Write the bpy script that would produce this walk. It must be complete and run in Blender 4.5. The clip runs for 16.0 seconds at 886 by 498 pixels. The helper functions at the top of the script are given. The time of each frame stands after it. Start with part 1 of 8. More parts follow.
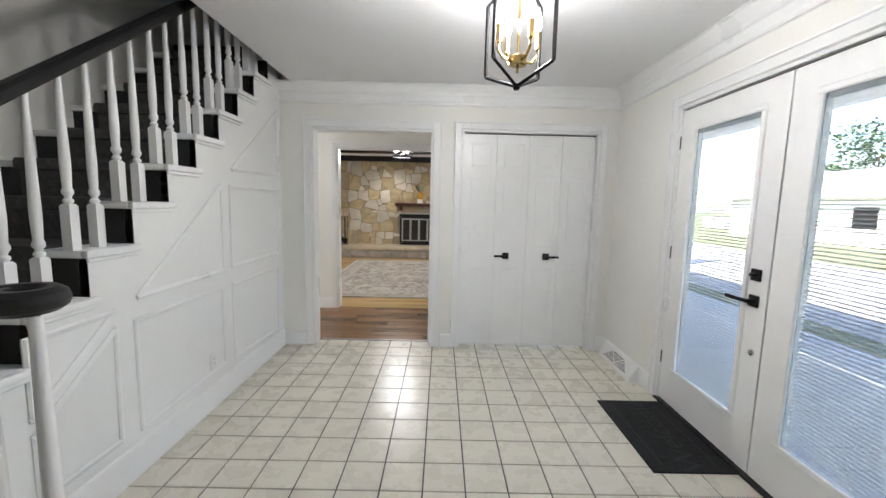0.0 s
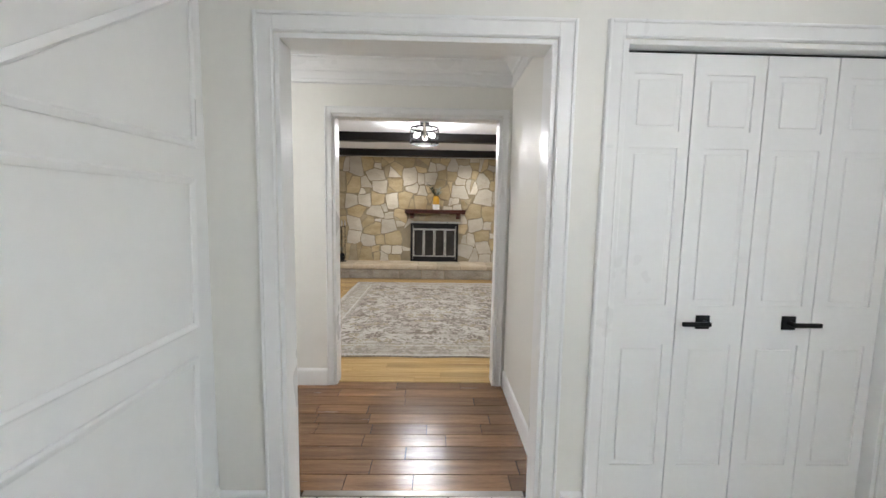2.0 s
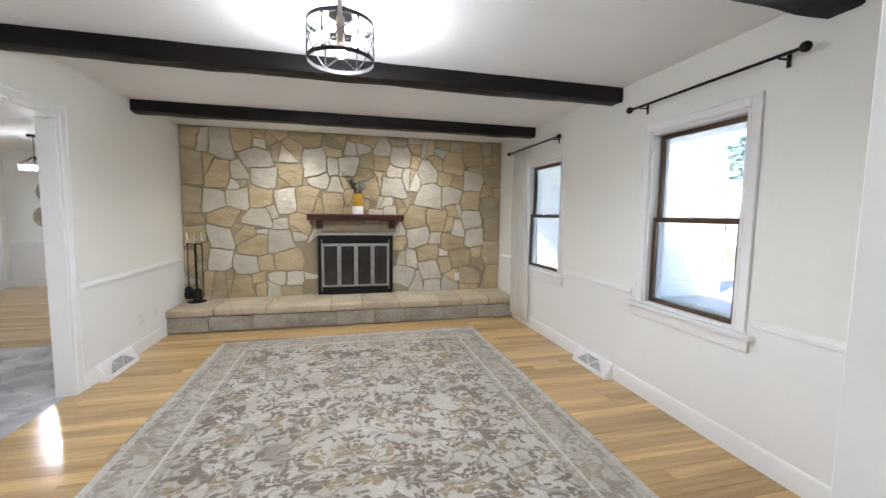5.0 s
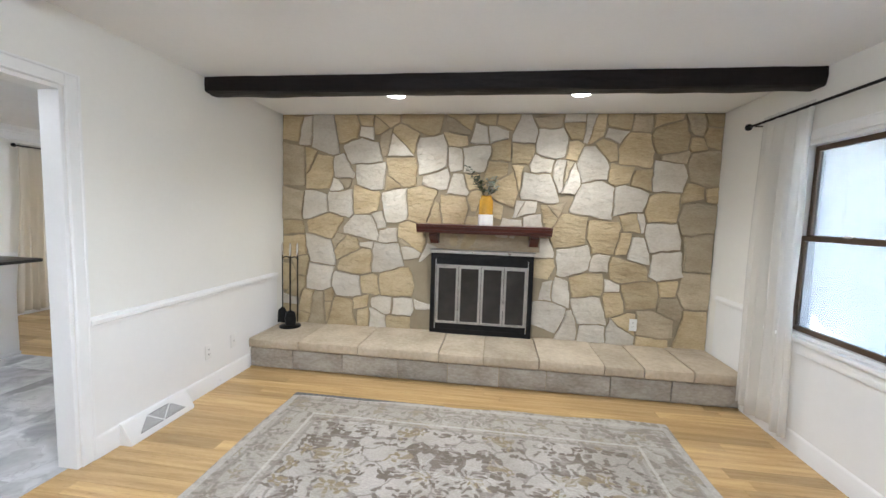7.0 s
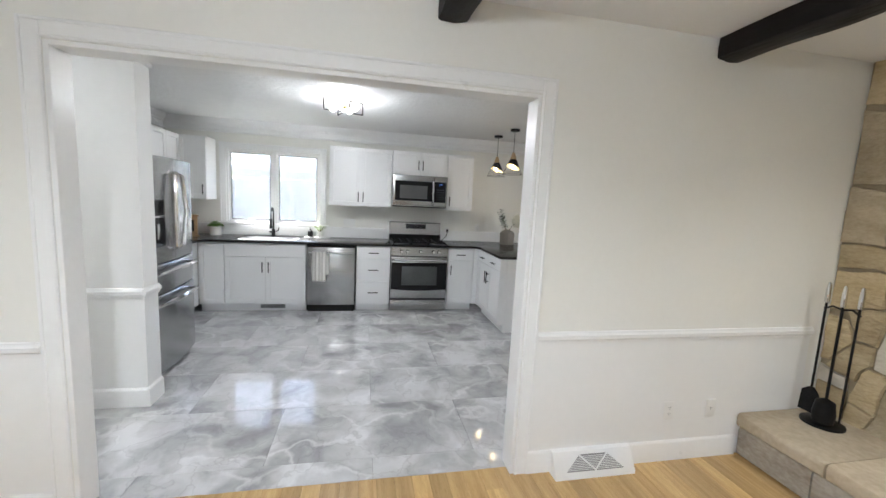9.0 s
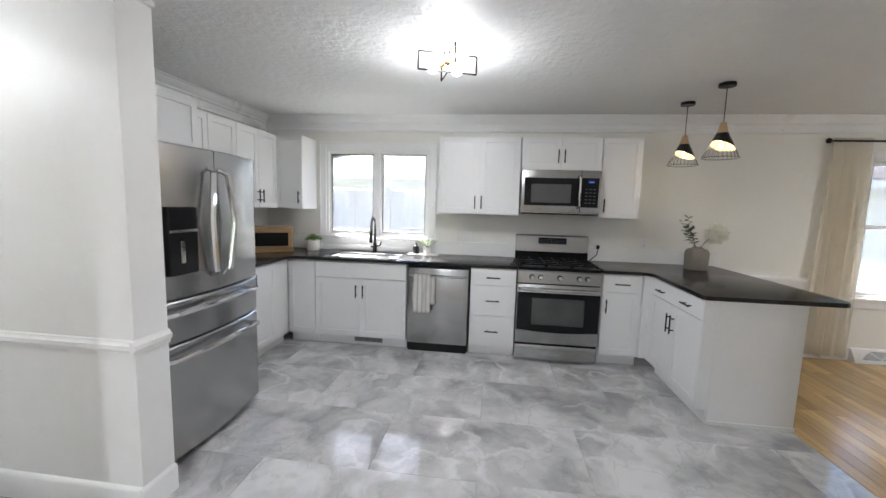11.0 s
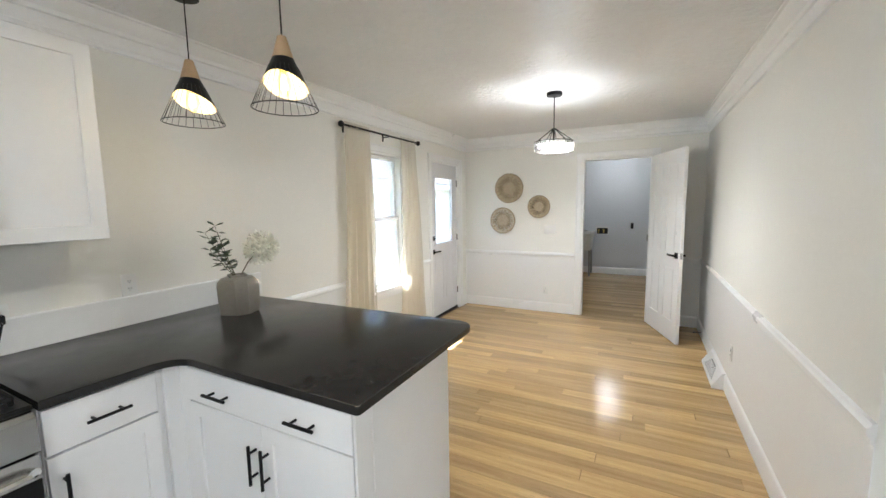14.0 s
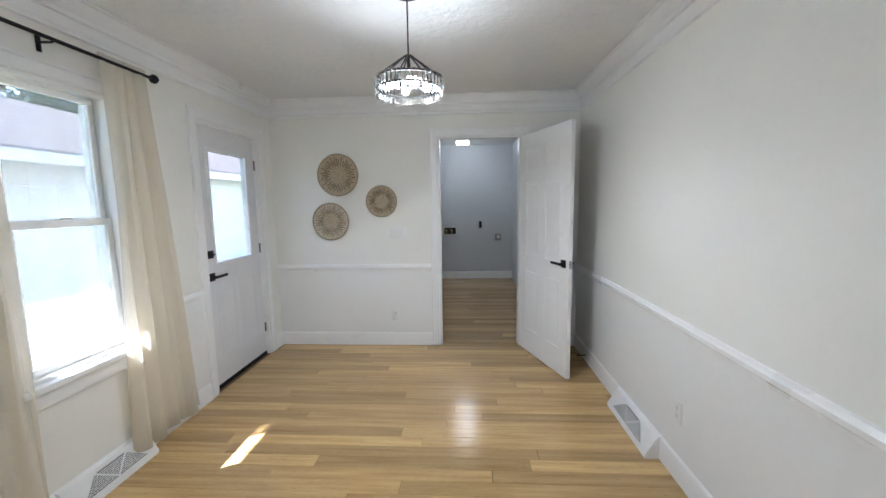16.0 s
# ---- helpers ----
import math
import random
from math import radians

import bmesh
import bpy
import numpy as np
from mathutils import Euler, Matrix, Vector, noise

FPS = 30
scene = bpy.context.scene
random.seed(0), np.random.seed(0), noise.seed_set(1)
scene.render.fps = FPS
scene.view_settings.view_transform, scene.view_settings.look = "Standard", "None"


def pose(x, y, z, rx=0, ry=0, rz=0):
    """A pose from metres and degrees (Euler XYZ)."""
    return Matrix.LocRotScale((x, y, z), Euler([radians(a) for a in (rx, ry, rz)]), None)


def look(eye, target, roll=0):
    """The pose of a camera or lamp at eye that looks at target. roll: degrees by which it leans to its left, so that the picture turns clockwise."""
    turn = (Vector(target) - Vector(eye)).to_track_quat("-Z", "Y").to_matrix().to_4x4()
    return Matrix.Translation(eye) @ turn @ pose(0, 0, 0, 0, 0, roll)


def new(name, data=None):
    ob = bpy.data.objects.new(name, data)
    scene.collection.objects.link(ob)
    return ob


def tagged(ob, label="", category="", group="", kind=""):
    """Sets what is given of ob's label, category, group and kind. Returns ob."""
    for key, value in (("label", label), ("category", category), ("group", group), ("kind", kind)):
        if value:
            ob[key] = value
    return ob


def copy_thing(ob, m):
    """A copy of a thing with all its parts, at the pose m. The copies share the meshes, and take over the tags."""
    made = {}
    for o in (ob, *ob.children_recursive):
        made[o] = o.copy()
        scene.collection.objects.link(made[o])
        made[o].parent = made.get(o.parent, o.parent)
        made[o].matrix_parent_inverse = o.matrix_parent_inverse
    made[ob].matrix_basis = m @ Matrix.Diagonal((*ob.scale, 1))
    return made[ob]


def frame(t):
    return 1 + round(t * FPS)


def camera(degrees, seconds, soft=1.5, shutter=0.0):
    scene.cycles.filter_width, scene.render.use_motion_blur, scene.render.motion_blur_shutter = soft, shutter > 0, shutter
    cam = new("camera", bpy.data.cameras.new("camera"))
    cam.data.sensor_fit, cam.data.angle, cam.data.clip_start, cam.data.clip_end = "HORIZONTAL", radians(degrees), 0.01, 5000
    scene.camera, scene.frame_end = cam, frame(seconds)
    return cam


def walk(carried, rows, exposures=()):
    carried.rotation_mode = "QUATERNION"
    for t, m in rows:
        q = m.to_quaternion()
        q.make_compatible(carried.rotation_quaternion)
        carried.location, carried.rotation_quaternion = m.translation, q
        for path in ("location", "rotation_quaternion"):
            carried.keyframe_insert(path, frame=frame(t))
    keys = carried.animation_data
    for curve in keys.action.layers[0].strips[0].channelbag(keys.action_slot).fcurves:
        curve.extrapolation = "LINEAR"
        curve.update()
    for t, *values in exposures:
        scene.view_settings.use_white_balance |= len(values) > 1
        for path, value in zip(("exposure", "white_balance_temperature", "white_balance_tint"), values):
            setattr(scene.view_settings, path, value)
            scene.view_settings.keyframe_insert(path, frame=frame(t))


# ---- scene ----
cam = camera(97.4, 16.0)
PATH = [
    (0, (0.084, -0.158, 1.408), (0.096, 1.828, 1.175), 1.3),
    (0.5, (-0.049, 0.382, 1.426), (-0.025, 2.37, 1.204), 1.5),
    (1, (-0.233, 0.874, 1.427), (-0.206, 2.862, 1.214), 1.5),
    (1.5, (-0.367, 1.39, 1.399), (-0.338, 3.379, 1.193), 1.3),
    (2, (-0.487, 1.921, 1.394), (-0.446, 3.91, 1.193), 1.0),
    (2.5, (-0.569, 2.391, 1.407), (-0.509, 4.38, 1.213), 0.6),
    (3, (-0.606, 2.898, 1.407), (-0.523, 4.887, 1.217), 0.8),
    (3.5, (-0.662, 3.348, 1.4), (-0.538, 5.336, 1.213), 0.8),
    (4, (-0.701, 3.755, 1.402), (-0.463, 5.733, 1.224), 0.9),
    (4.2, (-0.691, 3.973, 1.408), (-0.395, 5.943, 1.223), 0.6),
    (5.25, (-0.58, 4.9, 1.405), (-0.09, 6.83, 1.23), 0.8),
    (6.3, (-0.445, 5.784, 1.4), (-0.135, 7.754, 1.239), 1.1),
    (6.5, (-0.422, 5.949, 1.424), (-0.237, 7.933, 1.259), 1.4),
    (7, (-0.379, 6.337, 1.471), (-0.644, 8.312, 1.302), 1.8),
    (7.5, (-0.369, 6.635, 1.514), (-1.211, 8.441, 1.337), 2.6),
    (8, (-0.433, 6.873, 1.517), (-1.815, 8.307, 1.328), 3.0),
    (8.5, (-0.544, 7.096, 1.543), (-2.307, 8.012, 1.32), 3.1),
    (9, (-0.721, 7.258, 1.524), (-2.665, 7.659, 1.275), 2.9),
    (9.5, (-0.966, 7.342, 1.512), (-2.949, 7.371, 1.254), 2.6),
    (9.7, (-1.094, 7.375, 1.509), (-3.076, 7.306, 1.248), 2.5),
    (10.75, (-1.93, 7.38, 1.48), (-3.89, 7.11, 1.25), 1.7),
    (11.8, (-2.748, 7.317, 1.452), (-4.737, 7.403, 1.261), 0.7),
    (12.2, (-3.041, 7.364, 1.478), (-4.987, 7.78, 1.28), -0.2),
    (12.5, (-3.26, 7.447, 1.499), (-5.122, 8.148, 1.3), -0.6),
    (13, (-3.589, 7.617, 1.488), (-5.199, 8.784, 1.279), -0.9),
    (13.5, (-3.906, 7.789, 1.496), (-5.167, 9.327, 1.28), -0.9),
    (14, (-4.183, 7.944, 1.506), (-5.085, 9.715, 1.28), -0.9),
    (14.5, (-4.428, 8.235, 1.477), (-5.003, 10.136, 1.24), -1.0),
    (15, (-4.595, 8.579, 1.448), (-4.93, 10.536, 1.209), -1.0),
    (15.5, (-4.658, 9.008, 1.47), (-4.847, 10.984, 1.226), -1.1),
    (16, (-4.614, 9.508, 1.443), (-4.731, 11.49, 1.204), -0.9),
]
EXPOSURES = [(0.0, 3.82, 6250, 12), (1.0, 3.92, 6350, 11), (2.0, 3.97, 6150, 11), (3.0, 3.95, 6100, 11), (4.2, 4.05, 5900, 11), (6.3, 4.2, 5800, 10), (7.5, 4.5, 5600, 10), (8.0, 4.57, 5600, 9),
             (9.0, 4.15, 5900, 9), (9.7, 3.95, 6050, 9), (11.8, 4.05, 6000, 12), (12.5, 4.05, 6000, 11), (13.0, 4.35, 6100, 9), (14.0, 4.6, 6050, 8), (15.0, 4.42, 5650, 8), (16.0, 4.12, 5600, 8)]
walk(cam, [(t, look(eye, target, roll)) for t, eye, target, roll in PATH], EXPOSURES)

# ---- world, sun and lamps ----
world = bpy.data.worlds.new("sky")
scene.world = world
world.use_nodes = True
wn, wl = world.node_tree.nodes, world.node_tree.links
sky = wn.new("ShaderNodeTexSky")
sky.sky_type, sky.sun_disc = "NISHITA", False
sky.sun_elevation, sky.sun_rotation = radians(49), radians(-119)
wl.new(sky.outputs[0], wn["Background"].inputs[0])
wn["Background"].inputs[1].default_value = 0.13
sun = new("sun", bpy.data.lights.new("sun", "SUN"))
sun.data.energy, sun.data.angle, sun.data.color = 4.2, radians(0.6), (1.0, 0.95, 0.87)
sun.matrix_world = look((-5.7, -3.2, 7.55), (0, 0, 0))


def bulb_light(name, at, watts, color=(1.0, 0.95, 0.88), size=0.04):
    lamp = new(name, bpy.data.lights.new(name, "POINT"))
    lamp.data.energy, lamp.data.color, lamp.data.shadow_soft_size = watts, color, size
    lamp.location = at
    return lamp


COOL = (1.0, 0.98, 0.96)
bulb_light("chandelier_light", (0.395, 1.586, 2.19), 3.7, COOL, 0.09)
bulb_light("living_lamp_light", (-0.64, 6.92, 2.2), 2.9, COOL, 0.07)
bulb_light("kitchen_lamp_light", (-4.72, 7.04, 2.25), 1.2, COOL, 0.1)
bulb_light("pendant_light_near_wall", (-5.985, 9.045, 1.95), 0.06, (1.0, 0.82, 0.58), 0.03)
bulb_light("pendant_light_near_edge", (-5.435, 9.07, 1.95), 0.06, (1.0, 0.82, 0.58), 0.03)
bulb_light("dining_lamp_light", (-4.88, 11.45, 1.93), 1.2, COOL, 0.08)
bulb_light("laundry_lamp_light", (-4.65, 15.9, 2.3), 0.45, (0.94, 0.97, 1.0), 0.08)
# Fill added for hall and passage, its source stays out of view.
bulb_light("hall_lamp_light", (-2.75, 4.25, 2.28), 1.9, COOL, 0.08)
for at, watts in (((-0.64, 6.92, 2.19), 5.5), ((-4.88, 11.45, 1.92), 2.0), ((-4.72, 7.04, 2.24), 1.3)):
    down = new("bulbs_light_downward", bpy.data.lights.new("bulbs_light_downward", "SPOT"))
    down.data.energy, down.data.spot_size, down.data.spot_blend = watts, radians(172), 0.6
    down.data.color, down.data.shadow_soft_size = COOL, 0.08
    down.matrix_world = look(at, (at[0], at[1] + 0.001, 0))
for rx in (-1.25, 0.245):
    spot = new("recessed_light", bpy.data.lights.new("recessed_light", "SPOT"))
    spot.data.energy, spot.data.spot_size, spot.data.spot_blend = 3.1, radians(140), 1.0
    spot.data.color, spot.data.shadow_soft_size = (1.0, 0.93, 0.82), 0.05
    spot.matrix_world = look((rx, 9.6, 2.43), (rx, 9.75, 0))


# ---- materials ----
def mat(name, c1, c2=None, rough=0.5, metal=0.0, scale=4.0, fine=60.0, bump=0.0, bscale=80.0, stretch=(1, 1, 1),
        spread=0.0, coat=0.0, mixlow=0.35, mixhigh=0.7, rvar=0.08, detail=4.0, bdist=0.01):
    """Two-scale noise between two colours, with fine relief; spread: brightness differs from object to object."""
    m = bpy.data.materials.new(name)
    m.use_nodes = True
    n, l = m.node_tree.nodes, m.node_tree.links
    b = n["Principled BSDF"]
    c2 = c2 or tuple(x * 0.93 for x in c1)
    geo = n.new("ShaderNodeNewGeometry")
    obj = n.new("ShaderNodeObjectInfo")
    off = n.new("ShaderNodeVectorMath")
    off.operation = "MULTIPLY_ADD"
    off.inputs[1].default_value = stretch
    comb = n.new("ShaderNodeCombineXYZ")
    mul = n.new("ShaderNodeMath")
    mul.operation = "MULTIPLY"
    mul.inputs[1].default_value = 37.0 if spread else 0.0
    l.new(obj.outputs["Random"], mul.inputs[0])
    for i in range(3):
        l.new(mul.outputs[0], comb.inputs[i])
    l.new(geo.outputs["Position"], off.inputs[0])
    l.new(comb.outputs[0], off.inputs[2])
    n1, n2 = n.new("ShaderNodeTexNoise"), n.new("ShaderNodeTexNoise")
    n1.inputs["Scale"].default_value, n1.inputs["Detail"].default_value = scale, detail
    n2.inputs["Scale"].default_value, n2.inputs["Detail"].default_value = fine, 3.0
    for t in (n1, n2):
        l.new(off.outputs[0], t.inputs["Vector"])
    mixn = n.new("ShaderNodeMath")
    mixn.operation = "MULTIPLY_ADD"
    mixn.inputs[1].default_value = 0.35
    l.new(n2.outputs[0], mixn.inputs[0])
    sc = n.new("ShaderNodeMath")
    sc.operation = "MULTIPLY"
    sc.inputs[1].default_value = 0.65
    l.new(n1.outputs[0], sc.inputs[0])
    l.new(sc.outputs[0], mixn.inputs[2])
    ramp = n.new("ShaderNodeValToRGB")
    ramp.color_ramp.elements[0].position, ramp.color_ramp.elements[1].position = mixlow, mixhigh
    ramp.color_ramp.elements[0].color, ramp.color_ramp.elements[1].color = (*c1, 1), (*c2, 1)
    l.new(mixn.outputs[0], ramp.inputs[0])
    col = ramp.outputs[0]
    if spread:
        hsv = n.new("ShaderNodeHueSaturation")
        mr = n.new("ShaderNodeMapRange")
        mr.inputs["To Min"].default_value, mr.inputs["To Max"].default_value = 1 - spread, 1 + spread
        l.new(obj.outputs["Random"], mr.inputs["Value"])
        l.new(mr.outputs[0], hsv.inputs["Value"])
        l.new(col, hsv.inputs["Color"])
        col = hsv.outputs[0]
    l.new(col, b.inputs["Base Color"])
    rr = n.new("ShaderNodeMapRange")
    rr.inputs["To Min"].default_value, rr.inputs["To Max"].default_value = max(0.02, rough - rvar), min(1, rough + rvar)
    l.new(n1.outputs[0], rr.inputs["Value"])
    l.new(rr.outputs[0], b.inputs["Roughness"])
    b.inputs["Metallic"].default_value = metal
    b.inputs["Coat Weight"].default_value = coat
    b.inputs["Coat Roughness"].default_value = 0.15
    if bump:
        bn = n.new("ShaderNodeTexNoise")
        bn.inputs["Scale"].default_value, bn.inputs["Detail"].default_value = bscale, 4.0
        l.new(off.outputs[0], bn.inputs["Vector"])
        bp = n.new("ShaderNodeBump")
        bp.inputs["Strength"].default_value, bp.inputs["Distance"].default_value = bump, bdist
        l.new(bn.outputs[0], bp.inputs["Height"])
        l.new(bp.outputs[0], b.inputs["Normal"])
    return m


def glow(name, color, strength):
    m = bpy.data.materials.new(name)
    m.use_nodes = True
    b = m.node_tree.nodes["Principled BSDF"]
    b.inputs["Base Color"].default_value = (*color, 1)
    b.inputs["Emission Color"].default_value = (*color, 1)
    b.inputs["Emission Strength"].default_value = strength * 0.3
    return m


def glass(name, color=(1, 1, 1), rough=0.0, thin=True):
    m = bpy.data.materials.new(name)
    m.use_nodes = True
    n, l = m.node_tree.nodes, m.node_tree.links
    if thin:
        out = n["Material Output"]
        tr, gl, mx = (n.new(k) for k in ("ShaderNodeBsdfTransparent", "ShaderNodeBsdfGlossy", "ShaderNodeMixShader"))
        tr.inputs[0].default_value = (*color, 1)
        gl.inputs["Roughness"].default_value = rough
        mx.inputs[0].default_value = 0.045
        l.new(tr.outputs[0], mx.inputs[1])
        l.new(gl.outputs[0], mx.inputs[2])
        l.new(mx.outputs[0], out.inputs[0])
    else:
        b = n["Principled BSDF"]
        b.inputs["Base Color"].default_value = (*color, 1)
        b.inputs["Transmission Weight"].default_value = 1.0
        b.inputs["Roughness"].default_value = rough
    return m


WALL = mat("cream_wall_paint", (0.82, 0.81, 0.765), (0.79, 0.78, 0.735), rough=0.5, scale=0.8, fine=30, bump=0.05, bscale=220)
WAIN = mat("white_wainscot_paint", (0.83, 0.83, 0.82), (0.80, 0.80, 0.79), rough=0.42, scale=0.9, fine=25, bump=0.04, bscale=180)
TRIM = mat("white_trim_paint", (0.85, 0.85, 0.845), (0.81, 0.81, 0.80), rough=0.3, scale=2, fine=40, bump=0.02, bscale=90)
CEIL = mat("white_ceiling_paint", (0.83, 0.83, 0.83), (0.79, 0.79, 0.79), rough=0.7, scale=1, fine=50, bump=0.12, bscale=130)
KNOCK = mat("textured_ceiling_paint", (0.80, 0.80, 0.795), (0.75, 0.75, 0.745), rough=0.5, scale=1.5, fine=14, bump=0.8, bscale=24)
GREYWALL = mat("pale_grey_blue_paint", (0.62, 0.64, 0.67), (0.58, 0.60, 0.63), rough=0.5, scale=1, fine=30)
BLACK = mat("black_paint", (0.012, 0.012, 0.013), (0.02, 0.02, 0.02), rough=0.35, scale=5, fine=60)
BLACKMETAL = mat("matt_black_metal", (0.012, 0.012, 0.013), (0.022, 0.022, 0.022), rough=0.42, metal=0.6, scale=20, fine=150)
CARPET = mat("dark_grey_carpet", (0.035, 0.033, 0.032), (0.10, 0.095, 0.09), rough=0.95, scale=30, fine=400, bump=0.8, bscale=500)
BEAM = mat("dark_hewn_timber", (0.006, 0.005, 0.005), (0.016, 0.012, 0.011), rough=0.5, scale=6, fine=50, bump=0.6, bscale=25, stretch=(0.25, 1, 1))
BEAM.node_tree.nodes["Principled BSDF"].inputs["Specular IOR Level"].default_value = 0.2
TILE = mat("cream_glazed_tile", (0.74, 0.70, 0.60), (0.66, 0.62, 0.52), rough=0.28, scale=9, fine=80, spread=0.03, bump=0.03, bscale=30)
GROUT = mat("dark_grout", (0.022, 0.021, 0.02), (0.04, 0.038, 0.035), rough=0.9, scale=10, fine=200)
HALLWOOD = mat("walnut_stained_plank", (0.255, 0.14, 0.068), (0.125, 0.062, 0.03), rough=0.24, scale=3, fine=26, stretch=(1, 12, 1), spread=0.3, bump=0.05, bscale=40)
BAMBOO = mat("honey_bamboo_plank", (0.60, 0.415, 0.19), (0.37, 0.23, 0.09), rough=0.15, scale=1.8, fine=30, stretch=(1, 16, 1), spread=0.25, bump=0.03, bscale=60)
HALLGAP = mat("dark_hall_joint", (0.03, 0.016, 0.01), (0.02, 0.011, 0.007), rough=0.9)
FLOORGAP = mat("dark_floor_gap", (0.14, 0.075, 0.03), (0.10, 0.05, 0.02), rough=0.8)
STAINLESS = mat("brushed_stainless_steel", (0.46, 0.46, 0.46), (0.43, 0.43, 0.43), rough=0.24, metal=1.0, scale=3, fine=120, stretch=(1, 1, 0.06), bump=0.008, bscale=120, rvar=0.04)
CHROME = mat("bright_chrome", (0.75, 0.75, 0.75), (0.68, 0.68, 0.68), rough=0.12, metal=1.0, scale=8, fine=60)
BRASS = mat("brushed_brass", (0.55, 0.40, 0.16), (0.45, 0.32, 0.12), rough=0.25, metal=1.0, scale=20, fine=120)
DARKGLASS = mat("black_glass", (0.012, 0.012, 0.013), (0.016, 0.016, 0.017), rough=0.06, scale=3, fine=20, rvar=0.02)
COUNTER = mat("dark_stone_counter", (0.014, 0.013, 0.013), (0.028, 0.026, 0.025), rough=0.2, scale=12, fine=300)
CABINET = mat("white_cabinet_paint", (0.82, 0.82, 0.82), (0.79, 0.79, 0.79), rough=0.33, scale=2, fine=40)
MORTAR = mat("grey_tan_mortar", (0.35, 0.295, 0.20), (0.27, 0.22, 0.145), rough=0.95, scale=6, fine=120, bump=0.4, bscale=120)
STONE_A = mat("pale_cream_sandstone", (0.64, 0.60, 0.52), (0.50, 0.45, 0.36), rough=0.85, scale=3.5, fine=40, spread=0.13, bump=0.5, bscale=14, bdist=0.03, mixlow=0.36, mixhigh=0.68, detail=7, stretch=(1, 1, 1.7))
STONE_B = mat("tan_sandstone", (0.56, 0.46, 0.285), (0.39, 0.295, 0.16), rough=0.85, scale=3.5, fine=40, spread=0.18, bump=0.6, bscale=14, bdist=0.03, mixlow=0.36, mixhigh=0.68, detail=7, stretch=(1, 1, 2.4))
STONE_C = mat("grey_brown_sandstone", (0.49, 0.415, 0.29), (0.34, 0.275, 0.175), rough=0.88, scale=3.5, fine=40, spread=0.18, bump=0.6, bscale=14, bdist=0.03, mixlow=0.36, mixhigh=0.68, detail=7, stretch=(1, 1, 2))
HEARTH = mat("hearth_sandstone", (0.54, 0.465, 0.35), (0.35, 0.285, 0.195), rough=0.7, scale=3, fine=30, spread=0.15, bump=0.5, bscale=18, bdist=0.02, mixlow=0.36, mixhigh=0.68, detail=8)
HEARTHFACE = mat("hearth_face_stone", (0.44, 0.405, 0.345), (0.25, 0.215, 0.17), rough=0.8, scale=3, fine=30, spread=0.18, bump=0.5, bscale=18, bdist=0.02, mixlow=0.38, mixhigh=0.64, detail=8, stretch=(1, 1, 2))
MAHOGANY = mat("mahogany_stained_wood", (0.10, 0.022, 0.012), (0.05, 0.012, 0.008), rough=0.3, scale=5, fine=40, stretch=(0.2, 3, 3))
PLASTIC = mat("white_plastic", (0.80, 0.80, 0.78), (0.77, 0.77, 0.75), rough=0.35)
# Clear panes, coloured grey to darken the bright view outdoors.
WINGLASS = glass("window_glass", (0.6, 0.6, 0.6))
DIMGLASS = glass("view_dimming_casement_glass", (0.52, 0.52, 0.52))
DOORGLASS = glass("view_dimming_door_glass", (0.56, 0.56, 0.56))
for m, gloss in ((BLACK, 0.22), (BLACKMETAL, 0.25), (COUNTER, 0.28), (DARKGLASS, 0.18)):
    m.node_tree.nodes["Principled BSDF"].inputs["Specular IOR Level"].default_value = gloss


def screen_cloth(name, color, cover):
    """Fine insect mesh: mostly open, the threads catch the light."""
    m = bpy.data.materials.new(name)
    m.use_nodes = True
    n, l = m.node_tree.nodes, m.node_tree.links
    tr, df, tl, mx, my = (n.new(k) for k in ("ShaderNodeBsdfTransparent", "ShaderNodeBsdfDiffuse", "ShaderNodeBsdfTranslucent", "ShaderNodeMixShader", "ShaderNodeMixShader"))
    df.inputs[0].default_value = tl.inputs[0].default_value = (*color, 1)
    mx.inputs[0].default_value, my.inputs[0].default_value = 0.5, cover
    l.new(df.outputs[0], mx.inputs[1])
    l.new(tl.outputs[0], mx.inputs[2])
    l.new(tr.outputs[0], my.inputs[1])
    l.new(mx.outputs[0], my.inputs[2])
    l.new(my.outputs[0], n["Material Output"].inputs[0])
    return m


def knuckles(m):
    """The short dark marks of bamboo nodes across the strips of a plank."""
    n, l = m.node_tree.nodes, m.node_tree.links
    b = n["Principled BSDF"]
    geo = n.new("ShaderNodeNewGeometry")
    st = n.new("ShaderNodeVectorMath")
    st.operation = "MULTIPLY"
    st.inputs[1].default_value = (7.0, 52.0, 1.0)
    vo = n.new("ShaderNodeTexVoronoi")
    vo.inputs["Scale"].default_value = 1.0
    l.new(geo.outputs["Position"], st.inputs[0])
    l.new(st.outputs[0], vo.inputs["Vector"])
    mr = n.new("ShaderNodeMapRange")
    mr.inputs["From Min"].default_value, mr.inputs["From Max"].default_value = 0.05, 0.13
    mr.inputs["To Min"].default_value, mr.inputs["To Max"].default_value = 0.45, 0.0
    l.new(vo.outputs["Distance"], mr.inputs["Value"])
    mx = n.new("ShaderNodeMix")
    mx.data_type = "RGBA"
    mx.inputs[7].default_value = (0.20, 0.11, 0.04, 1)
    old = b.inputs["Base Color"].links[0].from_socket
    l.new(mr.outputs[0], mx.inputs[0])
    l.new(old, mx.inputs[6])
    l.new(mx.outputs[2], b.inputs["Base Color"])


knuckles(BAMBOO)
SCREEN = screen_cloth("grey_insect_mesh", (0.72, 0.72, 0.74), 0.22)


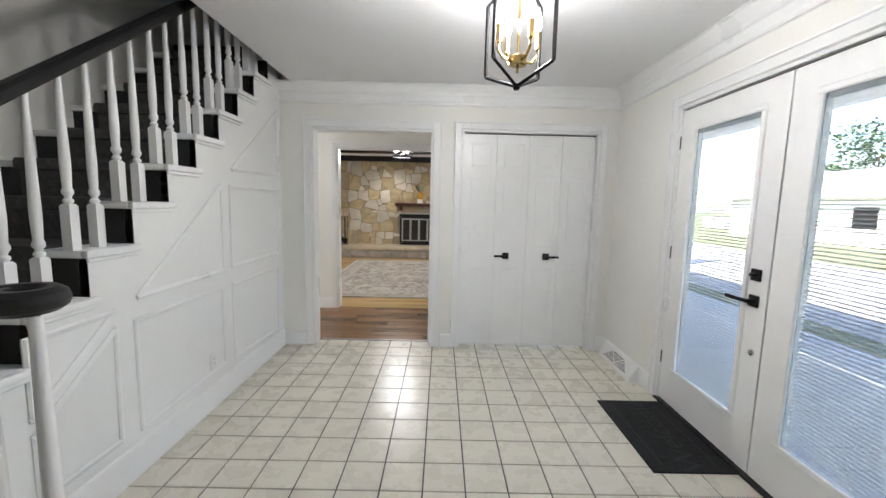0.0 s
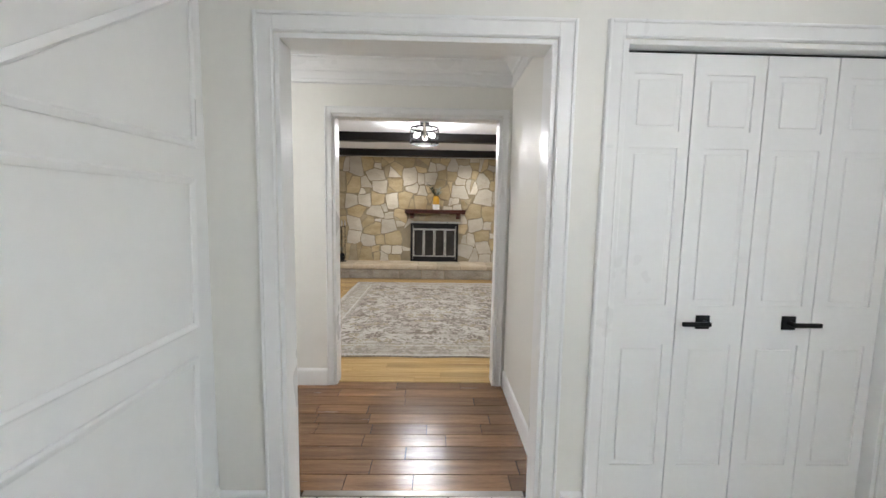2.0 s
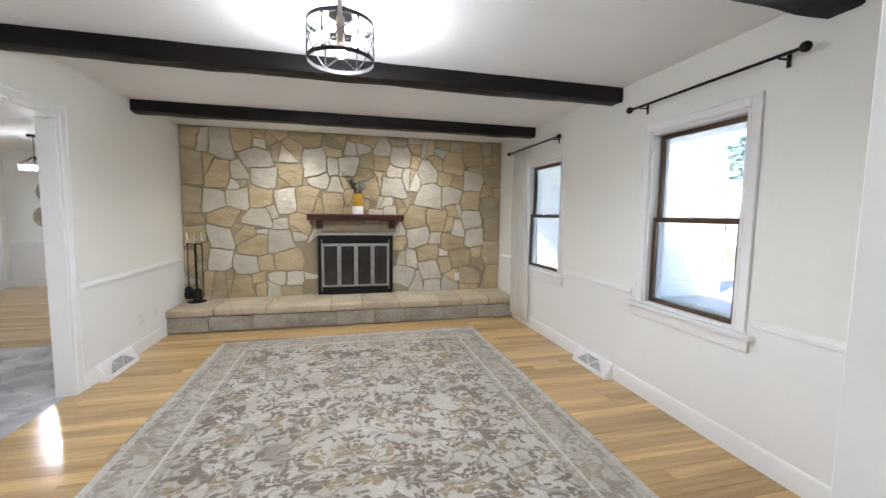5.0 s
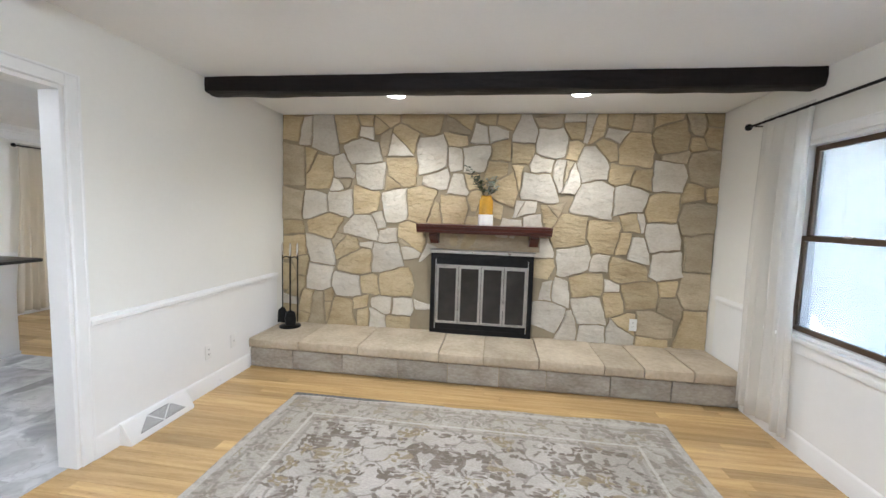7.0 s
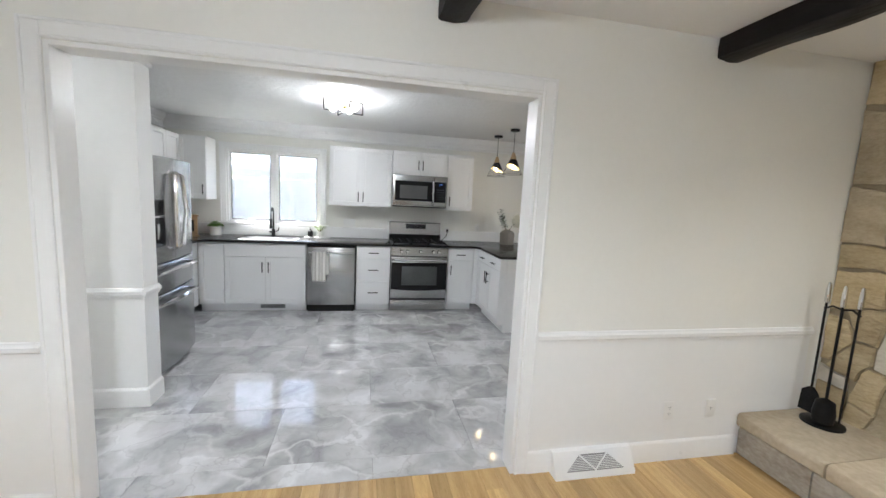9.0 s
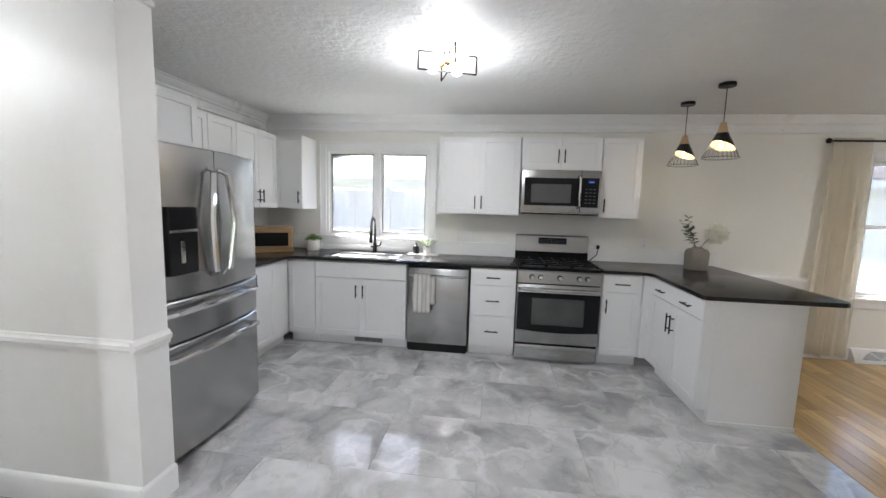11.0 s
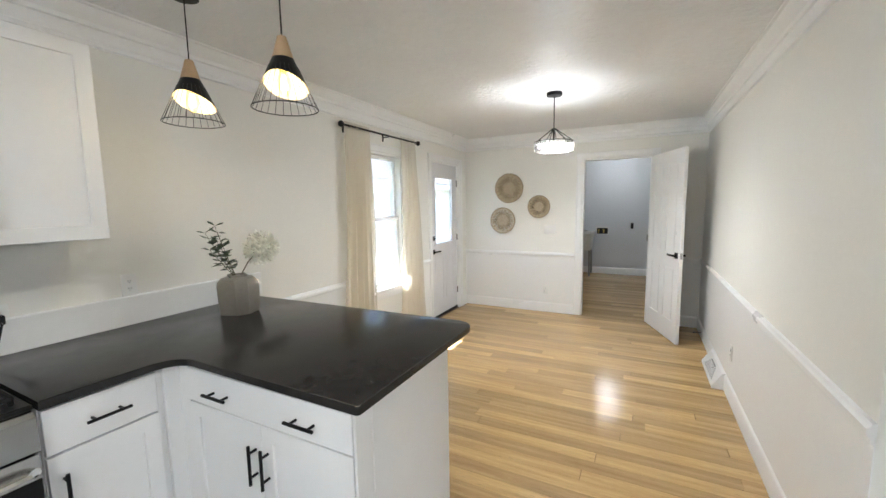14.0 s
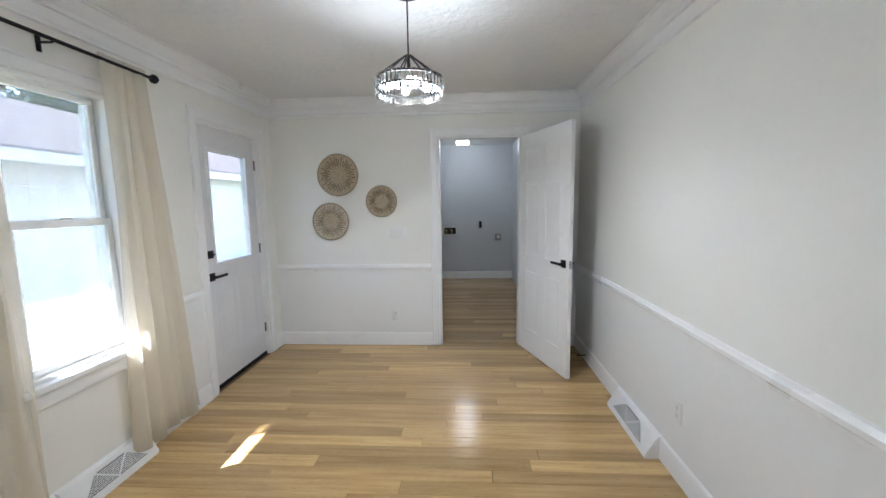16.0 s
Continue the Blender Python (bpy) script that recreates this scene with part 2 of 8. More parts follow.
# ---- building helpers ----
def box(bm, a, b, bev=0.0, seg=2):
    x0, x1 = sorted((a[0], b[0]))
    y0, y1 = sorted((a[1], b[1]))
    z0, z1 = sorted((a[2], b[2]))
    v = [bm.verts.new(p) for p in ((x0, y0, z0), (x1, y0, z0), (x1, y1, z0), (x0, y1, z0), (x0, y0, z1), (x1, y0, z1), (x1, y1, z1), (x0, y1, z1))]
    fs = [bm.faces.new([v[i] for i in q]) for q in ((3, 2, 1, 0), (4, 5, 6, 7), (0, 1, 5, 4), (1, 2, 6, 5), (2, 3, 7, 6), (3, 0, 4, 7))]
    if bev:
        es = {e for f in fs for e in f.edges}
        bmesh.ops.bevel(bm, geom=list(es), offset=bev, segments=seg, affect="EDGES", profile=0.5)
    return bm


def axes(d):
    d = Vector(d).normalized()
    u = d.cross(Vector((0, 0, 1)) if abs(d.z) < 0.95 else Vector((1, 0, 0))).normalized()
    return d, u, d.cross(u)


def rings(bm, loops, closed_ends=True):
    """Skins a list of vertex loops of the same length."""
    vs = [[bm.verts.new(p) for p in lp] for lp in loops]
    k = len(vs[0])
    for a, b in zip(vs, vs[1:]):
        for i in range(k):
            bm.faces.new((a[i], a[(i + 1) % k], b[(i + 1) % k], b[i]))
    if closed_ends:
        bm.faces.new(vs[0][::-1])
        bm.faces.new(vs[-1])


def cyl(bm, p, q, r, r2=None, n=14):
    p, q = Vector(p), Vector(q)
    _, u, w = axes(q - p)
    r2 = r if r2 is None else r2
    rings(bm, [[c + u * math.cos(2 * math.pi * i / n) * k + w * math.sin(2 * math.pi * i / n) * k for i in range(n)] for c, k in ((p, r), (q, r2))])
    return bm


def tube(bm, pts, r, n=8):
    pts = [Vector(p) for p in pts]
    loops = []
    for i, p in enumerate(pts):
        d = pts[min(i + 1, len(pts) - 1)] - pts[max(i - 1, 0)]
        _, u, w = axes(d)
        k = r[i] if isinstance(r, (list, tuple)) else r
        loops.append([p + u * math.cos(2 * math.pi * j / n) * k + w * math.sin(2 * math.pi * j / n) * k for j in range(n)])
    rings(bm, loops)
    return bm


def lathe(bm, prof, c=(0, 0, 0), n=20, close=True):
    c = Vector(c)
    rings(bm, [[c + Vector((max(r, 1e-4) * math.cos(2 * math.pi * i / n), max(r, 1e-4) * math.sin(2 * math.pi * i / n), z)) for i in range(n)] for r, z in prof], close)
    return bm


def mould(bm, prof, p, q, out):
    """A moulding with the profile [(outward, height)] along a wall from p to q (plan points)."""
    ps = [[Vector((e[0] + out[0] * o, e[1] + out[1] * o, z)) for o, z in prof] for e in (p, q)]
    rings(bm, ps)
    return bm


def frame_bars(bm, axis, c, a0, a1, z0, z1, w, d, bev=0.003):
    """A flat rectangular frame of bars of width w, standing d thick on the plane axis=c (d signed)."""
    def bar(s0, s1, h0, h1):
        if axis == "x":
            box(bm, (c, s0, h0), (c + d, s1, h1), bev, 1)
        else:
            box(bm, (s0, c, h0), (s1, c + d, h1), bev, 1)
    bar(a0, a1, z1 - w, z1)
    bar(a0, a1, z0, z0 + w)
    bar(a0, a0 + w, z0 + w, z1 - w)
    bar(a1 - w, a1, z0 + w, z1 - w)
    return bm


def mesh_of(name, bm, material, smooth=True):
    bmesh.ops.recalc_face_normals(bm, faces=bm.faces)
    me = bpy.data.meshes.new(name)
    bm.to_mesh(me)
    bm.free()
    me.materials.append(material)
    if smooth:
        me.shade_smooth()
        me.set_sharp_from_angle(angle=radians(35))
    return me


def part(name, bm, material, parent=None, label="", smooth=True):
    ob = new(name, mesh_of(name, bm, material, smooth))
    if parent is not None:
        ob.parent = parent
    return tagged(ob, label)


def thing(name, label, category, at=(0, 0, 0), rz=0.0, group="", kind=""):
    ob = new(name)
    ob.matrix_world = pose(*at, 0, 0, rz)
    ob.empty_display_size = 0.05
    return tagged(ob, label, category, group, kind)


def solid(name, bm, material, label, category, group="", kind="", at=None):
    ob = part(name, bm, material)
    if at is not None:
        ob.location = at
    return tagged(ob, label, category, group, kind)


def structure(name, bm, material, label, category):
    return solid(name, bm, material, label, category, kind="structure")


def new_bm():
    return bmesh.new()


def wall(name, axis, c0, c1, a0, a1, z0, z1, holes, material, label):
    """A wall between the planes axis=c0 and c1, from a0 to a1 along it, with openings (a, a, z, z) through it."""
    bm = new_bm()
    cuts = sorted({a0, a1, *(h[0] for h in holes), *(h[1] for h in holes)})
    for s0, s1 in zip(cuts, cuts[1:]):
        spans = [(z0, z1)]
        for h in holes:
            if h[0] < s1 - 1e-6 and h[1] > s0 + 1e-6:
                spans = [t for lo, hi in spans for t in ((lo, min(hi, h[2])), (max(lo, h[3]), hi)) if t[1] - t[0] > 1e-4]
        for lo, hi in spans:
            if axis == "x":
                box(bm, (c0, s0, lo), (c1, s1, hi))
            else:
                box(bm, (s0, c0, lo), (s1, c1, hi))
    bmesh.ops.remove_doubles(bm, verts=bm.verts, dist=1e-5)
    return structure(name, bm, material, label, "wall")


# ---- the building ----
H = 2.47                                   # ceiling height
HK = 2.44                                  # kitchen and dining ceiling height
X_E, X_P = 1.72, -1.43                     # foyer: door wall, panelled stair wall
Y_F0, Y_F1 = 3.555, 3.68                    # wall between foyer and hall
Y_H0, Y_H1 = 4.90, 5.02                    # wall between hall and living room
X_L0, X_L1 = -2.75, -2.63                  # wall between living room and kitchen
X_R = 1.62                                 # living room window wall
Y_S = 10.21                                # stone wall
X_W = -6.53                                # kitchen and dining window wall
X_D = -3.53                                # dining room's inner wall
Y_N = 13.33                                # dining room's end wall
Y_K = 4.68                                 # kitchen's fridge wall

# walls
wall("wall_foyer_end", "y", Y_F0, Y_F1, -2.57, 1.84, 0, H, [(-1.138, -0.008, 0, 2.08), (0.268, 1.548, 0, 2.09)], WALL, "cream painted wall with a cased opening and closet")
wall("wall_foyer_door", "x", X_E, X_E + 0.15, -2.5, Y_F0, 0, H, [(0.89, 2.615, 0, 2.10)], WALL, "cream painted wall with white french doors")
wall("wall_foyer_back", "y", -2.62, -2.5, -2.57, 1.84, 0, H, [], WALL, "cream painted foyer wall")
wall("wall_stair_side", "x", -2.52, -2.40, -2.5, 5.0, 0, 5.0, [(3.68, 4.90, 0, H)], WALL, "cream painted stairwell wall")
wall("wall_stair_top", "y", 5.0, 5.12, -2.40, -1.30, H + 0.122, 5.0, [], WALL, "cream painted upper landing wall")
wall("wall_stair_upper", "x", -1.30, -1.18, -2.5, 5.0, H + 0.122, 5.0, [], WALL, "cream painted upper stairwell wall")
wall("wall_stair_upper_back", "y", -2.62, -2.5, -2.40, -1.30, H + 0.122, 5.0, [], WALL, "cream painted upper stairwell wall")
wall("wall_closet_back", "y", 4.35, 4.40, 0.17, 1.84, 0, H, [], WALL, "white painted closet back")
wall("wall_hall_right", "x", 0.075, 0.195, Y_F1, Y_H0, 0, H, [], WALL, "cream painted hall side wall")
wall("wall_hall", "y", Y_H0, Y_H1, X_L0, 1.75, 0, H, [(-1.262, -0.002, 0, 2.085)], WALL, "cream painted wall with a cased doorway")
wall("wall_living_kitchen", "x", X_L0, X_L1, Y_H1, 10.4, 0, H, [(6.0, 8.12, 0, 2.075)], WALL, "cream painted wall with a wide cased opening")
wall("wall_living_window", "x", X_R, X_R + 0.15, Y_H1, 10.4, 0, H, [(8.49, 9.27, 0.76, 2.02), (6.48, 7.22, 0.74, 2.03)], WALL, "cream painted wall with two windows")
wall("wall_fireplace", "y", Y_S + 0.020, Y_S + 0.2, X_L1, X_R, 0, H, [(-0.93, -0.10, 0.29, 1.05)], MORTAR, "grey tan mortared chimney wall")
wall("wall_hall_end", "x", -3.80, -3.62, Y_F1, 5.82, 0, H, [], WAIN, "white painted stub wall beside the fridge")
wall("wall_hall_south", "y", Y_F0, Y_F1, -3.80, -2.57, 0, H, [], WALL, "cream painted hall wall")
wall("wall_kitchen_fridge", "y", Y_K - 0.12, Y_K, -6.68, -3.80, 0, H, [], WALL, "cream painted kitchen wall")
wall("wall_kitchen_window", "x", X_W - 0.15, X_W, Y_K, 13.45, 0, H,
     [(5.43, 6.63, 1.085, 2.06), (11.02, 11.57, 0.66, 2.03), (12.25, 13.08, 0, 2.06)], WALL, "cream painted wall with windows and back door")
wall("wall_dining_inner", "x", X_D, X_D + 0.12, 9.5, 13.45, 0, H, [], WALL, "cream painted dining room wall")
wall("wall_dining_return", "y", 9.5, 9.62, X_D + 0.12, X_L0, 0, H, [], WALL, "cream painted return wall")
wall("wall_dining_end", "y", Y_N, Y_N + 0.12, X_W, X_D, 0, H, [(-4.875, -4.08, 0, 2.06)], WALL, "cream painted end wall with an open doorway")
wall("wall_laundry_back", "y", 16.8, 16.92, -6.6, -3.2, 0, H, [], GREYWALL, "pale grey laundry room wall")
wall("wall_laundry_left", "x", -6.6, -6.48, 13.45, 16.8, 0, H, [], GREYWALL, "pale grey laundry room wall")
wall("wall_laundry_right", "x", -3.75, -3.63, 13.45, 16.8, 0, H, [], GREYWALL, "pale grey laundry room wall")

# ceilings
def ceiling(name, x0, y0, x1, y1, material, label, z=H):
    bm = new_bm()
    box(bm, (x0, y0, z), (x1, y1, z + 0.12))
    return structure(name, bm, material, label, "ceiling")


ceiling("ceiling_foyer", -1.30, -2.5, 1.84, Y_F1, CEIL, "smooth white foyer ceiling")
ceiling("ceiling_hall", -3.62, Y_F1 + 0.002, 1.84, Y_H1 - 0.05, CEIL, "smooth white hall ceiling")
ceiling("ceiling_living", X_L0, Y_H1 - 0.048, 1.77, 10.41, CEIL, "white ceiling under dark beams")
ceiling("ceiling_kitchen", -6.68, Y_K - 0.12, X_L0 - 0.002, 13.45, KNOCK, "white hand-textured kitchen and dining ceiling", HK)
ceiling("ceiling_laundry", -6.6, 13.452, -3.2, 16.92, CEIL, "white laundry room ceiling")
ceiling("ceiling_upper", -2.57, -2.62, -1.18, 5.12, CEIL, "white upper stairwell ceiling", 5.0)

# wainscot below the chair rails, a thin white skin
def wainscot(name, axis, c, a0, a1, side, top=0.79):
    bm = new_bm()
    if axis == "x":
        box(bm, (c, a0, 0), (c + 0.004 * side, a1, top))
    else:
        box(bm, (a0, c, 0), (a1, c + 0.004 * side, top))
    return structure(name, bm, WAIN, "white painted lower wall panel", "wainscot")


RAIL = [(0, 0), (0.012, 0.004), (0.014, 0.02), (0.024, 0.03), (0.024, 0.05), (0.016, 0.056), (0.012, 0.068), (0, 0.07)]
BASE = [(0, 0), (0.016, 0), (0.016, 0.115), (0.012, 0.125), (0.006, 0.13), (0, 0.135)]
CROWN = [(0, -0.17), (0.016, -0.165), (0.018, -0.145), (0.008, -0.138), (0.008, -0.085), (0.02, -0.08), (0.024, -0.062), (0.06, -0.03), (0.07, -0.012), (0.085, -0.008), (0.085, 0), (0, 0)]


def run(name, prof, z, p, q, out, label, category, material=None):
    bm = new_bm()
    mould(bm, [(o, z + h) for o, h in prof], p, q, out)
    return structure(name, bm, material or TRIM, label, category)


def baseboard(p, q, out):
    return run("baseboard", BASE, 0.0, p, q, out, "white painted baseboard", "baseboard")


def chair_rail(p, q, out):
    return run("trim_chair_rail", RAIL, 0.765, p, q, out, "white moulded chair rail", "trim")


def crown(p, q, out, h=H):
    return run("trim_crown", CROWN, h, p, q, out, "white stepped crown moulding", "trim")


E, W_, N, S = (1, 0), (-1, 0), (0, 1), (0, -1)
baseboard((X_P, Y_F0), (-1.22, Y_F0), S)
baseboard((0.095, Y_F0), (0.195, Y_F0), S)
baseboard((1.63, Y_F0), (X_E, Y_F0), S)
baseboard((X_E, 2.7), (X_E, Y_F0), W_)
baseboard((0.075, Y_F1), (0.075, Y_H0), W_)
baseboard((X_L0, Y_H0), (-1.315, Y_H0), S)
baseboard((X_L1, 8.20), (X_L1, 9.62), E)
baseboard((X_L1, Y_H1), (X_L1, 5.92), E)
baseboard((X_R, Y_H1), (X_R, 9.62), W_)
baseboard((X_L1, Y_H1), (-1.315, Y_H1), N)
baseboard((0.055, Y_H1), (X_R, Y_H1), N)
baseboard((-3.62, Y_F1), (-3.62, 5.82), E)
baseboard((-3.80, 5.82), (-3.604, 5.82), N)
baseboard((X_D, 9.5), (X_D, Y_N), W_)
baseboard((X_W, 9.76), (X_W, 12.17), E)
baseboard((X_W, 13.16), (X_W, Y_N), E)
baseboard((X_W, Y_N), (-4.96, Y_N), S)
baseboard((-4.0, Y_N), (X_D, Y_N), S)
baseboard((-6.48, 16.8), (-3.75, 16.8), S)
for c, a0, a1, side in ((X_L1, 8.2, 10.1, 1), (X_L1, Y_H1, 5.92, 1), (X_D, 9.5, Y_N, -1), (X_W, 9.76, 10.935, 1), (X_W, 11.655, 12.17, 1)):
    wainscot("wall_wainscot", "x", c, a0, a1, side)
    chair_rail((c, a0), (c, a1), (side, 0))
for a0, a1, top in ((Y_H1, 6.36, 0.79), (6.36, 7.34, 0.63), (7.34, 8.36, 0.79), (8.36, 9.39, 0.65), (9.39, 10.1, 0.79)):
    wainscot("wall_wainscot", "x", X_R, a0, a1, -1, top)
    if top > 0.7:
        chair_rail((X_R, a0), (X_R, a1), W_)
wainscot("wall_wainscot", "y", Y_N, X_W, -4.96, -1)
chair_rail((X_W, Y_N), (-4.96, Y_N), S)
wainscot("wall_wainscot", "y", Y_N, -4.0, X_D, -1)
chair_rail((-4.0, Y_N), (X_D, Y_N), S)
chair_rail((-3.62, Y_F1), (-3.62, 5.82), E)
chair_rail((-3.80, 5.82), (-3.596, 5.82), N)
crown((X_P, Y_F0), (X_E, Y_F0), S)
crown((X_E, -2.5), (X_E, Y_F0), W_)
crown((X_L0, Y_H0), (0.075, Y_H0), S)
crown((0.075, Y_F1), (0.075, Y_H0), W_)
crown((X_W, Y_K), (X_W, Y_N), E, HK)
crown((X_W, Y_N), (X_D, Y_N), S, HK)
crown((X_D, 9.5), (X_D, Y_N), W_, HK)
crown((X_W, Y_K), (-3.80, Y_K), N, HK)
crown((-3.62, Y_F1), (-3.62, 5.82), E)
crown((-3.80, 5.82), (-3.55, 5.82), N)


def casing(name, axis, c, side, a0, a1, top, w=0.09, sill=None, label="white moulded door casing"):
    """Trim round an opening on the wall face axis=c; side: which way the face looks; sill: the height of its foot (None: the floor)."""
    bm = new_bm()
    z0 = 0.0 if sill is None else sill

    def bar(s0, s1, h0, h1, t0, t1):
        if axis == "x":
            box(bm, (c + side * t0, s0, h0), (c + side * t1, s1, h1), 0.003, 1)
        else:
            box(bm, (s0, c + side * t0, h0), (s1, c + side * t1, h1), 0.003, 1)
    for k, (u0, u1, t0, t1) in enumerate(((0.004, w, 0, 0.013), (0.0065, w * 0.2, 0.011, 0.0165), (w * 0.8, w - 0.0015, 0.0115, 0.02))):
        foot = z0 + 0.0012 * k
        bar(a0 - u1, a0 - u0, foot, top + u1, t0, t1)
        bar(a1 + u0, a1 + u1, foot, top + u1, t0, t1)
        bar(a0 - u0, a1 + u0, top + u0, top + u1, t0, t1)
    return structure(name, bm, TRIM, label, "trim")


def jamb(name, axis, c0, c1, a0, a1, top, t=0.018, sill=None):
    """The lining of an opening through a wall."""
    bm = new_bm()
    z0 = 0.0 if sill is None else sill

    def bar(s0, s1, h0, h1):
        if axis == "x":
            box(bm, (c0 - 0.003, s0, h0), (c1 + 0.003, s1, h1), 0.002, 1)
        else:
            box(bm, (s0, c0 - 0.003, h0), (s1, c1 + 0.003, h1), 0.002, 1)
    bar(a0 - 0.002, a0 + t, z0, top)
    bar(a1 - t, a1 + 0.002, z0, top)
    bar(a0 + t, a1 - t, top - t, top + 0.002)
    if sill is not None:
        bar(a0 + t, a1 - t, z0 - 0.002, z0 + t)
    return structure(name, bm, TRIM, "white painted opening lining", "trim")


casing("trim_casing", "y", Y_F0, -1, -1.138, -0.008, 2.08, 0.08)
casing("trim_casing", "y", Y_F1, 1, -1.138, -0.008, 2.08, 0.075)
jamb("trim_jamb", "y", Y_F0, Y_F1, -1.138, -0.008, 2.08)
casing("trim_casing", "y", Y_F0, -1, 0.268, 1.548, 2.09, 0.075)
jamb("trim_jamb", "y", Y_F0, Y_F1, 0.268, 1.548, 2.09)
casing("trim_casing", "y", Y_H0, -1, -1.262, -0.002, 2.085, 0.056)
casing("trim_casing", "y", Y_H1, 1, -1.262, -0.002, 2.085, 0.08)
jamb("trim_jamb", "y", Y_H0, Y_H1, -1.262, -0.002, 2.085)
casing("trim_casing", "x", X_L1, 1, 6.0, 8.12, 2.075, 0.08)
casing("trim_casing", "x", X_L0, -1, 6.0, 8.12, 2.075, 0.08)
jamb("trim_jamb", "x", X_L0, X_L1, 6.0, 8.12, 2.075)
casing("trim_casing", "x", X_E, -1, 0.89, 2.615, 2.10, 0.08)
jamb("trim_jamb", "x", X_E, X_E + 0.15, 0.89, 2.615, 2.10)
casing("trim_casing", "x", X_W, 1, 12.25, 13.08, 2.06, 0.08)
jamb("trim_jamb", "x", X_W - 0.15, X_W, 12.25, 13.08, 2.06)
casing("trim_casing", "y", Y_N, -1, -4.875, -4.08, 2.06, 0.08)
jamb("trim_jamb", "y", Y_N, Y_N + 0.12, -4.875, -4.08, 2.06)
for cx, sd, a0, a1, z0, z1, w in ((X_R, -1, 8.49, 9.27, 0.76, 2.02, 0.075), (X_R, -1, 6.48, 7.22, 0.74, 2.03, 0.075),
                                  (X_W, 1, 5.43, 6.63, 1.085, 2.06, 0.09), (X_W, 1, 11.02, 11.57, 0.66, 2.03, 0.08)):
    casing("trim_window_casing", "x", cx, sd, a0, a1, z1, w, z0, "white moulded window casing")
    jamb("trim_window_jamb", "x", min(cx, cx - sd * 0.15), max(cx, cx - sd * 0.15), a0, a1, z1, 0.018, z0)
    bm = new_bm()
    box(bm, (cx + sd * 0.001, a0 - 0.13, z0 - 0.03), (cx + sd * 0.055, a1 + 0.13, z0), 0.006)
    box(bm, (cx + sd * 0.001, a0 - 0.1, z0 - 0.11), (cx + sd * 0.022, a1 + 0.1, z0 - 0.031), 0.005)
    structure("trim_window_sill", bm, TRIM, "white window sill with apron", "window sill")

# floors: sub-floors, their pieces follow at the end of the file
def slab(name, x0, y0, x1, y1, material, label, top=-0.006):
    bm = new_bm()
    box(bm, (x0, y0, -0.1), (x1, y1, top))
    return structure(name, bm, material, label, "floor")


floor_foyer = slab("floor_foyer", -2.57, -2.62, 1.84, 3.705, GROUT, "cream square floor tiles with dark grout")
floor_hall = slab("floor_hall", X_L0, 3.705, 0.195, 4.96, HALLGAP, "dark walnut plank floor")
floor_living = slab("floor_living", -2.69, 4.96, 1.77, 10.41, FLOORGAP, "honey coloured bamboo plank floor")
floor_kitchen = slab("floor_kitchen", -6.68, 3.6, -2.69, 9.5, GROUT, "glossy grey marble-look floor tiles")
floor_dining = slab("floor_dining", -6.68, 9.501, X_D + 0.12, 13.39, FLOORGAP, "honey coloured bamboo plank floor")
floor_laundry = slab("floor_laundry", -6.6, 13.39, -3.2, 16.92, FLOORGAP, "honey coloured bamboo plank floor in laundry")


# ---- shared small things ----
def panel_leaf(w, h, t, panels, inset=0.007):
    """A panelled door leaf, x 0..w, z 0..h, faces at y 0 and t, with sunk panels (x0, x1, z0, z1)."""
    bm = new_bm()
    box(bm, (0.001, inset, 0.001), (w - 0.001, t - inset, h - 0.001))
    cuts = sorted({0.0, w, *(p[0] for p in panels), *(p[1] for p in panels)})
    for s0, s1 in zip(cuts, cuts[1:]):
        spans = [(0.0, h)]
        for p in panels:
            if p[0] < s1 - 1e-6 and p[1] > s0 + 1e-6:
                spans = [q for lo, hi in spans for q in ((lo, min(hi, p[2])), (max(lo, p[3]), hi)) if q[1] - q[0] > 1e-4]
        for lo, hi in spans:
            box(bm, (s0, 0, lo), (s1, inset + 0.001, hi))
            box(bm, (s0, t - inset - 0.001, lo), (s1, t, hi))
    for x0, x1, z0, z1 in panels:
        for y0, y1 in ((0.002, inset + 0.001), (t - inset - 0.001, t - 0.002)):
            box(bm, (x0 + 0.022, y0, z0 + 0.022), (x1 - 0.022, y1, z1 - 0.022), 0.004, 1)
    return bm


def lever(parent, x, y, z, way, out=-1, size=0.062, length=0.115):
    """A black square rose with a flat lever, on the face at y; way: the side to which the lever points."""
    bm = new_bm()
    box(bm, (x - size / 2, y, z - size / 2), (x + size / 2, y + out * 0.009, z + size / 2), 0.002, 1)
    cyl(bm, (x, y, z), (x, y + out * 0.045, z), 0.011, n=10)
    box(bm, (x - way * 0.012, y + out * 0.036, z - 0.010), (x + way * length, y + out * 0.05, z + 0.010), 0.003, 1)
    return part("door_handle", bm, BLACKMETAL, parent, "matt black lever handle")


def hinge(parent, x, y, z, out=-1):
    bm = new_bm()
    cyl(bm, (x, y + out * 0.006, z - 0.045), (x, y + out * 0.006, z + 0.045), 0.007, n=8)
    box(bm, (x - 0.012, y, z - 0.045), (x + 0.012, y + out * 0.004, z + 0.045))
    return part("hinge", bm, STAINLESS, parent, "steel hinge")


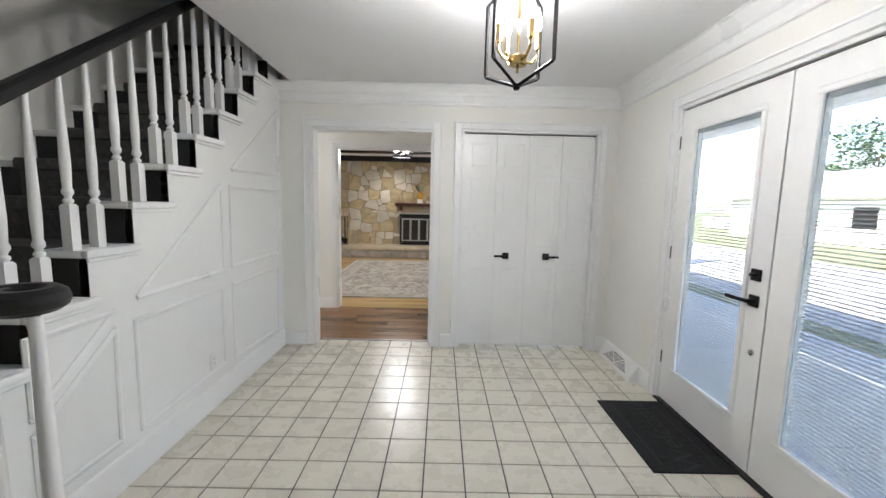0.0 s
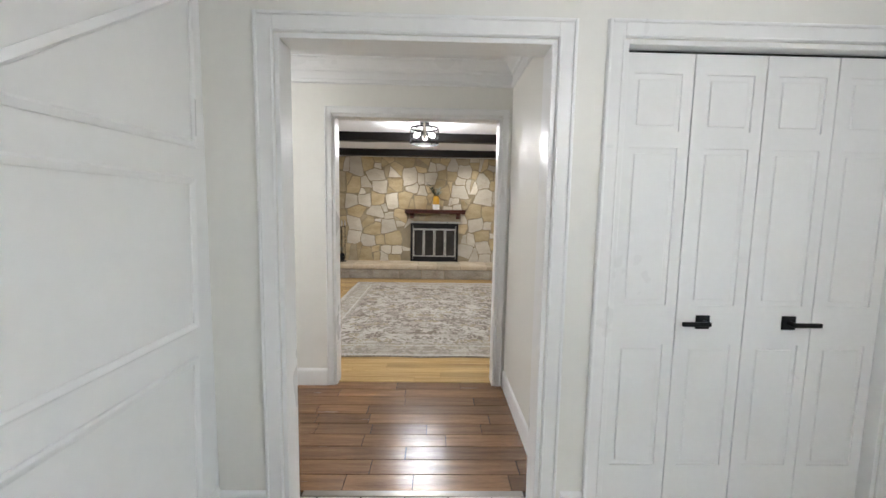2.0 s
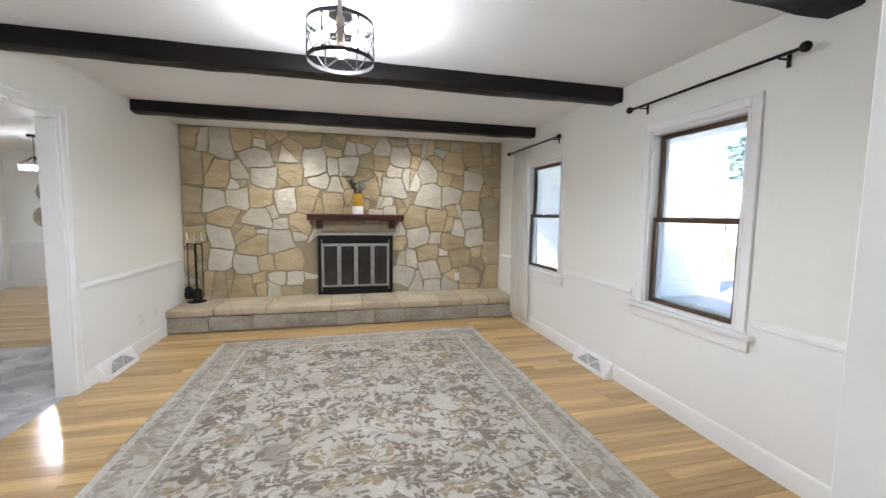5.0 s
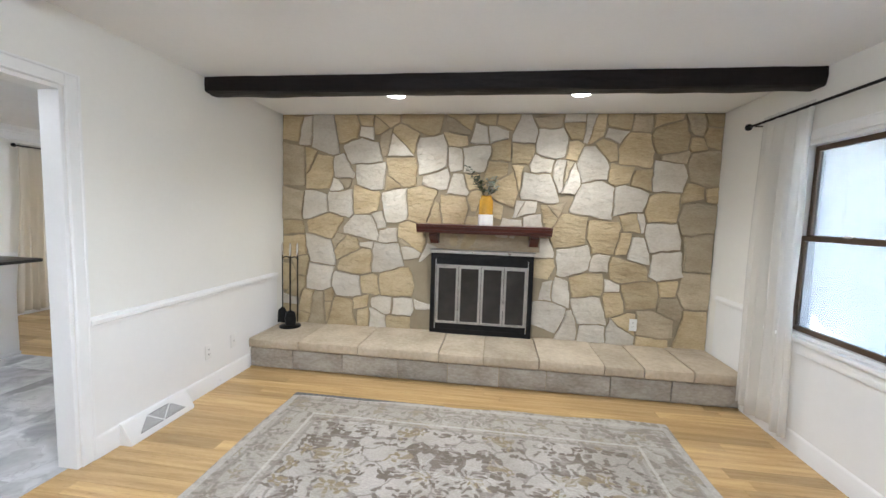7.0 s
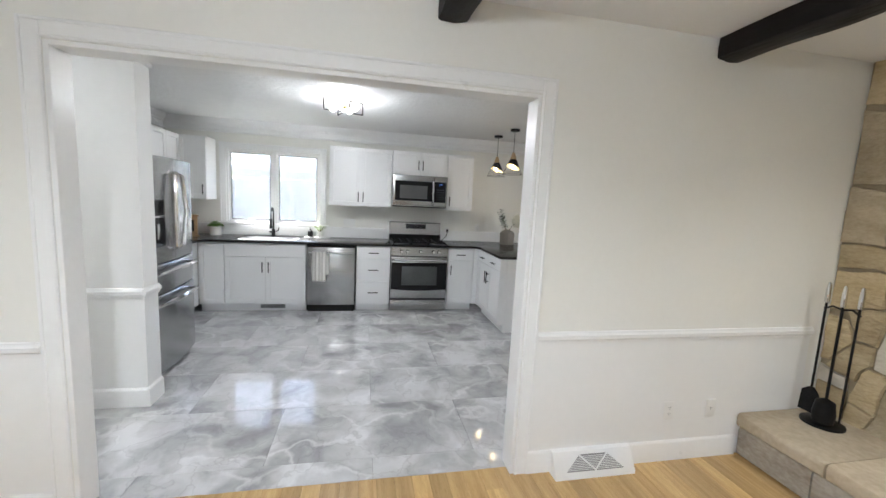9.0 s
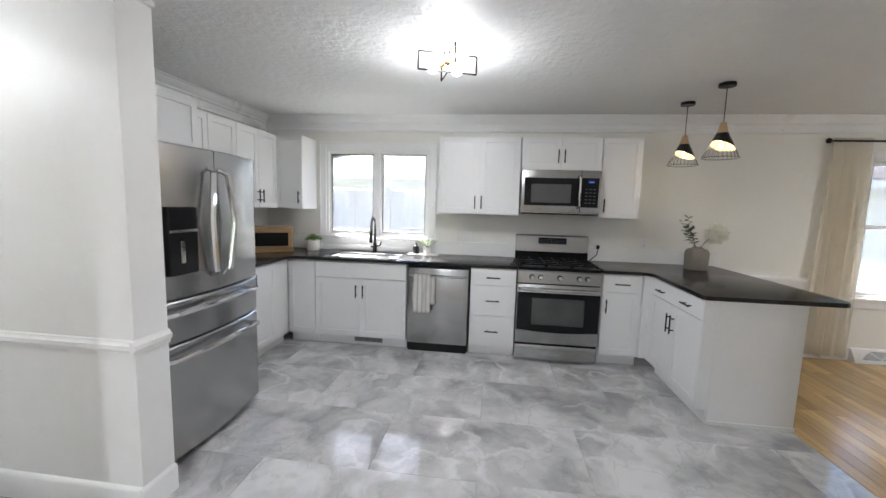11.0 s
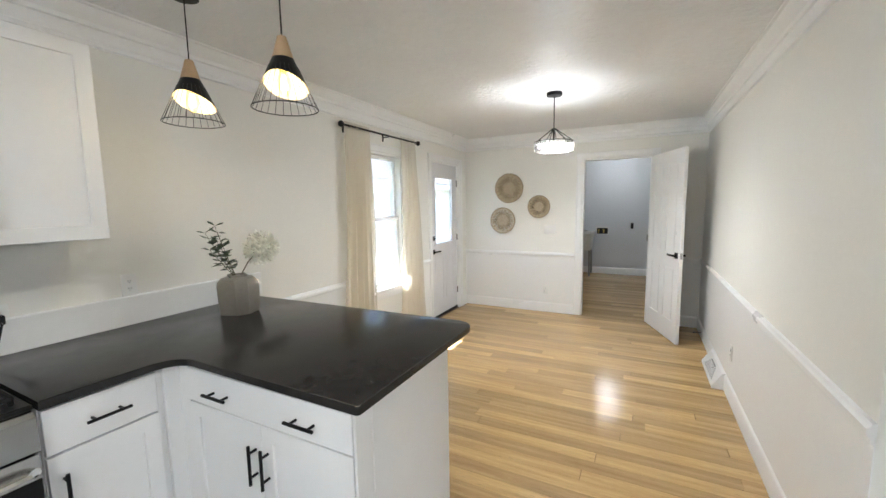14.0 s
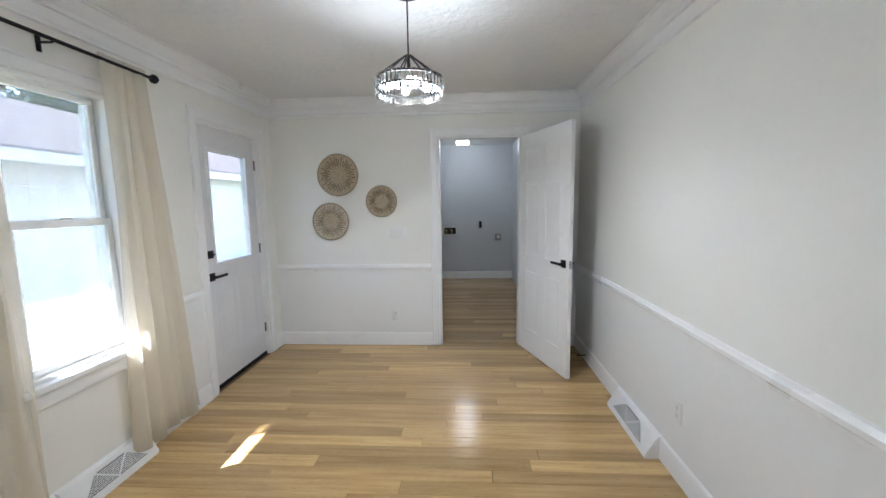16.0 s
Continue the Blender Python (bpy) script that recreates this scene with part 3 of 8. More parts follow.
def wall_plate(at, rz, toggles=0, sockets=0, label="", name="light_switch", blank=False):
    """A cover plate on a wall; local front is -y."""
    n = max(toggles, 1)
    w = 0.07 + 0.046 * (n - 1)
    ob = thing(name, label, "switch" if toggles else "outlet", at, rz)
    bm = new_bm()
    box(bm, (-w / 2, -0.006, -0.058), (w / 2, 0, 0.058), 0.003, 2)
    part("plate", bm, PLASTIC, ob)
    for k in range(toggles):
        bm = new_bm()
        x = (k - (toggles - 1) / 2) * 0.046
        box(bm, (x - 0.005, -0.016, -0.012), (x + 0.005, -0.005, 0.008), 0.002, 1)
        part("toggle", bm, PLASTIC, ob)
    for k in range(sockets):
        z = (k - (sockets - 1) / 2) * 0.039
        bm = new_bm()
        lathe(bm, [(0.0165, 0), (0.0165, 0.002)], (0, 0, 0), 16)
        bmesh.ops.transform(bm, matrix=Matrix.Translation((0, -0.0055, z)) @ Matrix.Rotation(radians(90), 4, "X"), verts=bm.verts)
        face = part("socket", bm, PLASTIC, ob)
        bm = new_bm()
        for sx in (-0.006, 0.006):
            box(bm, (sx - 0.001, -0.0085, z - 0.001), (sx + 0.001, -0.0074, z + 0.007))
        cyl(bm, (0, -0.0074, z - 0.007), (0, -0.0085, z - 0.007), 0.002, n=8)
        part("slots", bm, BLACK, face)
    return ob


GRILLE = mat("grey_grille_metal", (0.30, 0.30, 0.30), (0.24, 0.24, 0.24), rough=0.5, metal=0.3)


def register(at, rz, length=0.5, label="white baseboard heating register on the floor"):
    """A sloped floor register; local: back on y=0, front towards -y, centred on x."""
    ob = thing("floor_register", label, "register", at, rz, "heating registers")
    L = length / 2
    bm = new_bm()
    prof = [(0, 0), (-0.095, 0), (-0.095, 0.022), (-0.03, 0.13), (0, 0.135)]
    rings(bm, [[(x, y, z) for y, z in prof] for x in (-L, L)])
    part("body", bm, TRIM, ob)
    up = Vector((0, 0.065, 0.108)).normalized()
    nrm = Vector((0, -0.108, 0.065)).normalized()
    o = Vector((0, -0.095, 0.022))

    def on(x, s, lift):
        return o + Vector((x, 0, 0)) + up * s + nrm * lift
    for nm, pts, rows in (("grille", ((-0.72, 0.02), (-0.02, 0.02), (-0.37, 0.10)), 9), ("grille", ((-0.33, 0.105), (0.33, 0.105), (0.0, 0.03)), 9), ("grille", ((0.02, 0.02), (0.72, 0.02), (0.37, 0.10)), 9)):
        back = new_bm()
        q = [on(x * L, s, 0.002) for x, s in pts]
        rings(back, [q, [p + nrm * 0.001 for p in q]])
        g = part(nm, back, GRILLE, ob, "grey louvred grille")
        fins = new_bm()
        for k in range(1, 10):
            s = 0.02 + 0.083 * k / 10
            xs = []
            for (xa, sa), (xb, sb) in zip(pts, pts[1:] + pts[:1]):
                if (sa - s) * (sb - s) < 0:
                    xs.append(xa + (xb - xa) * (s - sa) / (sb - sa))
            if len(xs) == 2:
                a, b = sorted(xs)
                r = [on(a * L, s - 0.0014, 0.003), on(b * L, s - 0.0014, 0.003), on(b * L, s + 0.0014, 0.003), on(a * L, s + 0.0014, 0.003)]
                rings(fins, [r, [p + nrm * 0.004 for p in r]])
        part("fins", fins, TRIM, g)
    return ob


# ---- foyer: stairs ----
RISE, GOING, Y0, Z0 = 0.206, 0.262, 1.50, 0.97


def riser_y(j):
    return Y0 + GOING * j


def tread_z(j):
    return Z0 + RISE * j if j >= 0 else Z0 + 0.194 * j


stairs = thing("staircase", "white and black staircase with grey carpet runner", "staircase", (0, 0, 0))
for j in range(-4, 9):
    y0, y1, z = riser_y(j - 1), riser_y(j), tread_z(j)
    bm = new_bm()
    box(bm, (-2.40, y0 - 0.03, z - 0.035), (X_P, y1 + 0.02, z), 0.008)
    box(bm, (X_P, y0 - 0.03, z - 0.035), (X_P + 0.03, y1 + 0.025, z), 0.008)
    box(bm, (X_P, y0 - 0.01, z - 0.055), (X_P + 0.014, y1 + 0.012, z - 0.035), 0.004, 1)
    part("tread", bm, TRIM, stairs, "white painted wooden tread")
    bm = new_bm()
    box(bm, (-2.40, y1, z), (X_P - 0.002, y1 + 0.018, tread_z(j + 1) - 0.035))
    part("riser", bm, BLACK, stairs, "black painted riser")
    bm = new_bm()
    loops = []
    zn = tread_z(j + 1)
    path = [(y0 - 0.046, z - 0.045), (y0 - 0.05, z - 0.012), (y0 - 0.04, z + 0.014), (y0, z + 0.016), (y1 - 0.016, z + 0.016), (y1 - 0.016, zn - 0.05),
            (y1, zn - 0.05), (y1, z), (y0 - 0.028, z), (y0 - 0.03, z - 0.045)]
    rings(bm, [[(x, y, zz) for y, zz in path] for x in (-2.22, -1.60)])
    part("runner", bm, CARPET, stairs, "dark grey carpet runner")
bm = new_bm()
box(bm, (-1.2, 0.2, 0.0), (X_P, 0.46, 0.155), 0.01)
lathe(bm, [(0.19, 0), (0.19, 0.15), (0.185, 0.155)], (-0.82, 0.62, 0), 24)
box(bm, (-1.3, 0.43, 0.0), (-0.82, 0.80, 0.155), 0.01)
part("starting_step", bm, TRIM, stairs, "white rounded starting step")
# the panelled side below the treads
bm = new_bm()
for j in range(-4, 9):
    y0, y1 = riser_y(j - 1), min(riser_y(j), Y_F0)
    if y1 > y0:
        box(bm, (X_P - 0.04, y0, 0), (X_P, y1, min(tread_z(j) - 0.036, H + 0.1)))
bmesh.ops.remove_doubles(bm, verts=bm.verts, dist=1e-5)
structure("wall_stair_panel", bm, WAIN, "white painted panelled stair side", "wall")


def strip(bm, a, b, w=0.028, d=0.013):
    """A moulding strip on the plane x=X_P between the (y, z) points a and b."""
    a, b = Vector((0, *a)), Vector((0, *b))
    t = (b - a).normalized()
    n = Vector((1, 0, 0)).cross(t)
    base = Vector((X_P, 0, 0))
    sec = [(-w / 2, 0), (w / 2, 0), (w / 2, d * 0.5), (w * 0.2, d), (-w * 0.2, d * 0.8), (-w / 2, d * 0.4)]
    rings(bm, [[base + p + n * s + Vector((dd, 0, 0)) for s, dd in sec] for p in (a - t * w * 0.4, b + t * w * 0.4)])


PANELS = (((2.64, 0.24), (2.64, 0.785), (3.43, 0.785), (3.41, 0.20)), ((2.64, 0.92), (2.65, 1.49), (3.46, 1.49), (3.44, 0.92)),
          ((2.69, 1.615), (3.48, 1.63), (3.50, 2.20)), ((1.73, 0.23), (1.73, 0.79), (2.51, 0.79), (2.51, 0.25)),
          ((1.76, 0.91), (2.54, 1.49), (2.54, 0.91)), ((1.60, 0.24), (1.61, 0.79), (1.22, 0.50), (1.22, 0.24)), ((1.61, 0.87), (1.22, 0.57), (1.22, 0.87)))
for poly in PANELS:
    bm = new_bm()
    for a, b in zip(poly, poly[1:] + poly[:1]):
        strip(bm, a, b)
    structure("trim_panel_moulding", bm, TRIM, "white picture-frame moulding on the stair side", "trim")
run("baseboard", [(0, 0), (0.014, 0), (0.014, 0.15), (0.008, 0.165), (0, 0.17)], 0, (X_P, 0.3), (X_P, Y_F0 - 0.016), E, "white painted baseboard", "baseboard")

balustrade = thing("stair_railing", "black handrail on white turned balusters", "railing", (0, 0, 0))


def rail_z(y):
    return 1.80 + 0.752 * (y - 1.364)


def baluster_mesh(h, name="baluster"):
    bm = new_bm()
    s = 0.021
    rings(bm, [[(-s, -s, 0), (s, -s, 0), (s, s, 0), (-s, s, 0)], [(-s, -s, 0.185), (s, -s, 0.185), (s, s, 0.185), (-s, s, 0.185)],
               [(-s * 0.7, -s * 0.7, 0.195), (s * 0.7, -s * 0.7, 0.195), (s * 0.7, s * 0.7, 0.195), (-s * 0.7, s * 0.7, 0.195)]])
    lathe(bm, [(0.012, 0.193), (0.019, 0.203), (0.019, 0.211), (0.012, 0.219), (0.013, 0.226), (0.021, 0.238), (0.021, 0.25), (0.016, 0.262), (0.018, 0.30), (0.0195, 0.36), (0.011, h)], n=12)
    return bm


for j in range(0, 10):
    for k in (-0.015, 0.11):
        y = riser_y(j - 1) + k
        b = part("baluster", baluster_mesh(rail_z(y) - tread_z(j) + 0.01), TRIM, balustrade, "white turned baluster")
        b.location = (X_P - 0.045, y, tread_z(j))
bm = new_bm()
sec = [(-0.028, 0), (0.028, 0), (0.032, 0.02), (0.03, 0.045), (0.018, 0.062), (-0.018, 0.062), (-0.03, 0.045), (-0.032, 0.02)]
pts = [(-1.475, 3.55), (-1.475, 2.6), (-1.475, 1.9), (-1.475, 1.32), (-1.475, 1.05)]
rings(bm, [[(x + a, y, rail_z(y) + b) for a, b in sec] for x, y in pts])
tube(bm, [(-1.475, 1.06, rail_z(1.06) + 0.03), (-1.47, 0.85, 1.46), (-1.40, 0.68, 1.35), (-1.22, 0.58, 1.25), (-1.02, 0.60, 1.195), (-0.88, 0.64, 1.185)], 0.03, 10)
part("handrail", bm, BLACK, balustrade, "black painted wooden handrail")
bm = new_bm()
ring = []
for k in range(29):
    a = radians(200 - 14 * k)
    r = 0.075 - 0.0018 * k
    ring.append((-0.81 + r * math.cos(a), 0.655 + r * math.sin(a), 1.182))
tube(bm, ring, 0.028, 10)
lathe(bm, [(0.03, 1.15), (0.034, 1.17), (0.03, 1.19)], (-0.81, 0.655, 0), 14)
part("volute", bm, BLACK, balustrade, "black painted scrolled rail end")
for x, y in ((-0.756, 0.63), (-0.825, 0.70), (-0.84, 0.60), (-0.90, 0.655)):
    b = part("baluster", baluster_mesh(1.0), TRIM, balustrade, "white turned baluster")
    b.location = (x, y, 0.155)

# ---- foyer: closet, french doors, lamp, mat ----
bm = new_bm()
box(bm, (0.287, Y_F0 + 0.058, 2.0625), (1.529, Y_F0 + 0.074, 2.0718))
# Upright black strip stands in for the shade in the side gap.
box(bm, (1.5245, Y_F0 + 0.084, 0.02), (1.5295, Y_F0 + 0.1, 2.062))
structure("trim_closet_track", bm, BLACK, "dark metal bifold track in the closet head, black strip as side-gap shade", "trim")
for k, (x0, way) in enumerate(((0.2875, -1), (0.9085, 1))):
    d = thing("bifold_door", "white panelled bifold closet door, closed", "door", (x0, Y_F0 + 0.05, 0.018), 0, "closet doors")
    for s in range(2):
        leaf = part("leaf", panel_leaf(0.3055, 2.043, 0.03, [(0.05, 0.2575, 0.21, 0.79), (0.05, 0.2575, 0.97, 1.655), (0.05, 0.2575, 1.725, 1.96)], 0.007), TRIM, d)
        leaf.location = (s * 0.3105, 0, 0)
    lever(d, 0.428 if k == 0 else 0.2, 0, 0.895, -1 if k == 0 else 1)


BLIND = screen_cloth("white_blind_slat", (0.92, 0.93, 0.94), 1.0)
for k, (y0, y1) in enumerate(((1.757, 2.597), (0.905, 1.747))):
    d = thing("french_door", "white french door with full glass and inner blinds" if k == 0 else "white fixed french door with full glass and blinds", "door", (X_E + 0.015, y1, 0.018), -90, "french doors")
    w, h = y1 - y0, 2.053
    g0, g1, gz0, gz1 = 0.155, w - 0.155, 0.262, 1.905
    bm = new_bm()
    for a, b, c, e in ((0, g0, 0, h), (g1, w, 0, h), (g0, g1, 0, gz0), (g0, g1, gz1, h)):
        box(bm, (a, -0.0, c), (b, 0.045, e))
    bmesh.ops.remove_doubles(bm, verts=bm.verts, dist=1e-5)
    part("leaf", bm, TRIM, d)
    bm = new_bm()
    frame_bars(bm, "y", 0.004, g0 - 0.028, g1 + 0.028, gz0 - 0.028, gz1 + 0.028, 0.032, -0.016, 0.005)
    part("glazing_bead", bm, TRIM, d)
    bm = new_bm()
    box(bm, (g0, 0.008, gz0), (g1, 0.011, gz1))
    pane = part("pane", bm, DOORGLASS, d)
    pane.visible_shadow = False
    bm = new_bm()
    zz = gz0 + 0.012
    while zz < gz1 - 0.03:
        c, s = math.cos(radians(15)) * 0.007, math.sin(radians(15)) * 0.007
        rings(bm, [[(xx, 0.022 - c, zz - s), (xx, 0.022 + c, zz + s), (xx, 0.022 + c, zz + s + 0.0008), (xx, 0.022 - c, zz - s + 0.0008)] for xx in (g0 + 0.012, g1 - 0.012)])
        zz += 0.0185
    box(bm, (g0 + 0.008, 0.014, gz1 - 0.028), (g1 - 0.008, 0.030, gz1 - 0.004))
    part("blind", bm, BLIND, d, "white mini blind between panes")
    if k == 0:
        lever(d, w - 0.075, 0, 0.918, -1, length=0.15)
        bm = new_bm()
        box(bm, (w - 0.107, -0.012, 1.025), (w - 0.045, 0, 1.087), 0.002, 1)
        box(bm, (w - 0.09, -0.035, 1.047), (w - 0.062, -0.01, 1.065), 0.003, 1)
        part("deadbolt", bm, BLACKMETAL, d, "square black deadbolt")
        bm = new_bm()
        lathe(bm, [(0.016, 0), (0.016, 0.008), (0.008, 0.014)], n=12)
        bmesh.ops.transform(bm, matrix=Matrix.Translation((w - 0.055, 0, 0.645)) @ Matrix.Rotation(radians(90), 4, "X"), verts=bm.verts)
        part("lock_cylinder", bm, STAINLESS, d, "old steel lock cylinder")
        for z in (0.31, 1.08, 1.84):
            hinge(d, -0.006, -0.004, z)
bm = new_bm()
box(bm, (X_E - 0.02, 0.89, 0), (X_E + 0.14, 2.615, 0.016), 0.004, 1)
structure("trim_threshold", bm, BLACKMETAL, "dark bronze door threshold", "threshold")
bm = new_bm()
box(bm, (X_E + 0.03, 0.91, 2.0715), (X_E + 0.055, 2.595, 2.0815))
box(bm, (X_E + 0.03, 1.7475, 0.02), (X_E + 0.055, 1.7565, 2.071))
structure("trim_weather_strip", bm, BLACK, "black rubber weather strip round the doors", "weather strip")

MAT = mat("black_mat_pile", (0.008, 0.008, 0.009), (0.016, 0.016, 0.017), rough=0.95, scale=20, fine=400, bump=0.6, bscale=500)
MATTEXT = mat("charcoal_mat_pile", (0.03, 0.03, 0.032), (0.022, 0.022, 0.024), rough=0.95, scale=30, fine=300)
mat_thing = thing("door_mat", "black rubber-backed welcome mat before the doors", "mat", (1.475, 2.147, 0))
bm = new_bm()
box(bm, (-0.228, -0.385, 0.0005), (0.228, 0.385, 0.009), 0.003, 1)
part("mat_surface", bm, MAT, mat_thing)


def letters(text, size, depth, material, parent, m, name="lettering"):
    cu = bpy.data.curves.new(name, "FONT")
    cu.body, cu.size, cu.extrude, cu.align_x, cu.align_y = text, size, depth, "CENTER", "CENTER"
    tmp = new(name, cu)
    me = bpy.data.meshes.new_from_object(tmp)
    bpy.data.objects.remove(tmp)
    me.materials.clear()
    me.materials.append(material)
    ob = new(name, me)
    ob.parent = parent
    ob.matrix_local = m
    return ob


letters("Welcome", 0.19, 0.0006, MATTEXT, mat_thing, pose(0.02, 0, 0.0098, 0, 0, 90))
bm = new_bm()
for x in (-0.15, 0.15):
    box(bm, (x - 0.006, -0.33, 0.009), (x + 0.006, 0.33, 0.0102))
part("stripe", bm, MATTEXT, mat_thing)

BULB = glow("lit_bulb", (1.0, 0.93, 0.82), 5.0)
ch = thing("chandelier", "black lantern cage chandelier with brass candle arms", "chandelier", (0.395, 1.586, 0))
for a in (-44.0, 46.0):
    c, s = math.cos(radians(a)), math.sin(radians(a))
    bm = new_bm()
    pts = [(0, 1.915), (0.17, 1.985), (0.17, 2.29), (0, 2.385), (-0.17, 2.29), (-0.17, 1.985)]
    for (r0, z0), (r1, z1) in zip(pts, pts[1:] + pts[:1]):
        tube(bm, [(r0 * c, r0 * s, z0), (r1 * c, r1 * s, z1)], 0.0085, 4)
    part("cage_frame", bm, BLACKMETAL, ch)
bm = new_bm()
tube(bm, [(0, 0, 2.36), (0, 0, H)], 0.006, 8)
lathe(bm, [(0.06, H - 0.025), (0.06, H - 0.002)], n=20)
part("stem", bm, BLACKMETAL, ch)
bm = new_bm()
lathe(bm, [(0.012, 1.90), (0.016, 1.91), (0.012, 1.925)], n=10)
part("finial", bm, BLACKMETAL, ch)
bm = new_bm()
tube(bm, [(0, 0, 1.97), (0, 0, 2.37)], 0.006, 8)
lathe(bm, [(0.02, 1.995), (0.038, 2.0), (0.038, 2.035), (0.03, 2.04)], n=18)
for k in range(4):
    a = radians(20 + 90 * k)
    c, s = math.cos(a), math.sin(a)
    tube(bm, [(0.03 * c, 0.03 * s, 2.015), (0.07 * c, 0.07 * s, 2.02), (0.095 * c, 0.095 * s, 2.05), (0.095 * c, 0.095 * s, 2.08)], 0.006, 8)
    lathe(bm, [(0.014, 2.08), (0.012, 2.085), (0.012, 2.15)], (0.095 * c, 0.095 * s, 0), 10)
part("brass_frame", bm, BRASS, ch, "brass arms and hub")
for k in range(4):
    a = radians(20 + 90 * k)
    bm = new_bm()
    lathe(bm, [(0.006, 2.15), (0.014, 2.17), (0.016, 2.19), (0.01, 2.22), (0.002, 2.25)], (0.095 * math.cos(a), 0.095 * math.sin(a), 0), 10)
    part("bulb", bm, BULB, ch, "lit candle bulb")

register((X_E, 3.14, 0), -90, 0.6)
wall_plate((X_P + 0.001, 2.36, 0.32), 90, 0, 2, "white double socket on the panelled stair side", "outlet")
wall_plate((-1.682, Y_H0 - 0.001, 1.167), 0, 3, 0, "white triple light switch on the hall wall")
wall_plate((-1.838, Y_H0 - 0.001, 0.33), 0, 0, 2, "white double socket on the hall wall", "outlet")
register((-2.05, Y_H0, 0), 0, 0.5)

# Unseen lamp, added as the body of the hall's fill light.
hl = thing("ceiling_lamp", "small white flush ceiling lamp added out of view to light the hall", "ceiling lamp", (-2.75, 4.25, 0))
bm = new_bm()
lathe(bm, [(0.12, H - 0.001), (0.12, H - 0.02), (0.10, H - 0.025)], n=28)
part("canopy", bm, TRIM, hl)
bm = new_bm()
lathe(bm, [(0.10, H - 0.025), (0.095, H - 0.05), (0.06, H - 0.07), (0.005, H - 0.075)], n=28)
part("diffuser", bm, BULB, hl, "lit opal diffuser")


# ---- living room ----
def hewn_beam(y, w=0.155, zb=2.355):
    bm = new_bm()
    n, loops = 70, []
    prof = [(-0.5, 0), (-0.5, -0.5), (-0.46, -0.94), (-0.38, -1), (0, -1), (0.38, -1), (0.46, -0.94), (0.5, -0.5), (0.5, 0)]
    for i in range(n + 1):
        x = X_L1 + 0.003 + (X_R - X_L1 - 0.006) * i / n
        lp = []
        for a, b in prof:
            k = noise.noise(Vector((x * 2.3, a * 2 + y * 3, b * 2))) * 0.012 + noise.noise(Vector((x * 9, a * 3 + y, b * 3))) * 0.006
            kz = noise.noise(Vector((x * 3.1 + 9, a * 2 + y, 4))) * 0.012
            lp.append((x, a * w + k * (1 if a > 0 else -1), H + (b * (H - zb)) + (kz if b < -0.6 else 0)))
        loops.append(lp)
    rings(bm, loops)
    return solid("ceiling_beam", bm, BEAM, "dark hand-hewn timber ceiling beam", "beam", "ceiling beams", at=(0, y, 0))


for y in (9.20, 7.65, 6.08):
    hewn_beam(y)

# stone wall: cells round the main stones, the gaps filled by chance
PALE = [(-2.18, 2.25), (-2.26, 1.52), (-1.98, 1.57), (-1.74, 1.33), (-2.2, 1.08), (-2.23, 0.79), (-1.9, 0.7), (-1.77, 2.1), (-1.65, 1.85), (-1.36, 2.19), (-1.04, 2.04), (-1.4, 1.59),
        (-1.21, 1.22), (-1.49, 1.04), (-0.6, 2.05), (0.49, 2.01), (1.18, 1.89), (-0.02, 1.76), (0.55, 1.67), (0.86, 1.67), (1.16, 1.34), (0.41, 1.1), (1.23, 1.07), (0.53, 0.59), (0.15, 0.51), (0.11, 2.21)]
TAN = [(-2.19, 1.88), (-2.14, 1.35), (-1.93, 1.14), (-1.8, 0.99), (-1.94, 0.44), (-1.34, 1.92), (-1.72, 1.6), (-1.15, 1.57), (-1.39, 0.77), (-0.81, 1.54), (0.88, 2.11), (1.2, 2.25),
       (-0.31, 1.73), (1.14, 1.6), (0.31, 1.36), (0.63, 1.29), (0.85, 0.99), (0.52, 0.84), (0.99, 0.79)]
GREY = [(-2.52, 1.99), (-2.52, 1.51), (-2.29, 0.51), (1.47, 1.99), (1.47, 1.54), (1.51, 1.2), (1.48, 0.82), (1.15, 0.5)]
rnd = random.Random(11)
seeds = [(x, z, m, 0.02) for lst, m in ((PALE, STONE_A), (TAN, STONE_B), (GREY, STONE_C)) for x, z in lst]
tries = 0
while tries < 4000 and len(seeds) < 150:
    tries += 1
    x, z = rnd.uniform(X_L1 + 0.03, X_R - 0.03), rnd.uniform(0.32, H - 0.03)
    if -1.0 < x < 0.0 and z < 1.18:
        continue
    if min(math.hypot(x - s[0], (z - s[1]) * 1.1) - s[3] * 2.5 for s in seeds) > 0.125:
        edge = x < -2.4 or x > 1.2 or z > 2.3
        m = rnd.choice((STONE_B, STONE_C, STONE_B) if edge else (STONE_A, STONE_B, STONE_B, STONE_A))
        seeds.append((x, z, m, rnd.uniform(0.0, 0.008)))


def clip(poly, nx, nz, d):
    out = []
    for (ax, az), (bx, bz) in zip(poly, poly[1:] + poly[:1]):
        fa, fb = ax * nx + az * nz - d, bx * nx + bz * nz - d
        if fa <= 0:
            out.append((ax, az))
        if fa * fb < 0:
            t = fa / (fa - fb)
            out.append((ax + (bx - ax) * t, az + (bz - az) * t))
    return out


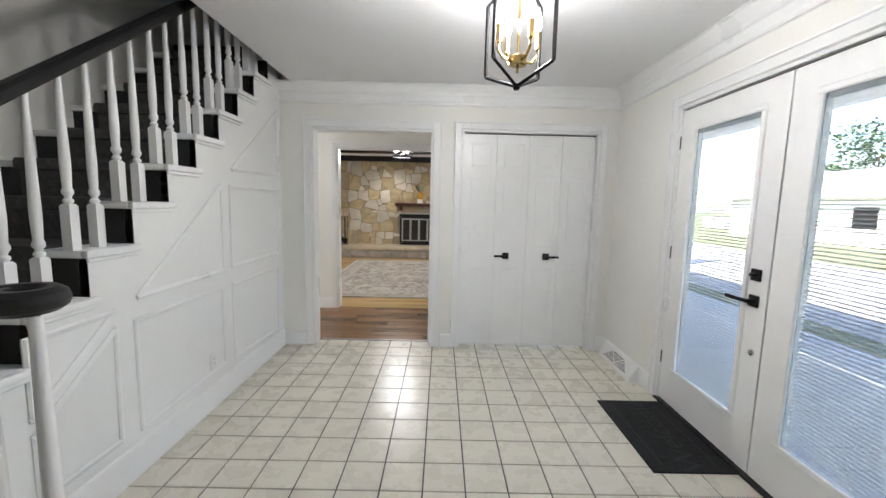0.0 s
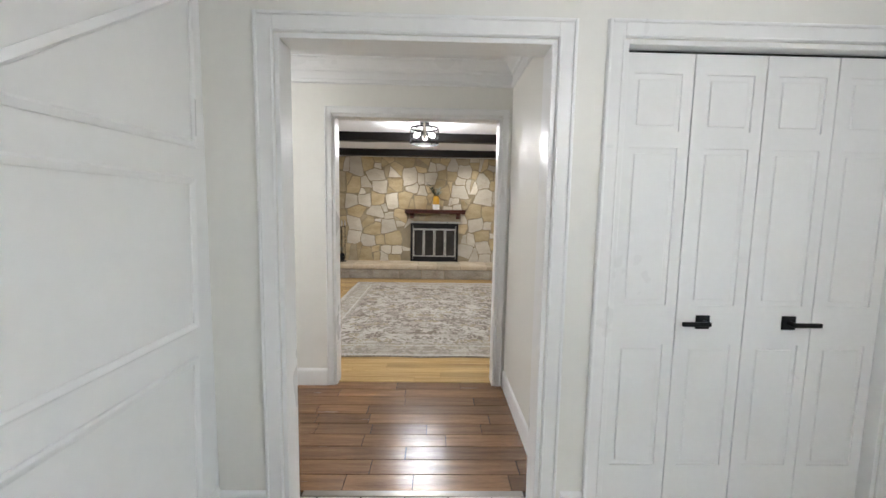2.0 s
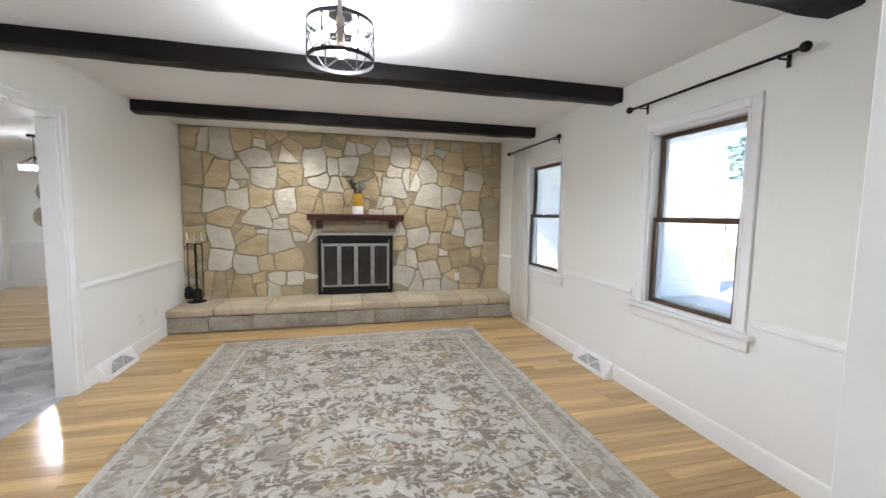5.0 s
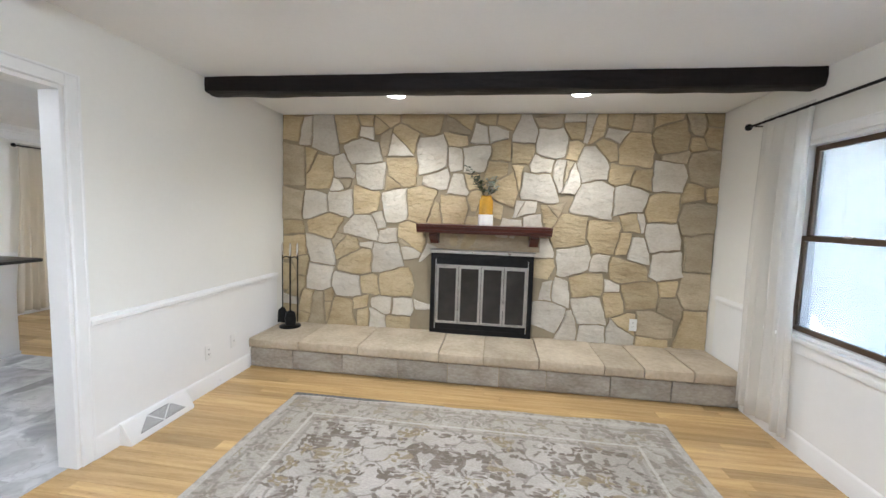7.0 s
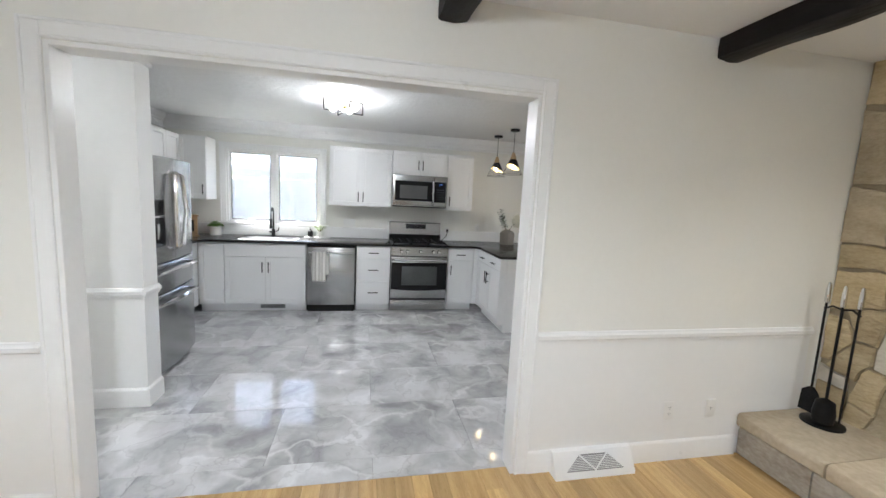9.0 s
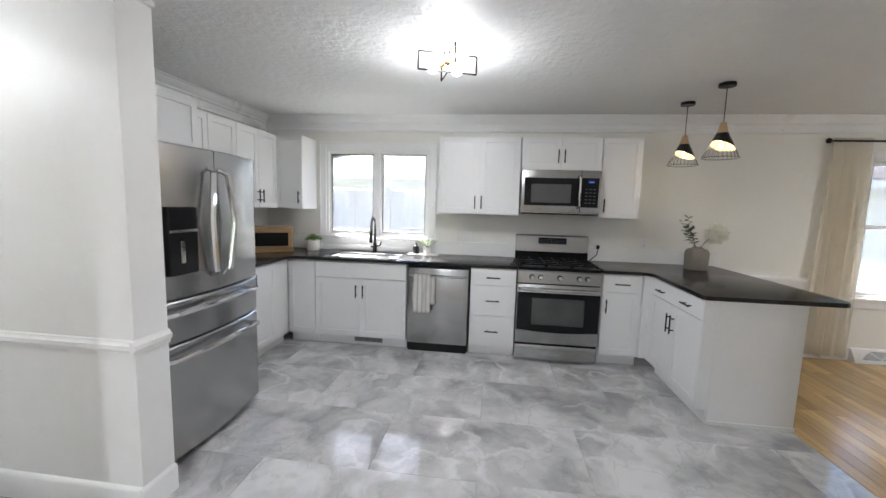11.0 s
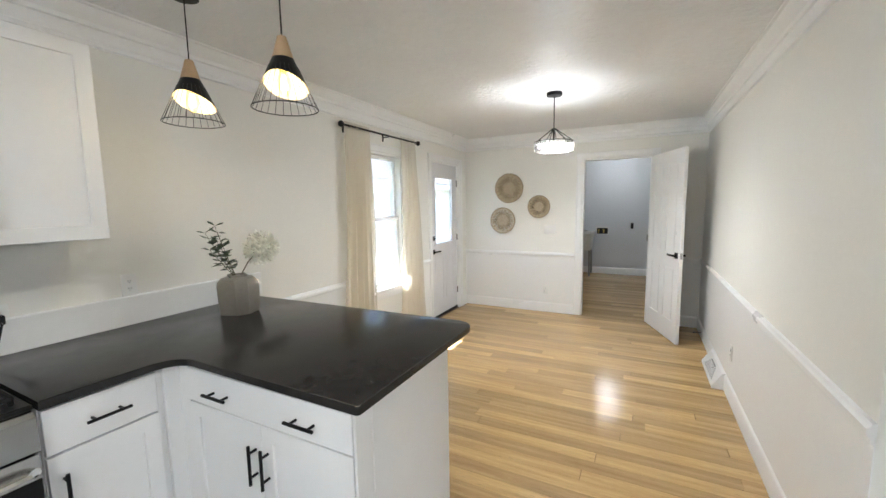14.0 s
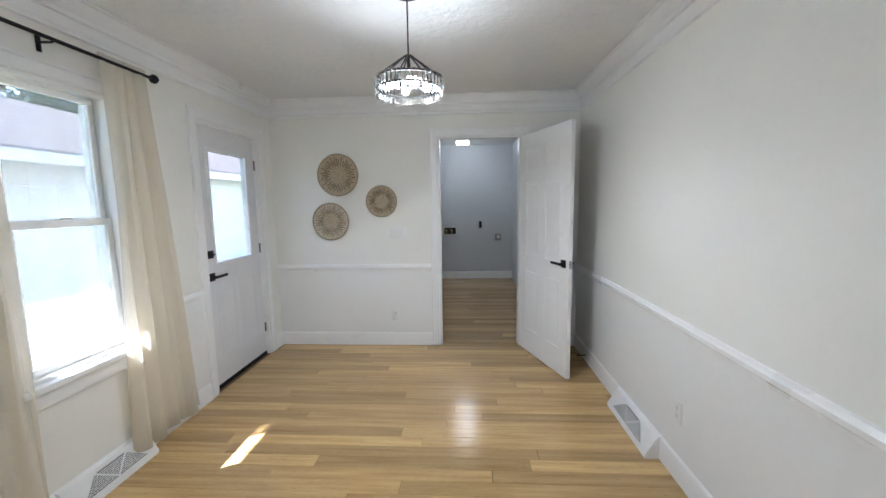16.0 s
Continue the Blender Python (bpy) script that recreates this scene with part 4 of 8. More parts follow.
stone_wall = bpy.data.objects["wall_fireplace"]
cells = []
for i, (sx, sz, m, wgt) in enumerate(seeds):
    poly = [(X_L1 + 0.004, 0.27), (X_R - 0.004, 0.27), (X_R - 0.004, H - 0.004), (X_L1 + 0.004, H - 0.004)]
    for k, (tx, tz, _, w2) in enumerate(seeds):
        if k != i and abs(tx - sx) < 1.3 and abs(tz - sz) < 1.3:
            nx, nz = tx - sx, tz - sz
            ln = math.hypot(nx, nz)
            d = (tx * tx + tz * tz - sx * sx - sz * sz + wgt - w2) / 2 / ln
            # joints lean towards level and plumb, each by its own measure
            lo_, hi_ = min(i, k), max(i, k)
            turn = math.atan2(nz, nx)
            snap = round(turn / (math.pi / 2)) * math.pi / 2
            turn += (snap - turn) * (0.2 + 0.55 * ((lo_ * 37 + hi_ * 101) % 17) / 16)
            mx_, mz_ = sx + nx / ln * (d - (sx * nx + sz * nz) / ln), sz + nz / ln * (d - (sx * nx + sz * nz) / ln)
            ux, uz = math.cos(turn), math.sin(turn)
            poly = clip(poly, ux, uz, mx_ * ux + mz_ * uz - 0.0045 - 0.004 * rnd.random())
            if len(poly) < 3:
                break
    if len(poly) >= 3:
        cells.append((poly, m, wgt >= 0.02))


def centre(poly):
    return sum(p[0] for p in poly) / len(poly), sum(p[1] for p in poly) / len(poly)


def spall(poly, m, main, depth=0):
    """Break a cell by slanting joints, so that the stones come out angular and of many sizes."""
    cx, cz = centre(poly)
    size = max(math.hypot(p[0] - cx, p[1] - cz) for p in poly)
    chance = (0.10 if main else 0.30) if size > 0.15 else 0.0
    if depth > 1 or rnd.random() > chance:
        return [(poly, m)]
    a = rnd.choice((0.2, 0.9, 1.5, 2.2, 2.8)) + rnd.uniform(-0.25, 0.25)
    nx, nz = math.cos(a), math.sin(a)
    off = cx * nx + cz * nz + rnd.uniform(-0.35, 0.35) * size
    out = []
    for side in (1, -1):
        piece = clip(poly, nx * side, nz * side, off * side - 0.003)
        if len(piece) >= 3:
            out += spall(piece, m if side == 1 else rnd.choice((STONE_A, STONE_B, STONE_B, STONE_C)), False, depth + 1)
    return out


for i, (poly, m) in enumerate(st for cell in cells for st in spall(*cell)):
    cx, cz = centre(poly)
    size = max(math.hypot(p[0] - cx, p[1] - cz) for p in poly)
    if size < 0.03 or (-0.99 < cx < -0.02 and cz < 1.08):
        continue
    # worn outline: the joints wander together on both sides
    fine = []
    for a, b in zip(poly, poly[1:] + poly[:1]):
        L = math.hypot(b[0] - a[0], b[1] - a[1])
        if L < 0.01:
            fine.append(a)
            continue
        count = max(2, min(7, int(L / 0.035)))
        for j in range(count):
            t = 0.015 + 0.97 * j / (count - 1)
            px, pz = a[0] + (b[0] - a[0]) * t, a[1] + (b[1] - a[1]) * t
            n1 = abs(noise.noise(Vector((px * 16, pz * 16, i * 3.7)))) * 0.007
            k = 1 - n1 / max(0.03, math.hypot(px - cx, pz - cz))
            px, pz = cx + (px - cx) * k, cz + (pz - cz) * k
            wx = noise.noise(Vector((px * 4.3, pz * 4.3, 2.1))) * 0.03 + noise.noise(Vector((px * 17, pz * 17, 8.1))) * 0.010
            wz = noise.noise(Vector((px * 4.3, pz * 4.3, 5.7))) * 0.03 + noise.noise(Vector((px * 17, pz * 17, 3.3))) * 0.010
            fine.append((min(X_R - 0.004, max(X_L1 + 0.004, px + wx)), min(H - 0.004, pz + wz)))
    proud = rnd.uniform(0.026, 0.038)
    tx, tz = rnd.uniform(-0.04, 0.04), rnd.uniform(-0.04, 0.04)
    bm = new_bm()
    loops = []
    for shrink, lift in ((0.0, -0.03), (0.0, proud * 0.7), (0.003, proud * 0.93), (size * 0.3, proud), (size * 0.65, proud)):
        lp = []
        for px, pz in fine:
            r = max(1e-4, math.hypot(px - cx, pz - cz))
            k = max(0.2, 1 - shrink / r)
            dx, dz = (px - cx) * k, (pz - cz) * k
            rough_ = (noise.noise(Vector((dx * 9 + i, dz * 9, i))) * 0.009 + noise.noise(Vector((dx * 30 + i, dz * 30, i))) * 0.004) if shrink > 0 else 0
            lp.append((dx, -(lift + (tx * dx + tz * dz) * (lift > 0) + rough_), dz))
        loops.append(lp)
    rings(bm, loops)
    st = part("stone", bm, m, stone_wall)
    st.location = (cx, Y_S + 0.03, cz)

# raised hearth
hearth = thing("hearth", "raised sandstone hearth along the fireplace wall", "hearth", (0, 0, 0))
cuts = [X_L1 + 0.004, -2.13, -1.56, -0.83, -0.44, 0.03, 0.56, 0.87, 1.25, X_R - 0.004]


def rough_block(x0, x1, y0, y1, z0, z1, seed, amp=0.012):
    bm = new_bm()
    nx = max(3, int((x1 - x0) / 0.09))
    loops = []
    for i in range(nx + 1):
        x = x0 + (x1 - x0) * i / nx
        f = noise.noise(Vector((x * 7, seed, 0))) * amp + noise.noise(Vector((x * 22, seed, 3))) * amp * 0.5
        g = noise.noise(Vector((x * 6, seed, 8))) * amp * 0.5
        e = 0.006 if i in (0, nx) else 0
        loops.append([(x, y1, z0), (x, y1, z1 - e), (x, y0 + 0.03 + f, z1 - e + g * 0.3), (x, y0 + 0.008 + f + e, z1 - 0.012), (x, y0 + f + e, z1 - 0.03 + g), (x, y0 + 0.006 + f * 0.6 + e, z0 + 0.012), (x, y0 + 0.02 + f * 0.4, z0)])
    rings(bm, loops)
    return bm


for k, (a, b) in enumerate(zip(cuts, cuts[1:])):
    part("cap_stone", rough_block(a + 0.005, b - 0.005, 9.60, Y_S + 0.02, 0.195, 0.285 + 0.004 * (k % 3), k * 3.7), HEARTH, hearth, "tan sandstone cap slab")
cuts2 = [X_L1 + 0.004, -2.2, -1.72, -1.2, -0.75, -0.3, 0.1, 0.62, 1.1, X_R - 0.004]
for k, (a, b) in enumerate(zip(cuts2, cuts2[1:])):
    part("face_stone", rough_block(a + 0.004, b - 0.004, 9.635, 9.9, 0.0, 0.192, 50 + k * 2.3, 0.005), HEARTHFACE, hearth, "grey brown face stone")
bm = new_bm()
box(bm, (X_L1 + 0.003, 9.66, 0.001), (X_R - 0.003, Y_S + 0.029, 0.262))
part("mortar_bed", bm, MORTAR, hearth)

# fireplace insert
SILVER = mat("worn_silver_metal", (0.62, 0.61, 0.58), (0.42, 0.41, 0.39), rough=0.3, metal=1.0, scale=12, fine=90)
SMOKE = mat("smoked_fireplace_glass", (0.02, 0.018, 0.017), (0.05, 0.045, 0.04), rough=0.12, scale=3, fine=10)
fp = thing("fireplace_screen", "black and silver four-panel glass fireplace screen", "fireplace", (-0.505, Y_S - 0.04, 0.287))
bm = new_bm()
frame_bars(bm, "y", 0.0, -0.505, 0.505, 0.0, 0.815, 0.052, 0.06, 0.004)
box(bm, (-0.455, 0.0, 0.05), (0.455, 0.05, 0.105), 0.003, 1)
box(bm, (-0.455, 0.0, 0.70), (0.455, 0.05, 0.765), 0.003, 1)
part("frame", bm, BLACKMETAL, fp)
bm = new_bm()
box(bm, (-0.512, -0.02, 0.817), (0.512, 0.06, 0.853), 0.005, 1)
box(bm, (-0.455, -0.008, 0.692), (0.455, 0.0, 0.704))
for x in (-0.458, 0.45):
    box(bm, (x, -0.008, 0.05), (x + 0.008, 0.0, 0.765))
part("top_trim", bm, SILVER, fp, "worn silver trim")
for k in range(4):
    x0 = -0.446 + 0.2245 * k
    bm = new_bm()
    frame_bars(bm, "y", -0.006, x0, x0 + 0.219, 0.108, 0.69, 0.022, 0.02, 0.002)
    leaf = part("glass_door", bm, SILVER, fp, "silver-framed smoked glass panel")
    bm = new_bm()
    box(bm, (x0 + 0.02, 0.006, 0.128), (x0 + 0.199, 0.010, 0.672))
    part("pane", bm, SMOKE, leaf)
bm = new_bm()
box(bm, (-0.43, 0.055, 0.0), (0.43, 0.4, 0.79))
part("firebox", bm, BLACK, fp)
bm = new_bm()
box(bm, (-1.06, Y_S - 0.004, 1.142), (0.05, Y_S + 0.04, 1.33), 0.006, 1)
lintel = part("lintel_stone", bm, STONE_C, stone_wall)

mantel = thing("mantel_shelf", "dark red mahogany mantel shelf on two corbels", "mantel", (-0.497, Y_S + 0.02, 1.31))
bm = new_bm()
prof = [(0, 0), (-0.27, 0), (-0.285, 0.012), (-0.285, 0.024), (-0.305, 0.034), (-0.31, 0.06), (-0.325, 0.066), (-0.325, 0.082), (0, 0.082)]
rings(bm, [[(x, y, z) for y, z in prof] for x in (-0.622, 0.622)])
part("shelf", bm, MAHOGANY, mantel)
for x in (-0.48, 0.48):
    bm = new_bm()
    rings(bm, [[(xx, y, z) for y, z in ((0, -0.11), (-0.08, -0.11), (-0.14, -0.06), (-0.2, -0.03), (-0.2, -0.001), (0, -0.001))] for xx in (x - 0.04, x + 0.04)])
    part("corbel", bm, MAHOGANY, mantel)


def leaf_blade(bm, base, way, length, width, droop=0.2):
    """One small folded leaf."""
    way = Vector(way).normalized()
    _, u, w = axes(way)
    p = Vector(base)
    tip = p + way * length - Vector((0, 0, droop * length))
    mid = p + way * length * 0.5
    a, b = mid + u * width / 2 + w * width * 0.12, mid - u * width / 2 + w * width * 0.12
    c = mid - w * width * 0.05
    v = [bm.verts.new(q) for q in (p, a, tip, b, c)]
    for f in ((0, 1, 4), (1, 2, 4), (2, 3, 4), (3, 0, 4)):
        bm.faces.new([v[i] for i in f])


def sprig(stem_bm, leaf_bm, base, top, bend, pairs, length, width, rng):
    base, top, bend = Vector(base), Vector(top), Vector(bend)
    pts = [base.lerp(top, t) + bend * math.sin(t * math.pi) for t in (0, 0.25, 0.5, 0.75, 1)]
    tube(stem_bm, pts, [0.0025, 0.002, 0.002, 0.0015, 0.001], 5)
    for k in range(pairs):
        t = 0.35 + 0.65 * k / max(1, pairs - 1)
        i = min(3, int(t * 4))
        p = pts[i].lerp(pts[i + 1], t * 4 - i)
        a = rng.uniform(0, 6.28)
        for s in (0, math.pi):
            way = Vector((math.cos(a + s), math.sin(a + s), rng.uniform(0.1, 0.9)))
            leaf_blade(leaf_bm, p, way, length * rng.uniform(0.7, 1.15), width * rng.uniform(0.8, 1.15), rng.uniform(0, 0.3))


LEAFDARK = mat("dark_eucalyptus_leaf", (0.035, 0.06, 0.03), (0.06, 0.085, 0.045), rough=0.55, scale=30, fine=200)
LEAFPALE = mat("pale_sage_leaf", (0.42, 0.47, 0.42), (0.30, 0.36, 0.30), rough=0.7, scale=30, fine=200)
STEM = mat("brown_green_stem", (0.10, 0.08, 0.04), (0.07, 0.07, 0.03), rough=0.7)
AMBER = mat("amber_glazed_ceramic", (0.55, 0.30, 0.03), (0.42, 0.22, 0.02), rough=0.15, scale=12, fine=40, coat=0.5)
WHITECER = mat("white_glazed_ceramic", (0.82, 0.81, 0.78), (0.78, 0.77, 0.74), rough=0.3)
vase = thing("vase", "amber and white vase with eucalyptus on the mantel", "vase", (-0.48, 10.04, 1.392))
bm = new_bm()
lathe(bm, [(0.066, 0), (0.07, 0.004), (0.07, 0.1), (0.066, 0.105)], n=24)
part("base_band", bm, WHITECER, vase, "white glazed foot")
bm = new_bm()
lathe(bm, [(0.066, 0.104), (0.066, 0.23), (0.056, 0.25), (0.05, 0.268), (0.054, 0.28), (0.048, 0.28), (0.044, 0.25), (0.02, 0.2)], n=24)
part("body", bm, AMBER, vase, "amber glazed body")
rng = random.Random(5)
sb, lb, lp = new_bm(), new_bm(), new_bm()
for k in range(5):
    sprig(sb, lb, (0, 0, 0.25), (-0.06 - 0.03 * k + rng.uniform(-0.03, 0.03), rng.uniform(-0.07, 0.05), 0.40 + 0.035 * k), (-0.015, 0, 0.01), 6, 0.055, 0.035, rng)
for k in range(9):
    sprig(sb, lp, (0, 0, 0.25), (0.02 + 0.09 * rng.random(), rng.uniform(-0.08, 0.06), 0.33 + 0.12 * rng.random()), (0.01, 0, 0.01), 6, 0.06, 0.022, rng)
part("stems", sb, STEM, vase)
part("dark_leaves", lb, LEAFDARK, vase, "dark eucalyptus leaves")
part("pale_leaves", lp, LEAFPALE, vase, "pale sage lamb's ear leaves")

tools = thing("fireplace_tools", "black iron fireplace tool set with chrome grips", "fireplace tools", (-2.44, 10.03, 0.287))
bm = new_bm()
lathe(bm, [(0.105, 0), (0.105, 0.012), (0.06, 0.022), (0.02, 0.03), (0.012, 0.05)], n=24)
cyl(bm, (0, 0, 0.02), (0, 0, 0.72), 0.008, n=8)
tube(bm, [(-0.09, 0, 0.70), (-0.05, 0, 0.725), (0, 0, 0.715), (0.05, 0, 0.725), (0.09, 0, 0.70)], 0.006, 6)
part("stand", bm, BLACKMETAL, tools)
for nm, x, y, foot in (("shovel", -0.075, -0.015, 0), ("brush", 0.03, -0.05, 1), ("poker", 0.08, 0.0, 2)):
    bm = new_bm()
    cyl(bm, (x, y, 0.12), (x, y, 0.76), 0.0065, n=8)
    if foot == 0:
        rings(bm, [[(x - w, y - d, z), (x + w, y - d, z), (x + w, y + 0.008 - d, z), (x - w, y + 0.008 - d, z)] for w, d, z in ((0.045, 0.02, 0.045), (0.055, 0.0, 0.1), (0.045, 0.01, 0.17), (0.012, 0.0, 0.2))])
    elif foot == 1:
        lathe(bm, [(0.05, 0.035), (0.055, 0.09), (0.045, 0.16), (0.012, 0.18)], (x, y, 0), 14)
    else:
        cyl(bm, (x, y, 0.05), (x, y, 0.13), 0.004, 0.0065, 8)
    t = part(nm, bm, BLACKMETAL, tools)
    bm = new_bm()
    lathe(bm, [(0.011, 0.74), (0.013, 0.75), (0.012, 0.83), (0.008, 0.86), (0.003, 0.865)], (x, y, 0), 10)
    part("grip", bm, CHROME, t, "chrome grip")

# rug
def rug_material():
    m = bpy.data.materials.new("faded_floral_rug_wool")
    m.use_nodes = True
    n, l = m.node_tree.nodes, m.node_tree.links
    b = n["Principled BSDF"]
    b.inputs["Roughness"].default_value = 0.95
    co = n.new("ShaderNodeTexCoord")
    dist = n.new("ShaderNodeTexNoise")
    dist.inputs["Scale"].default_value, dist.inputs["Detail"].default_value = 7, 3
    l.new(co.outputs["Object"], dist.inputs["Vector"])
    add = n.new("ShaderNodeVectorMath")
    add.operation = "MULTIPLY_ADD"
    add.inputs[1].default_value = (0.16, 0.16, 0)
    l.new(dist.outputs["Color"], add.inputs[0])
    l.new(co.outputs["Object"], add.inputs[2])

    def motif(scale, kind, lo, hi, rnd_):
        v = n.new("ShaderNodeTexVoronoi")
        v.feature = kind
        v.inputs["Scale"].default_value, v.inputs["Randomness"].default_value = scale, rnd_
        l.new(add.outputs[0], v.inputs["Vector"])
        r = n.new("ShaderNodeMapRange")
        r.inputs["From Min"].default_value, r.inputs["From Max"].default_value = lo, hi
        l.new(v.outputs["Distance"], r.inputs["Value"])
        return r.outputs[0]

    def mix(fac, a, bcol):
        k = n.new("ShaderNodeMix")
        k.data_type = "RGBA"
        l.new(fac, k.inputs[0])
        for s, v in ((6, a), (7, bcol)):
            if isinstance(v, tuple):
                k.inputs[s].default_value = (*v, 1)
            else:
                l.new(v, k.inputs[s])
        return k.outputs[2]

    def math_(op, a, bv):
        k = n.new("ShaderNodeMath")
        k.operation = op
        for s, v in ((0, a), (1, bv)):
            if isinstance(v, (int, float)):
                k.inputs[s].default_value = v
            else:
                l.new(v, k.inputs[s])
        return k.outputs[0]

    blot = n.new("ShaderNodeTexNoise")
    blot.inputs["Scale"].default_value, blot.inputs["Detail"].default_value = 2.6, 6
    l.new(co.outputs["Object"], blot.inputs["Vector"])
    # pile worn in streaks across the rug
    wst = n.new("ShaderNodeVectorMath")
    wst.operation = "MULTIPLY"
    wst.inputs[1].default_value = (1.5, 16, 1)
    l.new(co.outputs["Object"], wst.inputs[0])
    worn = n.new("ShaderNodeTexNoise")
    worn.inputs["Scale"].default_value, worn.inputs["Detail"].default_value = 3.0, 6
    l.new(wst.outputs[0], worn.inputs["Vector"])
    keep = n.new("ShaderNodeMapRange")
    keep.inputs["From Min"].default_value, keep.inputs["From Max"].default_value = 0.30, 0.48
    l.new(worn.outputs[0], keep.inputs["Value"])
    # both halves mirror each other
    mir = n.new("ShaderNodeSeparateXYZ")
    l.new(add.outputs[0], mir.inputs[0])
    half = n.new("ShaderNodeCombineXYZ")
    l.new(math_("ABSOLUTE", mir.outputs[0], 0), half.inputs[0])
    l.new(mir.outputs[1], half.inputs[1])

    def flower(scale, radius, lobes, depth, rnd_, turn=0.0, hole=0.0):
        """Flowers at scattered places: mask and a chance value for each."""
        v = n.new("ShaderNodeTexVoronoi")
        v.voronoi_dimensions, v.feature = "2D", "F1"
        v.inputs["Scale"].default_value, v.inputs["Randomness"].default_value = scale, rnd_
        l.new(half.outputs[0], v.inputs["Vector"])
        d = n.new("ShaderNodeVectorMath")
        d.operation = "SUBTRACT"
        l.new(half.outputs[0], d.inputs[0])
        l.new(v.outputs["Position"], d.inputs[1])
        ds = n.new("ShaderNodeSeparateXYZ")
        l.new(d.outputs[0], ds.inputs[0])
        cs = n.new("ShaderNodeSeparateXYZ")
        l.new(v.outputs["Color"], cs.inputs[0])
        rr = math_("SQRT", math_("ADD", math_("MULTIPLY", ds.outputs[0], ds.outputs[0]), math_("MULTIPLY", ds.outputs[1], ds.outputs[1])), 0)
        ang = math_("ADD", math_("MULTIPLY", math_("ARCTAN2", ds.outputs[1], ds.outputs[0]), lobes), math_("MULTIPLY", cs.outputs[0], turn))
        lim = math_("MULTIPLY", math_("ADD", math_("MULTIPLY", math_("COSINE", ang, 0), depth), 1 - depth), radius)
        r = n.new("ShaderNodeMapRange")
        r.inputs["From Min"].default_value, r.inputs["From Max"].default_value = 0.004, -0.006
        l.new(math_("SUBTRACT", rr, lim), r.inputs["Value"])
        out = r.outputs[0]
        if hole:
            out = math_("MULTIPLY", out, math_("GREATER_THAN", rr, hole))
        return out, cs.outputs[1]

    ground = n.new("ShaderNodeValToRGB")
    ground.color_ramp.elements[0].position, ground.color_ramp.elements[1].position = 0.38, 0.62
    ground.color_ramp.elements[0].color, ground.color_ramp.elements[1].color = (0.37, 0.335, 0.29, 1), (0.48, 0.445, 0.40, 1)
    l.new(blot.outputs[0], ground.inputs[0])
    tones = n.new("ShaderNodeValToRGB")
    tones.color_ramp.interpolation = "CONSTANT"
    tones.color_ramp.elements[0].color, tones.color_ramp.elements[1].color = (0.165, 0.135, 0.105, 1), (0.27, 0.22, 0.135, 1)
    tones.color_ramp.elements[1].position = 0.72
    vine = motif(4.2, "DISTANCE_TO_EDGE", 0.035, 0.018, 0.9)
    col = mix(math_("MULTIPLY", vine, math_("MULTIPLY", keep.outputs[0], 0.6)), ground.outputs[0], (0.17, 0.145, 0.12))
    for scale, radius, lobes, depth, rnd_, turn, hole, amount in (
            (12, 0.037, 2, 0.42, 0.85, 9.0, 0, 0.95), (7, 0.056, 5, 0.3, 0.8, 6.0, 0.014, 1.0), (4.2, 0.08, 3, 0.4, 0.75, 6.0, 0.02, 0.9), (1.7, 0.17, 10, 0.22, 0.45, 0.0, 0.06, 0.85)):
        mask, chance = flower(scale, radius, lobes, depth, rnd_, turn, hole)
        l.new(chance, tones.inputs[0]) if scale == 7 else None
        mask = math_("MULTIPLY", mask, math_("GREATER_THAN", chance, 0.3 if scale > 2 else 0.15))
        col = mix(math_("MULTIPLY", mask, math_("MULTIPLY", keep.outputs[0], amount)), col, tones.outputs[0] if scale < 8 else (0.17, 0.142, 0.112))
    pale, _ = flower(1.9, 0.13, 10, 0.45, 0.45, 0.0, 0.03)
    col = mix(math_("MULTIPLY", pale, 0.45), col, (0.55, 0.52, 0.475))
    sep = n.new("ShaderNodeSeparateXYZ")
    l.new(co.outputs["Object"], sep.inputs[0])
    ax = math_("SUBTRACT", 1.41, math_("ABSOLUTE", sep.outputs[0], 0))
    ay = math_("SUBTRACT", 1.86, math_("ABSOLUTE", sep.outputs[1], 0))
    edge = math_("MINIMUM", ax, ay)
    inb = math_("LESS_THAN", edge, 0.34)
    col = mix(math_("MULTIPLY", inb, 0.42), col, (0.38, 0.345, 0.29))
    for at, wd, c in ((0.34, 0.012, (0.28, 0.25, 0.21)), (0.29, 0.01, (0.58, 0.55, 0.5)), (0.10, 0.012, (0.28, 0.25, 0.21)), (0.03, 0.02, (0.52, 0.49, 0.45))):
        band = math_("LESS_THAN", math_("ABSOLUTE", math_("SUBTRACT", edge, at), 0), wd)
        col = mix(math_("MULTIPLY", band, 0.6), col, c)
    weave = n.new("ShaderNodeTexNoise")
    weave.inputs["Scale"].default_value, weave.inputs["Detail"].default_value = 60, 4
    st = n.new("ShaderNodeVectorMath")
    st.operation = "MULTIPLY"
    st.inputs[1].default_value = (1, 5, 1)
    l.new(co.outputs["Object"], st.inputs[0])
    l.new(st.outputs[0], weave.inputs["Vector"])
    fin = n.new("ShaderNodeMix")
    fin.data_type, fin.blend_type = "RGBA", "OVERLAY"
    fin.inputs[0].default_value = 0.55
    l.new(col, fin.inputs[6])
    l.new(weave.outputs[0], fin.inputs[7])
    l.new(fin.outputs[2], b.inputs["Base Color"])
    bp = n.new("ShaderNodeBump")
    bp.inputs["Strength"].default_value, bp.inputs["Distance"].default_value = 0.5, 0.006
    l.new(weave.outputs[0], bp.inputs["Height"])
    l.new(bp.outputs[0], b.inputs["Normal"])
